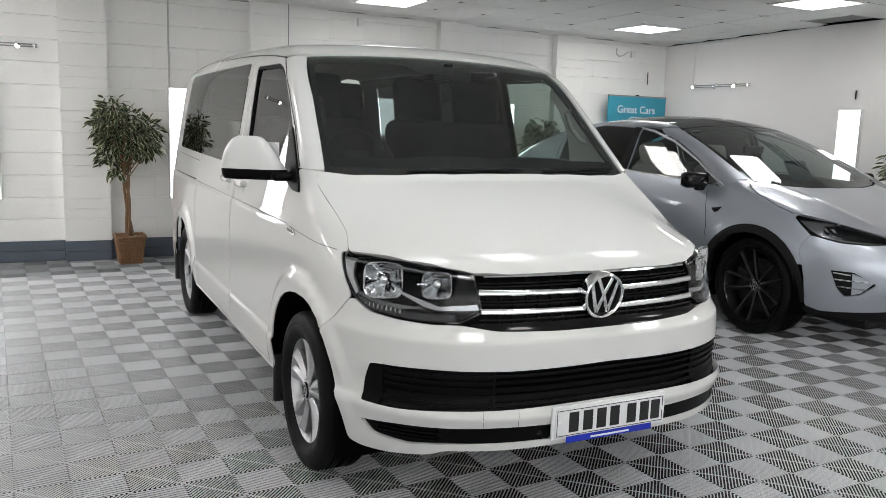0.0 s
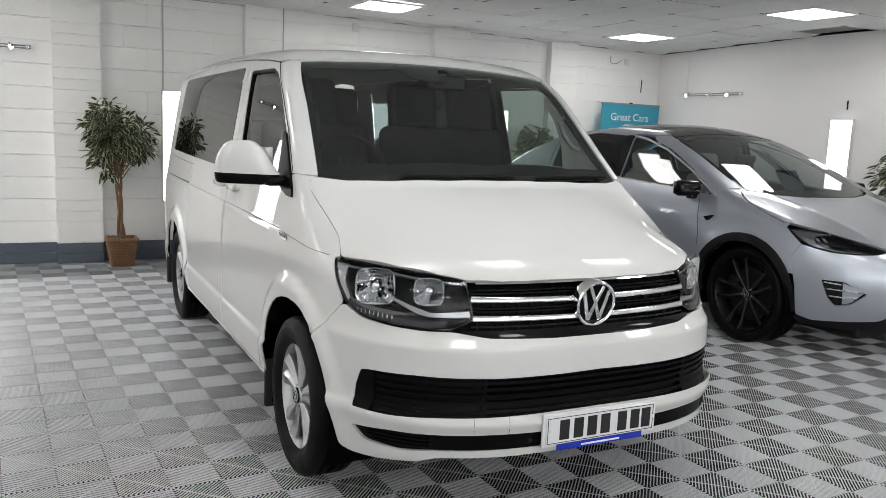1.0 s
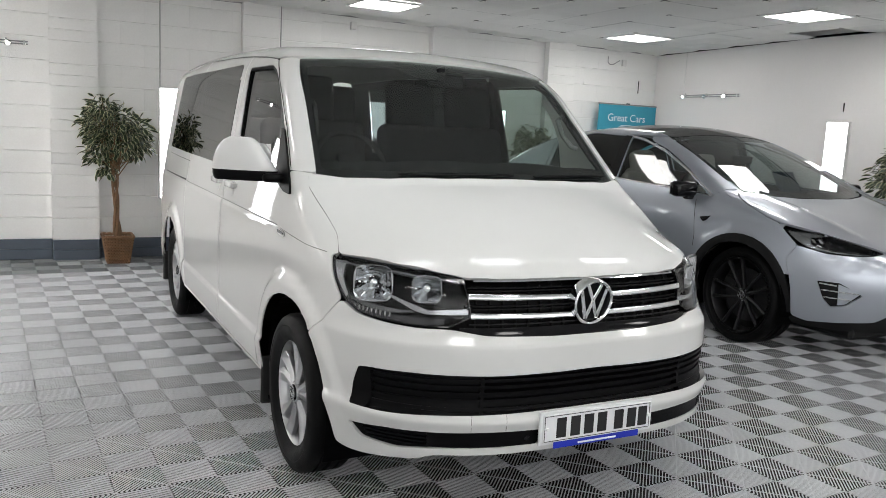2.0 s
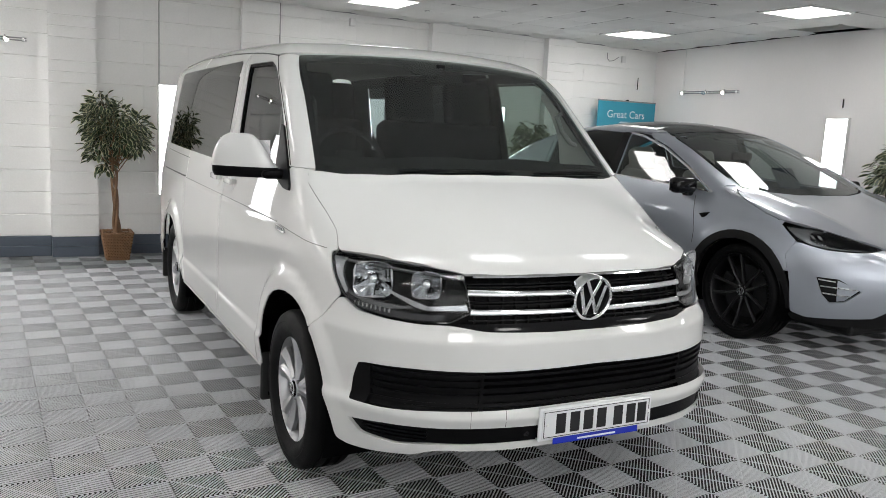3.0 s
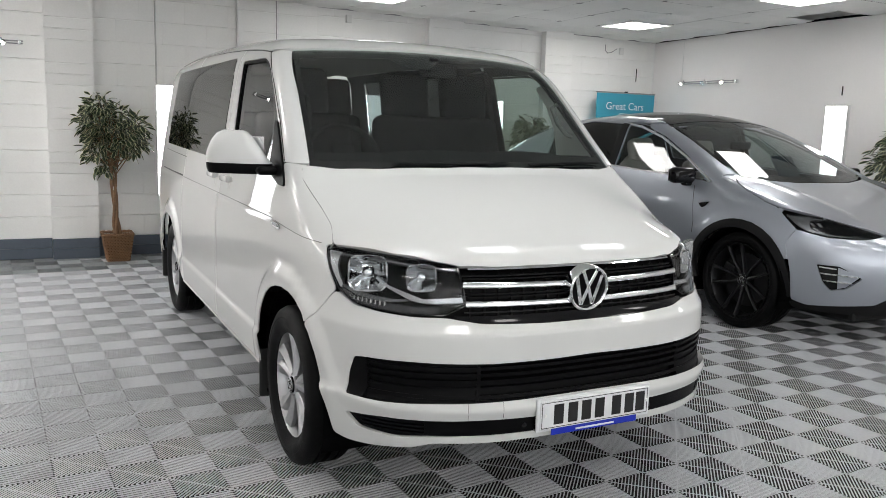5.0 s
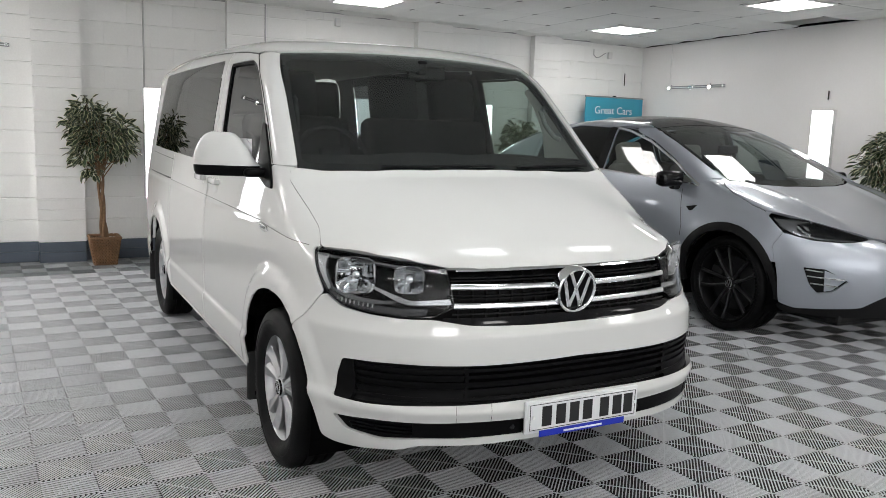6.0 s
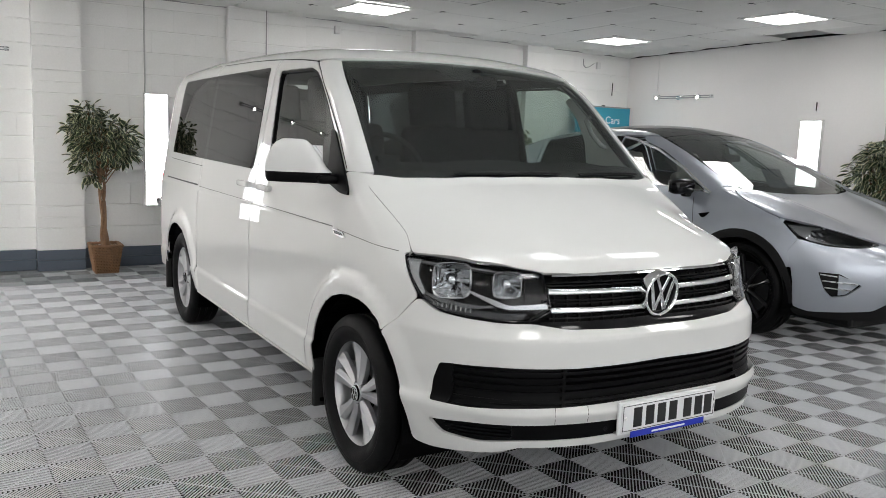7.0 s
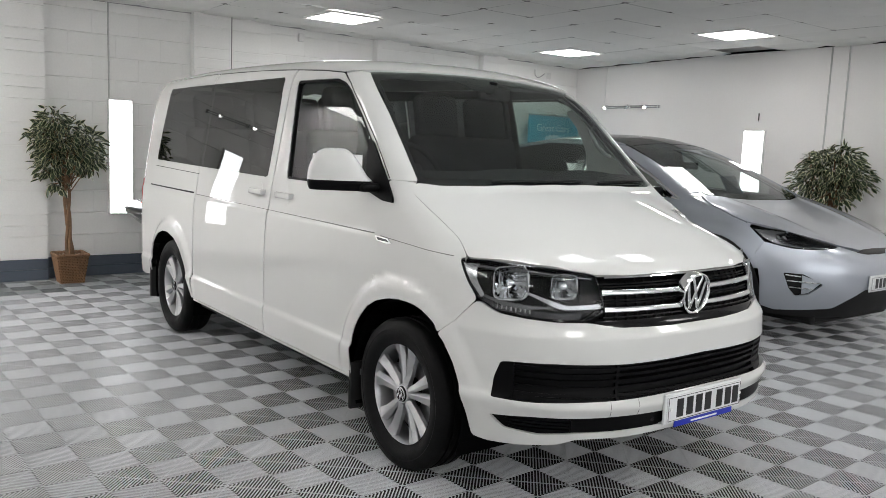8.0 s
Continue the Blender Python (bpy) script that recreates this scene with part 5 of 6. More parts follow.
CREAM = mat("pale_leather", (0.55, 0.53, 0.48), 0.5, grain=0.05, grain_size=120, stain=0.05, bump=0.0006)
CAR_GLASS = pane("car_glass", (0.52, 0.58, 0.56))
ROOF_GLASS = pane("roof_glass", (0.05, 0.05, 0.055), 1.6)


def car(name, paint, place, label, plates=True):
    ob = tagged(empty(name, place), label, "car")
    body = [paint, CAR_DARK]

    def two(part_name, way, outline, mats, **k):
        return [CAR.panel(part_name, way, outline, mats, ob, mirror=f, **k) for f in (False, True)]

    def arc(r, a0, a1, n, cy=1.0, cz=0.37):
        return [(cy + r * math.cos(radians(a)), cz + r * math.sin(radians(a))) for a in np.linspace(a0, a1, n)]

    def nose(y, z):
        """Degrees round the nose of the flank at y."""
        return (-math.degrees(math.atan2(0.975, AXIS_Y - y)), z)

    outer = arc(0.470, -4, 152, 14)
    q, _ = CAR.lay("top", np.array([(-0.889, 0.745), (-0.902, 0.86), (-0.892, 0.96), (-0.885, 1.05), (-0.83, 1.185), (-0.768, 1.262)]))
    seam = [(math.degrees(math.atan2(x, AXIS_Y - y)), z) for x, y, z in q]
    for way, strip in (("top", [(-0.86, 0.70), (-0.87, 0.86), (-0.86, 1.05), (-0.80, 1.17), (-0.72, 1.24), (-0.70, 1.42), (-0.78, 1.42), (-0.86, 1.34), (-0.925, 1.05), (-0.93, 0.86), (-0.91, 0.70)]),
                       ("nose", [(-72.8, 0.60), (-74.0, 0.72), (-73.0, 0.81), (-68.5, 0.828), (-65.0, 0.80), (-66.0, 0.72), (-65.0, 0.60)])):
        two("inner_wing", way, strip, body, off=-0.007, thick=0.004, gap=0.03)
    two("front_wing", "nose", [nose(*p) for p in outer] + [(-68.5, 0.62), (-70.0, 0.72), (-66.5, 0.815), (-74.0, 0.918), *seam, (-116.8, 1.145), (-122.5, 1.060), (-120, 0.93), (-118.2, 0.766), (-118.6, 0.60), (-119.5, 0.36)], body, r=0.02, label="front wing", inset=0.0015)
    door_glass = [(1.42, 1.092), (1.75, 1.258), (2.12, 1.410), (2.45, 1.497), (2.62, 1.520), (2.60, 1.142), (2.2, 1.122)]
    two("front_door", "side", [(1.48, 0.36), (1.475, 0.60), (1.47, 0.766), (1.51, 0.93), (1.54, 1.055), (1.36, 1.074), (1.40, 1.100), (1.75, 1.282), (2.12, 1.434), (2.45, 1.519), (2.66, 1.545), (2.67, 1.0), (2.64, 0.36)], body, holes=[door_glass], r=0.015, label="front door", inset=0.0018)
    rear_glass = [(2.72, 1.145), (2.72, 1.530), (3.2, 1.548), (3.75, 1.47), (4.1, 1.33), (3.8, 1.20)]
    rear_arch = arc(0.455, 180, 8, 12, 3.97)
    two("rear_door", "side", [(2.646, 0.36), (2.676, 1.0), (2.666, 1.547), (3.2, 1.565), (3.8, 1.490), (3.80, 1.0), (3.55, 0.55), (3.515, 0.36)], body, holes=[[(2.72, 1.145), (2.72, 1.530), (3.2, 1.548), (3.74, 1.47), (3.74, 1.18)]], r=0.015, label="rear door", inset=0.0018)
    two("rear_quarter", "side", [(3.525, 0.36), (3.555, 0.545)] + rear_arch[3:] + [(4.55, 0.36), (4.85, 0.45), (4.85, 0.95), (4.55, 1.25), (3.81, 1.488), (3.81, 1.0)], body, r=0.015, label="rear quarter panel")
    for o, gl in ((door_glass, CAR_GLASS), ([(2.72, 1.145), (2.72, 1.530), (3.2, 1.548), (3.74, 1.47), (3.74, 1.18)], SMOKED)):
        for w in two("side_window", "side", o, [gl, gl], r=0.015, thick=0, off=-0.008, inset=-0.004, gap=0.08):
            w.visible_shadow = False
    two("chrome_line", "side", [(1.36, 1.078), (1.45, 1.090), (2.2, 1.120), (2.62, 1.139), (3.75, 1.178), (3.75, 1.188), (2.62, 1.149), (2.2, 1.131), (1.45, 1.101)], [CHROME, CHROME], off=0.004, thick=0.008, gap=0.06)
    two("chrome_line", "side", [(1.38, 1.088), (1.75, 1.264), (2.12, 1.416), (2.45, 1.503), (2.63, 1.528), (2.63, 1.537), (2.45, 1.512), (2.12, 1.426), (1.745, 1.275), (1.365, 1.094)], [CHROME, CHROME], off=0.004, thick=0.008, gap=0.06)
    two("window_pillar", "side", [(2.605, 1.142), (2.625, 1.527), (2.718, 1.535), (2.718, 1.145)], [GLOSS, GLOSS], off=0.003, thick=0.02)
    s = math.sqrt(0.5)

    def sl(x, y, z):
        return ((y - x) * s, z)

    two("windscreen_pillar", "pillar", [sl(-0.742, 1.30, 1.152), sl(-0.715, 1.556, 1.263), sl(-0.672, 1.897, 1.412), sl(-0.62, 2.25, 1.535), sl(-0.66, 2.42, 1.535), sl(-0.72, 2.35, 1.50), sl(-0.755, 2.10, 1.428), sl(-0.835, 1.74, 1.278), sl(-0.922, 1.385, 1.096), sl(-0.85, 1.30, 1.150)], body, r=0.01, gap=0.03)
    rail = [(-0.625, 2.26), (-0.60, 2.7), (-0.585, 3.3), (-0.565, 3.8), (-0.64, 3.8), (-0.70, 3.3), (-0.715, 2.7), (-0.70, 2.36)]
    two("roof_rail", "top", rail, body, r=0.01, gap=0.03)
    screen = [(0.0, 1.052), (-0.3, 1.075), (-0.55, 1.16), (-0.70, 1.265), (-0.735, 1.315), (-0.708, 1.556), (-0.668, 1.897), (-0.622, 2.20), (0.0, 2.14)]
    w = CAR.panel("windscreen", "top", screen + [(-x, y) for x, y in screen[-2:0:-1]], [CAR_GLASS, CAR_GLASS], ob, r=0.03, thick=0, off=-0.004, gap=0.07, label="large raked windscreen")
    w.visible_shadow = False
    edge_in = [(0.0, 1.15), (-0.3, 1.17), (-0.55, 1.26), (-0.665, 1.36), (-0.680, 1.556), (-0.635, 1.897), (-0.59, 2.15), (0.0, 2.10)]
    CAR.panel("black_edge", "top", screen + [(-x, y) for x, y in screen[-2:0:-1]], [FRIT, FRIT], w, holes=[edge_in + [(-x, y) for x, y in edge_in[-2:0:-1]]], r=0.02, thick=0.002, off=-0.008, gap=0.06)
    top = [(0.0, 2.145), (-0.622, 2.205), (-0.597, 2.7), (-0.58, 3.3), (-0.56, 3.75), (0.0, 3.8)]
    CAR.panel("glass_roof", "top", top + [(-x, y) for x, y in top[-2:0:-1]], [ROOF_GLASS, CAR_DARK], ob, r=0.02, thick=0.006, off=-0.002, gap=0.07, label="dark glass roof")
    back = [(0.0, 3.805), (-0.56, 3.755), (-0.66, 3.84), (-0.78, 4.5), (-0.74, 4.85), (0.0, 4.93)]
    CAR.panel("tailgate", "top", back + [(-x, y) for x, y in back[-2:0:-1]], body, ob, r=0.03, gap=0.08)
    tail = [(-0.80, 0.40), (-0.86, 0.9), (-0.76, 1.14), (0.76, 1.14), (0.86, 0.9), (0.80, 0.40)]
    CAR.panel("rear_bumper", "rear", tail, body, ob, r=0.03, gap=0.09)
    hood = [(0.0, 0.118), (-0.25, 0.130), (-0.45, 0.20), (-0.60, 0.345), (-0.72, 0.50), (-0.84, 0.655), (-0.885, 0.73), (-0.90, 0.86), (-0.885, 1.05), (-0.83, 1.185), (-0.765, 1.26), (-0.70, 1.24), (-0.55, 1.14), (-0.3, 1.06), (0.0, 1.035)]
    CAR.panel("bonnet", "top", hood + [(-x, y) for x, y in hood[-2:0:-1]], body, ob, r=0.02, gap=0.035, label="smooth sloping bonnet", inset=0.001)
    two("hood_seam", "top", [(-0.888, 0.735), (-0.903, 0.86), (-0.888, 1.05), (-0.833, 1.185), (-0.767, 1.262), (-0.771, 1.268), (-0.838, 1.189), (-0.893, 1.052), (-0.908, 0.86), (-0.893, 0.733)], [CAR_DARK, CAR_DARK], off=-0.0005, thick=0.002, gap=0.03)
    two("door_seam", "side", [(1.474, 0.40), (1.469, 0.60), (1.464, 0.766), (1.504, 0.93), (1.533, 1.05), (1.538, 1.05), (1.509, 0.93), (1.469, 0.766), (1.474, 0.60), (1.479, 0.40)], [CAR_DARK, CAR_DARK], off=0.0004, thick=0.002, gap=0.03)
    lamp = [(-73.5, 0.916), (-65, 0.917), (-57, 0.908), (-45, 0.862), (-31.5, 0.803), (-38, 0.783), (-46, 0.777), (-55, 0.780), (-62, 0.802), (-67, 0.838)]
    bumper = sym([(0, 0.742), (-12, 0.745), (-22, 0.765), (-31, 0.799), (-38, 0.779), (-46, 0.773), (-55, 0.776), (-62, 0.798), (-66.3, 0.812), (-69.6, 0.72), (-68.2, 0.62), (-66.8, 0.50), (-66.4, 0.305), (-60, 0.278), (-48, 0.295), (-34, 0.318), (-28, 0.375), (-17, 0.462), (-10, 0.475), (0, 0.475)])
    vent = [(-57.4, 0.587), (-54.5, 0.46), (-51.5, 0.405), (-46, 0.425), (-40.5, 0.508), (-44, 0.54), (-49.2, 0.586)]
    CAR.panel("front_bumper", "nose", bumper, body, ob, holes=[vent, [(-a, z) for a, z in vent]], r=0.02, hole_r=0.012, gap=0.035, label="front bumper")
    low = sym([(0, 0.49), (-10, 0.49), (-18, 0.475), (-29, 0.41), (-35, 0.335), (-48, 0.310), (-60, 0.292), (-68, 0.28), (-66, 0.235), (-45, 0.225), (0, 0.235)])
    CAR.panel("lower_skirt", "nose", low, [CAR_DARK, CAR_DARK], ob, r=0.02, off=-0.012, gap=0.07, label="black lower skirt")
    CAR.panel("nose_strip", "nose", sym([(0, 0.775), (-14, 0.772), (-21, 0.756), (-13, 0.738), (0, 0.735)]), [GLOSS, GLOSS], ob, r=0.01, off=0.002, gap=0.05, label="thin gloss black strip")
    part("badge", plate([(-0.03, 0.025), (0.03, 0.025), (0.008, -0.03), (-0.008, -0.03)], -0.006, 0.002), CHROME, ob, "small chrome badge", pose(0, 0.03, 0.757))
    for flip in (False, True):
        h = CAR.panel("headlight", "nose", lamp, [GLOSS, GLOSS], ob, r=0.012, off=-0.045, thick=0.01, mirror=flip, label="slim dark headlight under a clear cover", gap=0.05)
        ring = [(u / DEG, z) for u, z in shrink(rounded(np.array(lamp) * (DEG, 1), 0.012), 0.006)]
        CAR.panel("housing", "nose", lamp, [GLOSS, GLOSS], h, holes=[ring], r=0.012, hole_r=0.0, off=-0.004, thick=0.045, mirror=flip, gap=0.3)
        CAR.panel("lens", "nose", lamp, [LENS, LENS], h, r=0.012, off=-0.001, thick=0, inset=0.002, mirror=flip, gap=0.05).visible_shadow = False
        CAR.panel("trim", "nose", [(-72.5, 0.910), (-64, 0.910), (-57.5, 0.900), (-62, 0.886), (-61.5, 0.835), (-57, 0.797), (-62.5, 0.808), (-67, 0.845)], [GREYLENS, GREYLENS], h, r=0.006, off=-0.012, thick=0.01, mirror=flip, gap=0.04, label="silver trim")
        for a, z in ((-58.5, 0.872), (-54.5, 0.842), (-49.5, 0.825)):
            q, g = CAR.lay("nose", np.array([[a * DEG, z]]), -0.016)
            part("projector", lathe([(0.019, 0.0), (0.018, 0.004), (0.013, 0.012), (0.006, 0.018)], 20, "y"), GLOSS, h, "", Matrix.Translation(q[0] * ((-1 if flip else 1), 1, 1)) @ Matrix.Rotation(radians(30 if flip else -30), 4, "Z"), 40)
        for a in (-62.0, -59.2):
            CAR.panel("light_guide", "nose", [(a, 0.872), (a + 1.1, 0.872), (a + 2.6, 0.846), (a + 1.5, 0.846)], [REFLECT, REFLECT], h, r=0.002, off=-0.010, thick=0.006, mirror=flip, gap=0.04)
        CAR.panel("running_light", "nose", [(-60, 0.806), (-53, 0.789), (-45, 0.786), (-36, 0.789), (-36, 0.795), (-45, 0.793), (-53, 0.797), (-60, 0.814)], [GREYLENS, GREYLENS], h, r=0.002, off=-0.010, thick=0.01, mirror=flip, gap=0.04)
        v = CAR.panel("vent", "nose", vent, [CAR_DARK, CAR_DARK], ob, r=0.01, off=-0.035, inset=-0.015, mirror=flip, gap=0.06, label="corner vent with chrome edges")
        for a0, a1, z0, z1 in ((-56.4, -50.0, 0.566, 0.576), (-55.6, -41.5, 0.520, 0.530), (-54.4, -44.0, 0.470, 0.480)):
            CAR.panel("fin", "nose", [(a0, z0), (a1, z0 - 0.008), (a1, z1 - 0.008), (a0, z1)], [CHROME, CHROME], v, off=-0.006, thick=0.02, mirror=flip, gap=0.05)
        CAR.panel("plate", "nose", [(-49.5, 0.575), (-43, 0.535), (-41.5, 0.512), (-46, 0.434), (-49.0, 0.42)], [paint, paint], v, r=0.004, off=-0.012, thick=0.01, mirror=flip, gap=0.05)
        CAR.panel("side_badge", "side", [(1.33, 0.935), (1.44, 0.915), (1.40, 0.885), (1.37, 0.893)], [GLOSS, GLOSS], ob, r=0.004, off=0.006, thick=0.01, mirror=flip, label="small dark side marker")
        rim = [(y, z) for y, z in arc(0.468, -6, 186, 24)] + [(y, z) for y, z in arc(0.405, 186, -6, 24)]
        CAR.panel("arch_trim", "nose", [nose(y, z) for y, z in rim], [CAR_DARK, CAR_DARK], ob, off=0.006, thick=0.03, mirror=flip, gap=0.06, label="black wheel-arch trim")
        rim = [(y, z) for y, z in arc(0.455, -4, 184, 24, 3.97)] + [(y, z) for y, z in arc(0.405, 184, -4, 24, 3.97)]
        CAR.panel("arch_trim", "side", rim, [CAR_DARK, CAR_DARK], ob, off=0.006, thick=0.03, mirror=flip, gap=0.06)
        CAR.panel("sill", "side", [(1.44, 0.20), (1.47, 0.36), (3.53, 0.36), (3.56, 0.20)], [CAR_DARK, CAR_DARK], ob, off=-0.004, thick=0.02, mirror=flip, gap=0.08, label="black sill")
        x = 1 if flip else -1
        mi = empty("door_mirror", pose(x * 1.02, 1.60, 1.115), ob)
        part("cap", a_box(-0.12, 0.12, -0.055, 0.055, -0.055, 0.075, bevel=0.045, segments=4), GLOSS, mi, "black and silver door mirror", smooth=60)
        part("stalk", a_box(min(-x * 0.02, -x * 0.13), max(-x * 0.02, -x * 0.13), -0.03, 0.03, -0.075, -0.035, bevel=0.012), GLOSS, mi)
        part("mirror_glass", a_box(-0.10, 0.10, 0.052, 0.057, -0.04, 0.06, bevel=0.002, segments=1), CHROME, mi)
    return ob


silver = car("silver_car", SILVER, pose(3.86, 1.0, 0), "silver electric family car with a dark glass roof, parked")


def car_inside(ob, leather):
    # the two lower slabs are added to deepen the shade under the car
    part("cabin_floor", join([a_box(-0.85, 0.85, 1.2, 4.6, 0.28, 0.36), a_box(-0.62, 0.62, 0.25, 4.7, 0.165, 0.30, bevel=0.03), a_box(-0.90, 0.90, 1.50, 3.46, 0.18, 0.30, bevel=0.03)]), CAR_DARK, ob)
    part("front_block", a_box(-0.58, 0.58, 0.30, 1.2, 0.3, 0.66, bevel=0.05), UNLIT_BLACK, ob)
    part("dashboard", a_box(-0.80, 0.80, 1.28, 1.85, 0.70, 1.055, bevel=0.09, segments=4), CAR_DARK, ob, "dark dashboard", smooth=60)
    part("screen", a_box(-0.14, 0.14, 1.80, 1.82, 0.78, 1.10, bevel=0.01), GLOSS, ob, "tall dark screen")
    for x, y in ((-0.40, 2.62), (0.40, 2.62), (-0.42, 3.55), (0.42, 3.55)):
        s = empty("seat", pose(x, y, 0.36), ob)
        part("cushion", a_box(-0.26, 0.26, -0.52, 0.02, 0.10, 0.28, bevel=0.06, segments=3), leather, s, smooth=60)
        part("backrest", a_box(-0.25, 0.25, -0.06, 0.09, 0.0, 0.66, bevel=0.06, segments=3, m=pose(0, 0, 0.2, -16, 0, 0)), leather, s, smooth=60)
        part("headrest", a_box(-0.14, 0.14, -0.05, 0.07, 0.62, 0.86, bevel=0.05, segments=3, m=pose(0, 0, 0.2, -16, 0, 0)), leather, s, smooth=60)
    sw = empty("steering_wheel", pose(-0.40, 1.98, 0.98, 65), ob)
    part("rim", lathe([(0.18 + 0.015 * math.cos(a), 0.015 * math.sin(a)) for a in np.linspace(0, 2 * math.pi, 9)[:-1]], 32, "z", True), BLACK, sw, smooth=60)
    part("boss", a_box(-0.17, 0.17, -0.03, 0.03, -0.02, 0.01, bevel=0.008), BLACK, sw)
    part("inner_mirror", a_box(-0.12, 0.12, 1.95, 1.98, 1.33, 1.40, bevel=0.012), BLACK, ob)
    for y in (1.0, 3.97):
        wheelhouse(ob, -0.965, -0.58, y, 0.37, 0.415)
        wheelhouse(ob, 0.965, 0.58, y, 0.37, 0.415)


car_inside(silver, CREAM)
R_CAR = 0.368
w0 = wheel("wheel", silver, pose(-0.845, 0.99, R_CAR), R_CAR, 0.265, 0.292, "dark")
for m in (pose(-0.845, 3.97, R_CAR, 12), pose(0.845, 0.99, R_CAR, 20, 0, 180), pose(0.845, 3.97, R_CAR, 5, 0, 180)):
    copy_thing(w0, m)
number_plate(pose(0.0, 0.0, 0.515), silver, card=False)
# a dark price card behind the windscreen, its print as bars
card = empty("price_card", pose(4.02, 2.52, 1.10, -32, 0, 8))
part("board", a_box(-0.16, 0.16, 0, 0.006, 0, 0.22, bevel=0.003), mat("card_navy", (0.02, 0.035, 0.05), 0.5, grain=0.03), card)
for k in range(5):
    part("bar", a_box(-0.12 + 0.05 * k, -0.085 + 0.05 * k, -0.003, 0.0, 0.10, 0.16), GREYLENS, card)
tagged(card, "dark blue price card propped behind the windscreen", "price card")



def grey_skin(x, y, z):
    """A low nose, pointed and drawn in below to fit the camera's view: as much of the car behind the van as can be
    seen.
    """
    x = np.abs(x)
    b = np.clip(1 - (y - GREY_Y0(z)) / 0.9, 0, None)
    g = (((x / GREY_X(z)) ** 2.6 + b**2.6) ** (1 / 2.6) - 1) * 0.8
    hood = (z - GREY_HOOD(y) + 0.05 * (x / 0.75) ** 4) * 0.95
    glass = (1.15 + 1.9 * (z - 1.0) + 0.15 * (x / 0.7) ** 2 - y) * 0.47
    f = smax(g, smin(hood, glass, 0.02), 0.06)
    f = smax(f, z - GREY_ROOF(y) + 0.06 * (x / 0.6) ** 2, 0.1)
    return smax(f, y - 4.0 + 0.1 * (x / 0.8) ** 4, 0.15)


GREY_X = spline([0.2, 0.5, 0.8, 1.0, 1.4], [0.78, 0.82, 0.82, 0.78, 0.60])
GREY_Y0 = spline([0.15, 0.3, 0.45, 0.6, 0.7, 0.78, 0.9], [0.80, 0.64, 0.42, 0.20, 0.08, 0.0, 0.02])
GREY_HOOD = spline([0.0, 0.1, 0.3, 0.7, 1.2], [0.80, 0.845, 0.89, 0.955, 1.02])
GREY_ROOF = spline([1.4, 2.0, 2.6, 3.4, 4.0], [1.22, 1.38, 1.40, 1.30, 1.05])
GS = Skin(grey_skin)
dark = tagged(empty("grey_car", pose(-0.76, 5.78, 0, 0, 0, -90)), "dark grey car parked across behind the white van", "car")
gp = [GREY_PAINT, CAR_DARK]
glamp = [(-62, 0.815), (-50, 0.825), (-34, 0.80), (-30, 0.77), (-40, 0.725), (-56, 0.74)]
GS.panel("front_bumper", "nose", sym([(0, 0.795), (-34, 0.805), (-62, 0.83), (-70, 0.82), (-68, 0.55), (-60, 0.35), (0, 0.35)]), gp, dark, holes=[glamp, [(-a, z) for a, z in glamp]], r=0.03, hole_r=0.015, gap=0.06)
ghood = [(0.0, 0.11), (-0.45, 0.21), (-0.60, 0.32), (-0.70, 0.47), (-0.74, 0.75), (-0.70, 1.18), (0.0, 1.06)]
GS.panel("bonnet", "top", ghood + [(-x, y) for x, y in ghood[-2:0:-1]], gp, dark, r=0.03, gap=0.06)
gtop = [(0.0, 1.80), (-0.52, 1.88), (-0.54, 3.0), (-0.5, 3.5), (0.0, 3.6)]
GS.panel("roof", "top", gtop + [(-x, y) for x, y in gtop[-2:0:-1]], gp, dark, r=0.03, gap=0.09)
gscr = [(0.0, 1.07), (-0.66, 1.20), (-0.52, 1.87), (0.0, 1.79)]
GS.panel("windscreen", "top", gscr + [(-x, y) for x, y in gscr[-2:0:-1]], [SMOKED, SMOKED], dark, r=0.03, thick=0, gap=0.09)
for flip in (False, True):
    GS.panel("flank", "side", [(0.45, 0.80), (0.75, 0.90), (1.2, 0.98), (1.9, 1.28), (3.3, 1.24), (3.85, 0.95), (3.85, 0.35), (3.45, 0.35), (3.35, 0.58), (3.1, 0.68), (2.85, 0.58), (2.75, 0.35), (1.25, 0.35), (1.15, 0.58), (0.9, 0.68), (0.65, 0.58), (0.55, 0.35), (0.45, 0.35)], gp, dark, r=0.03, mirror=flip, gap=0.08)
    gl = GS.panel("headlight", "nose", glamp, [GREYLENS, GREYLENS], dark, r=0.012, off=-0.03, thick=0.01, mirror=flip, gap=0.05, label="clear headlight")
    GS.panel("lens", "nose", glamp, [LENS, LENS], gl, r=0.012, off=-0.001, thick=0, mirror=flip, gap=0.05).visible_shadow = False
    for a, z in ((-54, 0.785), (-42, 0.775)):
        q, g = GS.lay("nose", np.array([[a * DEG, z]]), -0.012)
        part("projector", lathe([(0.034, 0.0), (0.030, 0.006), (0.014, 0.03)], 16, "y"), CHROME, gl, "", Matrix.Translation(q[0] * ((-1 if flip else 1), 1, 1)) @ Matrix.Rotation(radians(35 if flip else -35), 4, "Z"), 40)
    for y in (0.9, 3.1):
        c = copy_thing(w0, pose((1 if flip else -1) * 0.68, y, 0.31, 0, 0, 180 if flip else 0) @ Matrix.Scale(0.842, 4))
        c.parent = dark


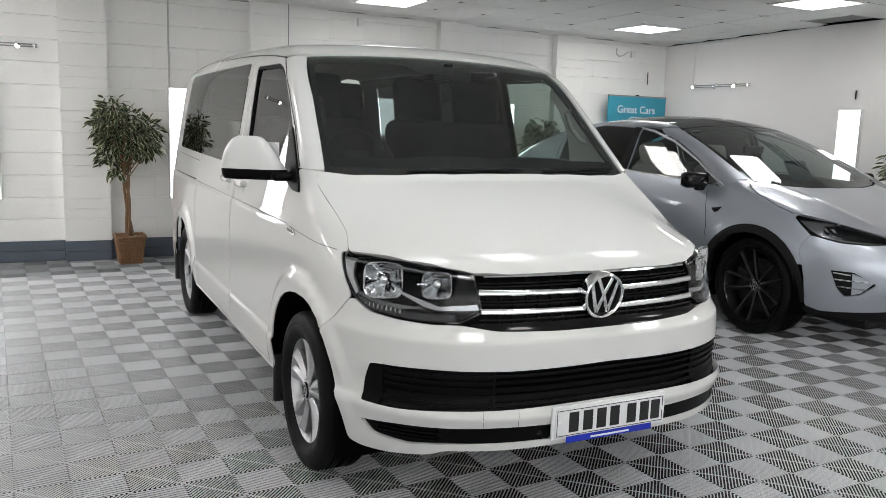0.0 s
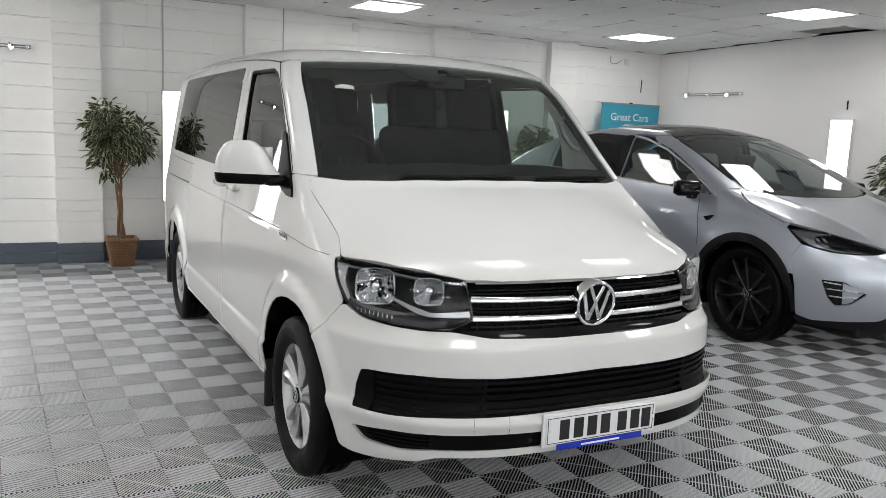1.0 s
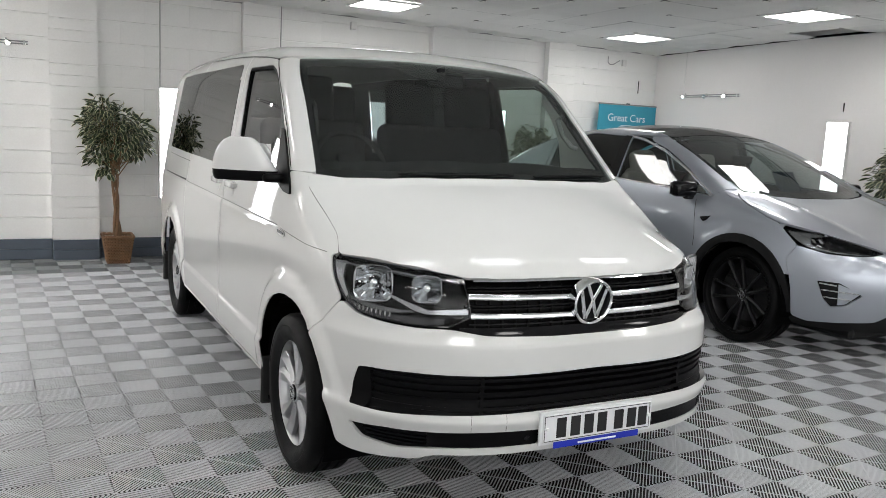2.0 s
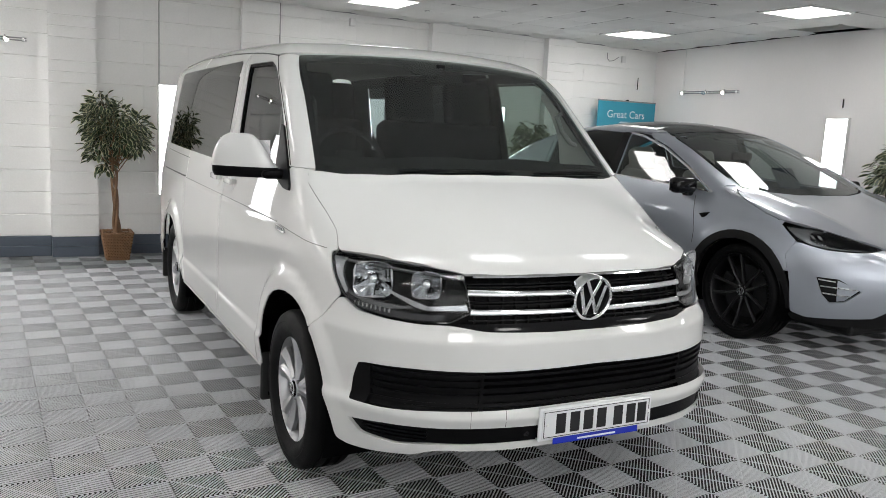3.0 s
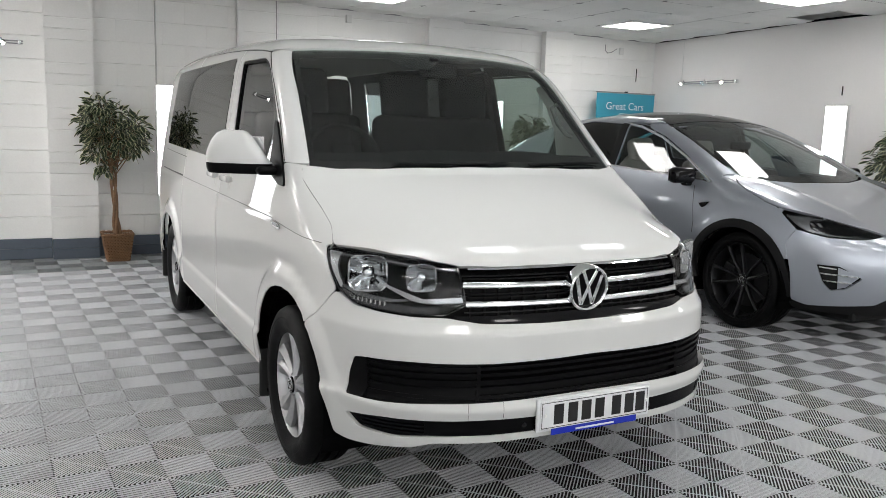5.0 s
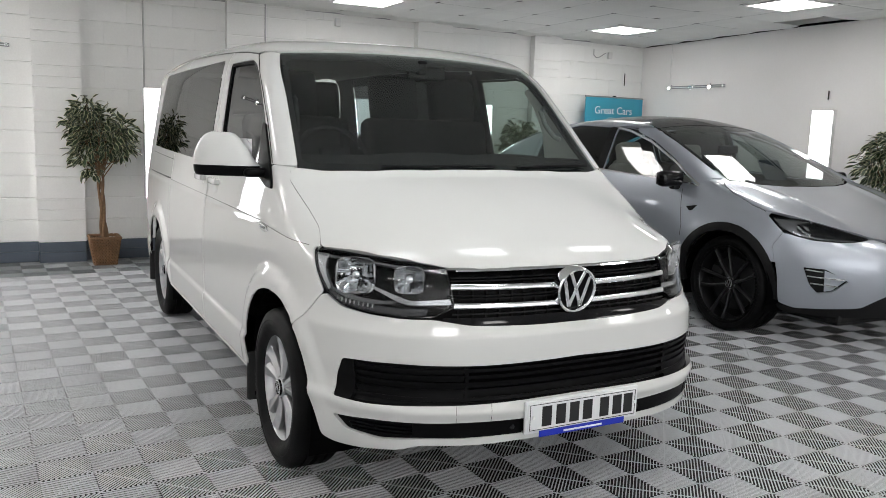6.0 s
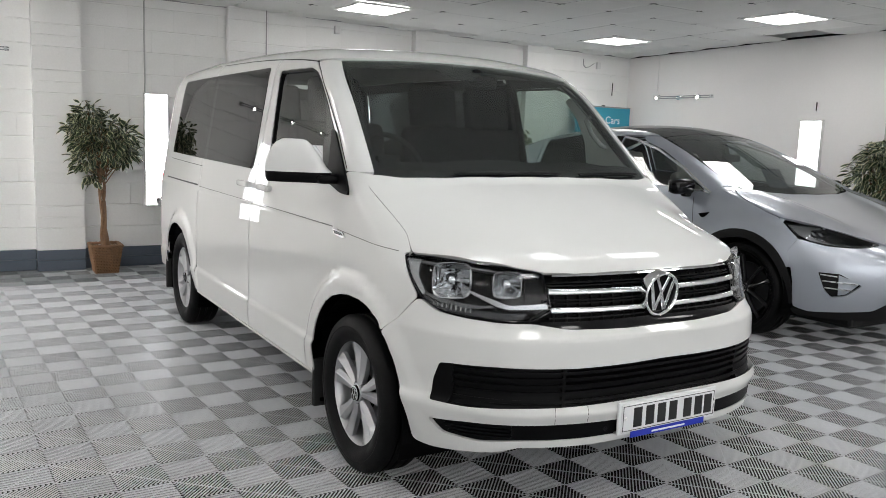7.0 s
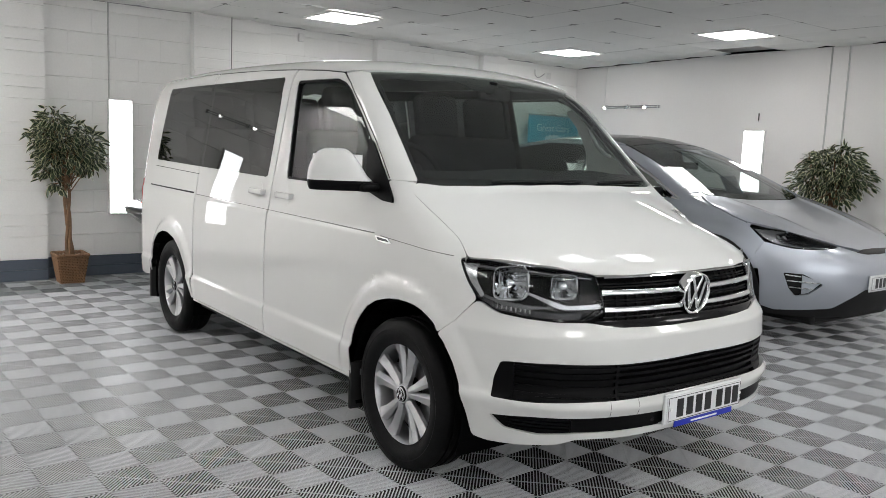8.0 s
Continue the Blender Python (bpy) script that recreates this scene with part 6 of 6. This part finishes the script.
# ---- plants ----
LEAF = mat("leaf_green", (0.022, 0.042, 0.014), 0.42, grain=0.15, grain_size=60, stain=0.2, stain_size=9)
LEAF_EDGE = mat("leaf_cream", (0.66, 0.65, 0.42), 0.5, grain=0.1, grain_size=60, stain=0.12, stain_size=9)
BARK = mat("bark", (0.20, 0.115, 0.062), 0.8, grain=0.25, grain_size=70, stain=0.2, stain_size=8, bump=0.002, bump_size=45)
WICKER = mat("wicker", (0.23, 0.125, 0.062), 0.65, grain=0.2, grain_size=60, stain=0.2, stain_size=12, bump=0.001, bump_size=150)
SOIL = mat("moss", (0.05, 0.04, 0.025), 0.9, grain=0.3, grain_size=50, bump=0.006, bump_size=60)


def crown(rng, height, lobes, leaves):
    """Variegated leaves round twigs: green middles with cream edges."""
    verts, faces, which = [], [], []
    for _ in range(leaves):
        cx, cy, cz, rx, ry, rz = lobes[rng.choice(len(lobes), p=[l[3] * l[5] for l in lobes] / np.sum([l[3] * l[5] for l in lobes]))]
        d = rng.normal(size=3)
        d /= np.linalg.norm(d)
        k = rng.uniform(0.2, 1.14) ** 0.6
        c = np.array((cx + d[0] * rx * k, cy + d[1] * ry * k, cz + d[2] * rz * k))
        out = Vector((d[0], d[1], d[2] * 0.35 - 0.30 + rng.normal() * 0.35)).normalized()
        side = out.cross(Vector((rng.normal() * 0.5, rng.normal() * 0.5, 1))).normalized()
        up = side.cross(out).normalized()
        le, wi = rng.uniform(0.066, 0.108), rng.uniform(0.017, 0.026)
        bend = rng.uniform(0.05, 0.28)
        n = len(verts)

        def at(u, v, w):
            p = Vector(c) + out * le * u + side * wi * v + up * (w * le - bend * le * u * u)
            verts.append((p.x, p.y, p.z))

        for u, ww in ((0.0, 0.0), (0.22, 0.72), (0.50, 1.0), (0.78, 0.66), (1.0, 0.0)):
            if ww == 0:
                at(u, 0, 0)
            else:
                for v in (-1.0, -0.76, 0, 0.76, 1.0):
                    at(u, v * ww, 0.05 * abs(v))
        a, b, c2 = n + 1, n + 6, n + 11
        for r0, r1 in ((a, b), (b, c2)):
            for i in range(4):
                faces.append((r0 + i, r0 + i + 1, r1 + i + 1, r1 + i))
                which.append(1 if i in (0, 3) else 0)
        for i in range(4):
            faces.append((n, a + i + 1, a + i))
            which.append(1 if i in (0, 3) else 0)
            faces.append((n + 16, c2 + i, c2 + i + 1))
            which.append(1 if i in (0, 3) else 0)
    return mesh_of("crown", verts, faces, [LEAF, LEAF_EDGE], which, True)


def basket(parent, top=0.140, low=0.100, h=0.275):
    """A square tapered basket, woven of canes round upright stakes."""
    ob = empty("basket", None, parent)
    tagged(ob, "brown wicker basket")
    part("liner", lathe([(low * 1.24, 0.006), (top * 1.26, h - 0.03)], 4, "z"), SOIL, ob, "", pose(0, 0, 0, 0, 0, 45))
    canes = []
    rows = 17
    for r in range(rows):
        z = 0.012 + r * (h - 0.02) / (rows - 1)
        s = glide(z / h, low, top)
        pts = []
        n = 18
        for e in range(4):
            a = math.pi / 2 * e
            for k in range(n):
                u = -1 + 2 * k / n
                o = 0.0045 * (1 if (k + r) % 2 else -1) + s
                x, y = u * s * 0.97, o
                pts.append((x * math.cos(a) + y * math.sin(a), -x * math.sin(a) + y * math.cos(a), z))
        pts.append(pts[0])
        canes.append(tube(pts, 0.0074, 5))
    part("weave", join(canes), WICKER, ob)
    stakes = []
    for e in range(4):
        a = math.pi / 2 * e
        for k in range(8):
            u = -0.9 + 1.8 * k / 7
            p = []
            for z in (0.0, h):
                s = glide(z / h, low, top)
                p.append(((u * s) * math.cos(a) + s * math.sin(a), -(u * s) * math.sin(a) + s * math.cos(a), z))
            stakes.append(tube(p, 0.006, 5))
    part("stakes", join(stakes), WICKER, ob)
    rope = []
    for ph in (0, math.pi):
        pts = []
        for e in range(4):
            a = math.pi / 2 * e
            for k in range(20):
                u = -1 + 2 * k / 20
                w = (e * 20 + k) * 0.9 + ph
                x, y = u * top, top + 0.006 * math.cos(w)
                pts.append((x * math.cos(a) + y * math.sin(a), -x * math.sin(a) + y * math.cos(a), h + 0.007 * math.sin(w)))
        pts.append(pts[0])
        rope.append(tube(pts, 0.010, 6))
    part("rim", join(rope), WICKER, ob)
    return ob


def plant(place, seed, lobes, leaves, tall):
    rng = np.random.default_rng(seed)
    ob = tagged(empty("ficus_tree", place), "variegated ficus tree with braided stems in a wicker basket", "potted plant", "potted plants")
    basket(ob)
    for k in range(3):
        pts = []
        for i in range(15):
            t = i / 14
            a = 2.1 * k + t * 5.0
            r = 0.021 + 0.006 * math.sin(t * 9 + k)
            pts.append((r * math.cos(a) + 0.012 * (t - 0.5) * (k - 1) - 0.03 * t, r * math.sin(a), 0.24 + t * (tall - 0.24)))
        part("stem", tube(pts, 0.017, 8, 0.7), BARK, ob, smooth=60)
    for lx, ly, lz, rx, ry, rz in lobes:
        for _ in range(7):
            d = rng.normal(size=3)
            d /= np.linalg.norm(d)
            e = (lx + d[0] * rx * 0.85, ly + d[1] * ry * 0.85, lz + d[2] * rz * 0.8)
            s = (rng.uniform(-0.05, 0.02), rng.uniform(-0.03, 0.03), tall - 0.05 + rng.uniform(-0.1, 0.05))
            m = tuple((p + q) / 2 + rng.normal() * 0.03 for p, q in zip(s, e))
            part("twig", tube([s, m, e], 0.006, 5, 0.4), BARK, ob)
    c = add("crown", crown(rng, tall, lobes, leaves), ob)
    tagged(c, "green leaves with cream edges", kind="stuff")
    return ob


LOBES = [(-0.10, 0, 1.36, 0.24, 0.22, 0.27), (0.06, -0.02, 1.30, 0.22, 0.22, 0.25), (0.22, 0.0, 1.32, 0.16, 0.17, 0.17), (-0.16, 0.02, 1.12, 0.15, 0.15, 0.22), (-0.14, -0.03, 1.55, 0.15, 0.16, 0.14), (0.24, 0.02, 1.16, 0.14, 0.13, 0.10), (-0.28, 0.0, 1.42, 0.10, 0.12, 0.10), (-0.10, 0.0, 0.95, 0.07, 0.07, 0.10)]
plant(pose(-1.100, 6.36, 0), 3, [(a * 0.86 - 0.01, b, c, d * 0.86, e * 0.9, g * 0.95) for a, b, c, d, e, g in LOBES], 1080, 1.02)
WIDE = [(0.0, 0, 1.38, 0.36, 0.34, 0.26), (0.22, 0.0, 1.28, 0.28, 0.25, 0.2), (-0.25, 0.0, 1.25, 0.27, 0.25, 0.22), (0.12, 0.05, 1.55, 0.2, 0.2, 0.13), (-0.15, 0, 1.50, 0.22, 0.2, 0.15), (0.0, 0.0, 1.1, 0.3, 0.3, 0.2)]
plant(pose(5.60, 2.43, 0, 0, 0, -70), 8, [(a * 0.80, b * 0.80, 1.36 + (c - 1.36) * 0.9, d * 0.80, e * 0.80, g * 0.82) for a, b, c, d, e, g in WIDE], 1150, 1.0)
plant(pose(3.86, 6.34, 0, 0, 0, 30), 5, [(a, b, c - 0.06, d, e, g) for a, b, c, d, e, g in LOBES], 900, 0.95)

# ---- banner ----
TEAL = mat("banner_teal", (0.035, 0.30, 0.42), 0.6, grain=0.01, grain_size=200, stain=0.10, stain_size=1.2)
banner = tagged(empty("roll_up_banner", pose(5.44, 6.50, 0, 0, 0, -1.0)), "teal roll-up banner with white lettering", "banner")
part("sheet", a_box(-0.49, 0.49, -0.002, 0.002, 0.10, 1.955), TEAL, banner)
part("top_rail", a_box(-0.495, 0.495, -0.008, 0.012, 1.953, 1.972, bevel=0.004), STEEL, banner)
part("clip", a_box(-0.02, 0.02, -0.008, 0.02, 1.97, 1.985, bevel=0.003), BLACK, banner)
part("pole", tube([(0, 0.03, 0.05), (0, 0.03, 1.96)], 0.010, 8), STEEL, banner)
part("cassette", a_box(-0.50, 0.50, -0.06, 0.08, 0.0, 0.10, bevel=0.02, segments=3), STEEL, banner)
for words, size, z in (("Great Cars", 0.142, 1.738),):
    t = bpy.data.curves.new("lettering", "FONT")
    t.body, t.size, t.align_x, t.extrude = words, size, "CENTER", 0.0006
    t.materials.append(WHITE_INK)
    o = new("lettering", t)
    o.parent = banner
    o.matrix_local = pose(-0.01, -0.0035, z, 90, 0, 0)
part("picture", plate([(-0.16, 1.60), (0.16, 1.60), (0.15, 1.655), (0.08, 1.69), (-0.09, 1.69), (-0.15, 1.655)], -0.001), mat("pale_print", (0.55, 0.66, 0.70), 0.6, grain=0.05), banner, "pale printed shape", pose(0, -0.0025, 0))

# ---- spot lamps on rails ----
BULB = glow("spot_bulb", (1.0, 0.97, 0.9), 40.0)


def spot_rail(place, length, heads, lit, wire):
    """A double rail along x on a wall behind it (+y), with small turning spots."""
    ob = tagged(empty("spot_rail", place), "slim chrome spotlight rail on the wall", "spotlight", "wall spotlights")
    part("rail", tube([(0, -0.05, 0.012), (length, -0.05, 0.012)], 0.006, 8), STEEL, ob)
    part("rail", tube([(0, -0.05, -0.012), (length, -0.05, -0.012)], 0.006, 8), STEEL, ob)
    for x in (0.03, length / 2, length - 0.03):
        part("bracket", a_box(x - 0.012, x + 0.012, -0.058, 0.0, -0.022, 0.022, bevel=0.004), CHROME, ob)
    for k, x in enumerate(heads):
        h = empty("spot", pose(x, -0.075, -0.005, 18, 0, 12 * (k - 1)), ob)
        part("shade", lathe([(0.010, 0.038), (0.017, 0.026), (0.026, -0.010), (0.028, -0.026), (0.025, -0.026), (0.022, -0.010)], 20, "y"), CHROME, h, smooth=40)
        part("bulb", lathe([(0.004, -0.030), (0.009, -0.028), (0.012, -0.022)], 16, "y"), BULB if k in lit else ENAMEL, h)
        part("joint", tube([(0, 0.0, 0.0), (0, 0.03, 0.03)], 0.006, 6), STEEL, h)
    if wire:
        part("wire", tube([(0.02, -0.02, 0.02), (0.02, -0.012, CEILING_Z - place.translation.z)], 0.004, 6), ENAMEL, ob)
    return ob


spot_rail(pose(-2.95, WALL_BACK, 2.125), 1.08, (0.12, 0.48, 0.90), (0, 1, 2), False)
spot_rail(pose(WALL_RIGHT, 6.11, 2.112, 0, 0, -90), 1.02, (0.10, 0.48, 0.80), (0, 2), True)

# ---- cables and small things on the walls ----
GREY = mat("conduit", (0.55, 0.55, 0.54), 0.5, grain=0.05, stain=0.05)


def conduit(points, radius, label, material=GREY):
    return tagged(part("conduit", tube(points, radius, 8), material, smooth=60), label, "cable")


conduit([(-0.645, WALL_BACK - 0.008, 1.79), (-0.645, WALL_BACK - 0.008, CEILING_Z + 0.07)], 0.009, "thin pale conduit running up the block wall")
conduit([(0.602, WALL_BACK - 0.108, 0.22), (0.602, WALL_BACK - 0.108, CEILING_Z + 0.07)], 0.006, "thin dark cable up a wall pier", STEEL)
for y in (2.80, 2.60):
    conduit([(WALL_RIGHT - 0.009, y, 0.22), (WALL_RIGHT - 0.009, y, CEILING_Z + 0.07)], 0.010, "thin pale conduit running up the plastered wall")
conduit([(5.16, WALL_BACK - 0.02, 2.60), (5.14, WALL_BACK - 0.05, 2.52), (5.17, WALL_BACK - 0.06, 2.49), (5.24, WALL_BACK - 0.05, 2.50), (5.36, WALL_BACK - 0.02, 2.56)], 0.005, "loose looped cable hanging from the wall", STEEL)
conduit([(5.73, WALL_BACK - 0.015, 2.14), (5.73, WALL_BACK - 0.015, 2.31)], 0.006, "short dark bar fixed to the wall", BLACK)
conduit([(WALL_RIGHT - 0.012, 3.63, 1.915), (WALL_RIGHT - 0.012, 3.63, 1.945), (WALL_RIGHT - 0.012, 3.63, 1.955), (WALL_RIGHT - 0.012, 3.63, 2.01)], 0.007, "short dark cable end on the wall", BLACK)
tagged(part("sensor_box", a_box(1.435, 1.50, WALL_BACK - 0.05, WALL_BACK, 2.585, 2.675, bevel=0.006), ENAMEL), "small white sensor box under the ceiling", "sensor box")
tagged(part("switch_box", a_box(5.41, 5.48, WALL_BACK - 0.03, WALL_BACK, 2.49, 2.58, bevel=0.005), ENAMEL), "small white junction box on the wall", "junction box")

def edge_trim(places, half, material, label):
    """A thin strip under the ceiling's edge, from place to place."""
    bm = bmesh.new()
    rows = [[bm.verts.new((x + dx, y + dy, height_for_view(x, y) + dz)) for dx, dy, dz in ((-half, -half, -0.011), (half, half, -0.011), (half, half, 0.012), (-half, -half, 0.012))] for x, y in places]
    for a, b in zip(rows, rows[1:]):
        for k in range(4):
            bm.faces.new((a[k], a[(k + 1) % 4], b[(k + 1) % 4], b[k]))
    bm.faces.new(rows[0]), bm.faces.new(rows[-1][::-1])
    bmesh.ops.recalc_face_normals(bm, faces=bm.faces)
    return tagged(part("ceiling_trim", bm, material), label, "trim", kind="structure")


# black strip paints the shade along the ceiling's edge at the plastered wall
edge_trim([(WALL_RIGHT - 0.014, y) for y in (WALL_FRONT + 0.02, 0.0, 3.0, 4.0, 4.6, 5.2, 5.8, 6.3, WALL_BACK - 0.03)], 0.011, BLACK, "black strip drawn for the shade line where ceiling meets wall")
edge_trim([(x, WALL_BACK - 0.012) for x in (WALL_LEFT + 0.02, 0.0, 0.6, 1.5, 2.5, 3.5, 4.5, 5.2, WALL_RIGHT - 0.05)], 0.007, STEEL, "thin grey edge where ceiling meets wall")


# ---- block courses of the back wall ----
COURSE, JOINT = 0.2215, 0.0048


def block_mesh(w, h, d=0.012, b=0.003):
    bm = a_box(0, w, -d, 0.004, 0, h)
    front = [e for e in bm.edges if all(v.co.y < -d + 1e-4 for v in e.verts) and abs(e.verts[0].co.z - e.verts[1].co.z) < 1e-4]
    bmesh.ops.bevel(bm, geom=front, offset=b, segments=1, affect="EDGES")
    me = bpy.data.meshes.new("block")
    bm.to_mesh(me)
    bm.free()
    me.materials.append(WHITE_WALL)
    return me


blocks = {}


def block(x0, x1, y, z, h):
    key = (round(x1 - x0, 3), round(h, 3))
    if key not in blocks:
        blocks[key] = block_mesh(x1 - x0, h)
    ob = add("block", blocks[key], wall_back, Matrix.Translation((x0, y, z)))
    return ob


bays = []
last = WALL_LEFT
for a, b, d in PILASTERS:
    bays.append((last, a))
    last = b
bays.append((last, WALL_RIGHT))
row, z = 0, BASE_H
while z < CEILING_Z + 0.06:
    h = min(COURSE, CEILING_Z + 0.09 - z) - JOINT
    for a, b in bays:
        if b - a < 0.05:
            continue
        x = a - (0.225 if row % 2 else 0.0)
        while x < b - 0.002:
            x0, x1 = max(x, a), min(x + 0.45, b)
            if x1 - x0 > 0.03:
                block(x0 + 0.0005, x1 - 0.0005, WALL_BACK + 0.012, z + JOINT / 2, h)
            x += 0.45
    row, z = row + 1, z + COURSE
for a, b, d in PILASTERS:
    pier = tagged(part("wall_pier", a_box(a + 0.003, b - 0.003, WALL_BACK - d + 0.006, WALL_BACK + 0.013, BASE_H, CEILING_Z + 0.09), WHITE_WALL), "white painted block pier on the back wall", "wall", kind="structure")
    z, k = BASE_H, 0
    while z < CEILING_Z - 0.02:
        h = (COURSE, 0.1075, 0.1075)[k % 3]
        key = ("pier", round(b - a, 3), round(h, 3))
        if key not in blocks:
            blocks[key] = block_mesh(b - a - 0.001, h - JOINT)
        add("block", blocks[key], pier, Matrix.Translation((a + 0.0005, WALL_BACK - d + 0.010, z + JOINT / 2)))
        z, k = z + h, k + 1


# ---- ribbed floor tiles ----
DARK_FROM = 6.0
CELL, FLOOR_TURN, FLOOR_X, FLOOR_Y = 0.2047, radians(2.5), 1.0735, 0.2324


def tile_mesh(name, mats):
    """A tile of two by two cells with slanting ribs, over a near-black sheet in place of deep shaded gaps."""
    verts, faces = [], []

    def bar(p, d, length, width, z0, z1):
        n = len(verts)
        s = Vector((-d.y, d.x)) * width / 2
        for q in (p - d * length / 2, p + d * length / 2):
            for o, z in ((-s, z0), (-s * 0.96, z1), (s * 0.96, z1), (s, z0)):
                verts.append((q.x + o.x, q.y + o.y, z))
        faces.extend([(n + 1, n + 5, n + 6, n + 2), (n, n + 4, n + 5, n + 1), (n + 2, n + 6, n + 7, n + 3)])

    c = CELL - 0.0012
    for i in (-1, 0):
        for j in (-1, 0):
            mid = Vector(((i + 0.5) * CELL, (j + 0.5) * CELL))
            d = Vector((1, -1)).normalized() if (i + j) % 2 == 0 else Vector((1, 1)).normalized()
            e = Vector((-d.y, d.x))
            half = c / math.sqrt(2)
            pitch = half * 2 / 21
            for k in range(21):
                o = -half + (k + 0.5) * pitch
                length = 2 * (half - abs(o)) - 0.002
                if length > 0.01:
                    bar(mid + e * o, d, length, 0.0046, -0.0037, 0.0)
            bar(mid, e, 2 * half - 0.004, 0.0032, -0.0035, -0.0012)
    n = len(verts)
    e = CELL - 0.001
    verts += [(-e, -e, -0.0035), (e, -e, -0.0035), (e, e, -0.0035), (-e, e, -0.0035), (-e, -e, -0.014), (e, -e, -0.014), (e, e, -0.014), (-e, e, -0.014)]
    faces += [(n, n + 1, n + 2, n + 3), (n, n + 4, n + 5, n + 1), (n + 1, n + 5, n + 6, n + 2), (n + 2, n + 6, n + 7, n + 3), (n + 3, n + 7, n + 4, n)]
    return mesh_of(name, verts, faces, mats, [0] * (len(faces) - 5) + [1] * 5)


tile_me, tile_dark_me = tile_mesh("tile", [TILE, GAP_SHADE]), tile_mesh("dark_tile", [TILE_DARK, GAP_SHADE])
lay = Matrix.Translation((FLOOR_X, FLOOR_Y, 0)) @ Matrix.Rotation(FLOOR_TURN, 4, "Z")
spots = []
for i in range(-17, 14):
    for j in range(-18, 18):
        p = lay @ Vector(((2 * i + 1) * CELL, (2 * j + 1) * CELL, 0))
        if WALL_LEFT < p.x < WALL_RIGHT and WALL_FRONT < p.y < WALL_BACK:
            spots.append((i, j, p))
near = sorted(spots, key=lambda s: (s[2].x + 1.0) ** 2 + (s[2].y - 1.0) ** 2)
far_v, far_f, far_w = [], [], []
base_v = np.array([tuple(v.co) for v in tile_me.vertices])
base_f = np.array([tuple(p.vertices) for p in tile_me.polygons])
base_w = [p.material_index for p in tile_me.polygons]
for n, (i, j, p) in enumerate(near):
    m = lay @ Matrix.Translation(((2 * i + 1) * CELL, (2 * j + 1) * CELL, 0))
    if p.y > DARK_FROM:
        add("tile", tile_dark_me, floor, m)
    elif n < 300:
        add("tile", tile_me, floor, m)
    else:
        a = np.array(m)
        far_w += base_w
        far_f.append(base_f + len(far_v) * len(base_v))
        far_v.append(base_v @ a[:3, :3].T + a[:3, 3])
rest = mesh_of("tiles", np.concatenate(far_v), np.concatenate(far_f), [TILE, GAP_SHADE], far_w)
tagged(add("tiles", rest, floor), kind="stuff")
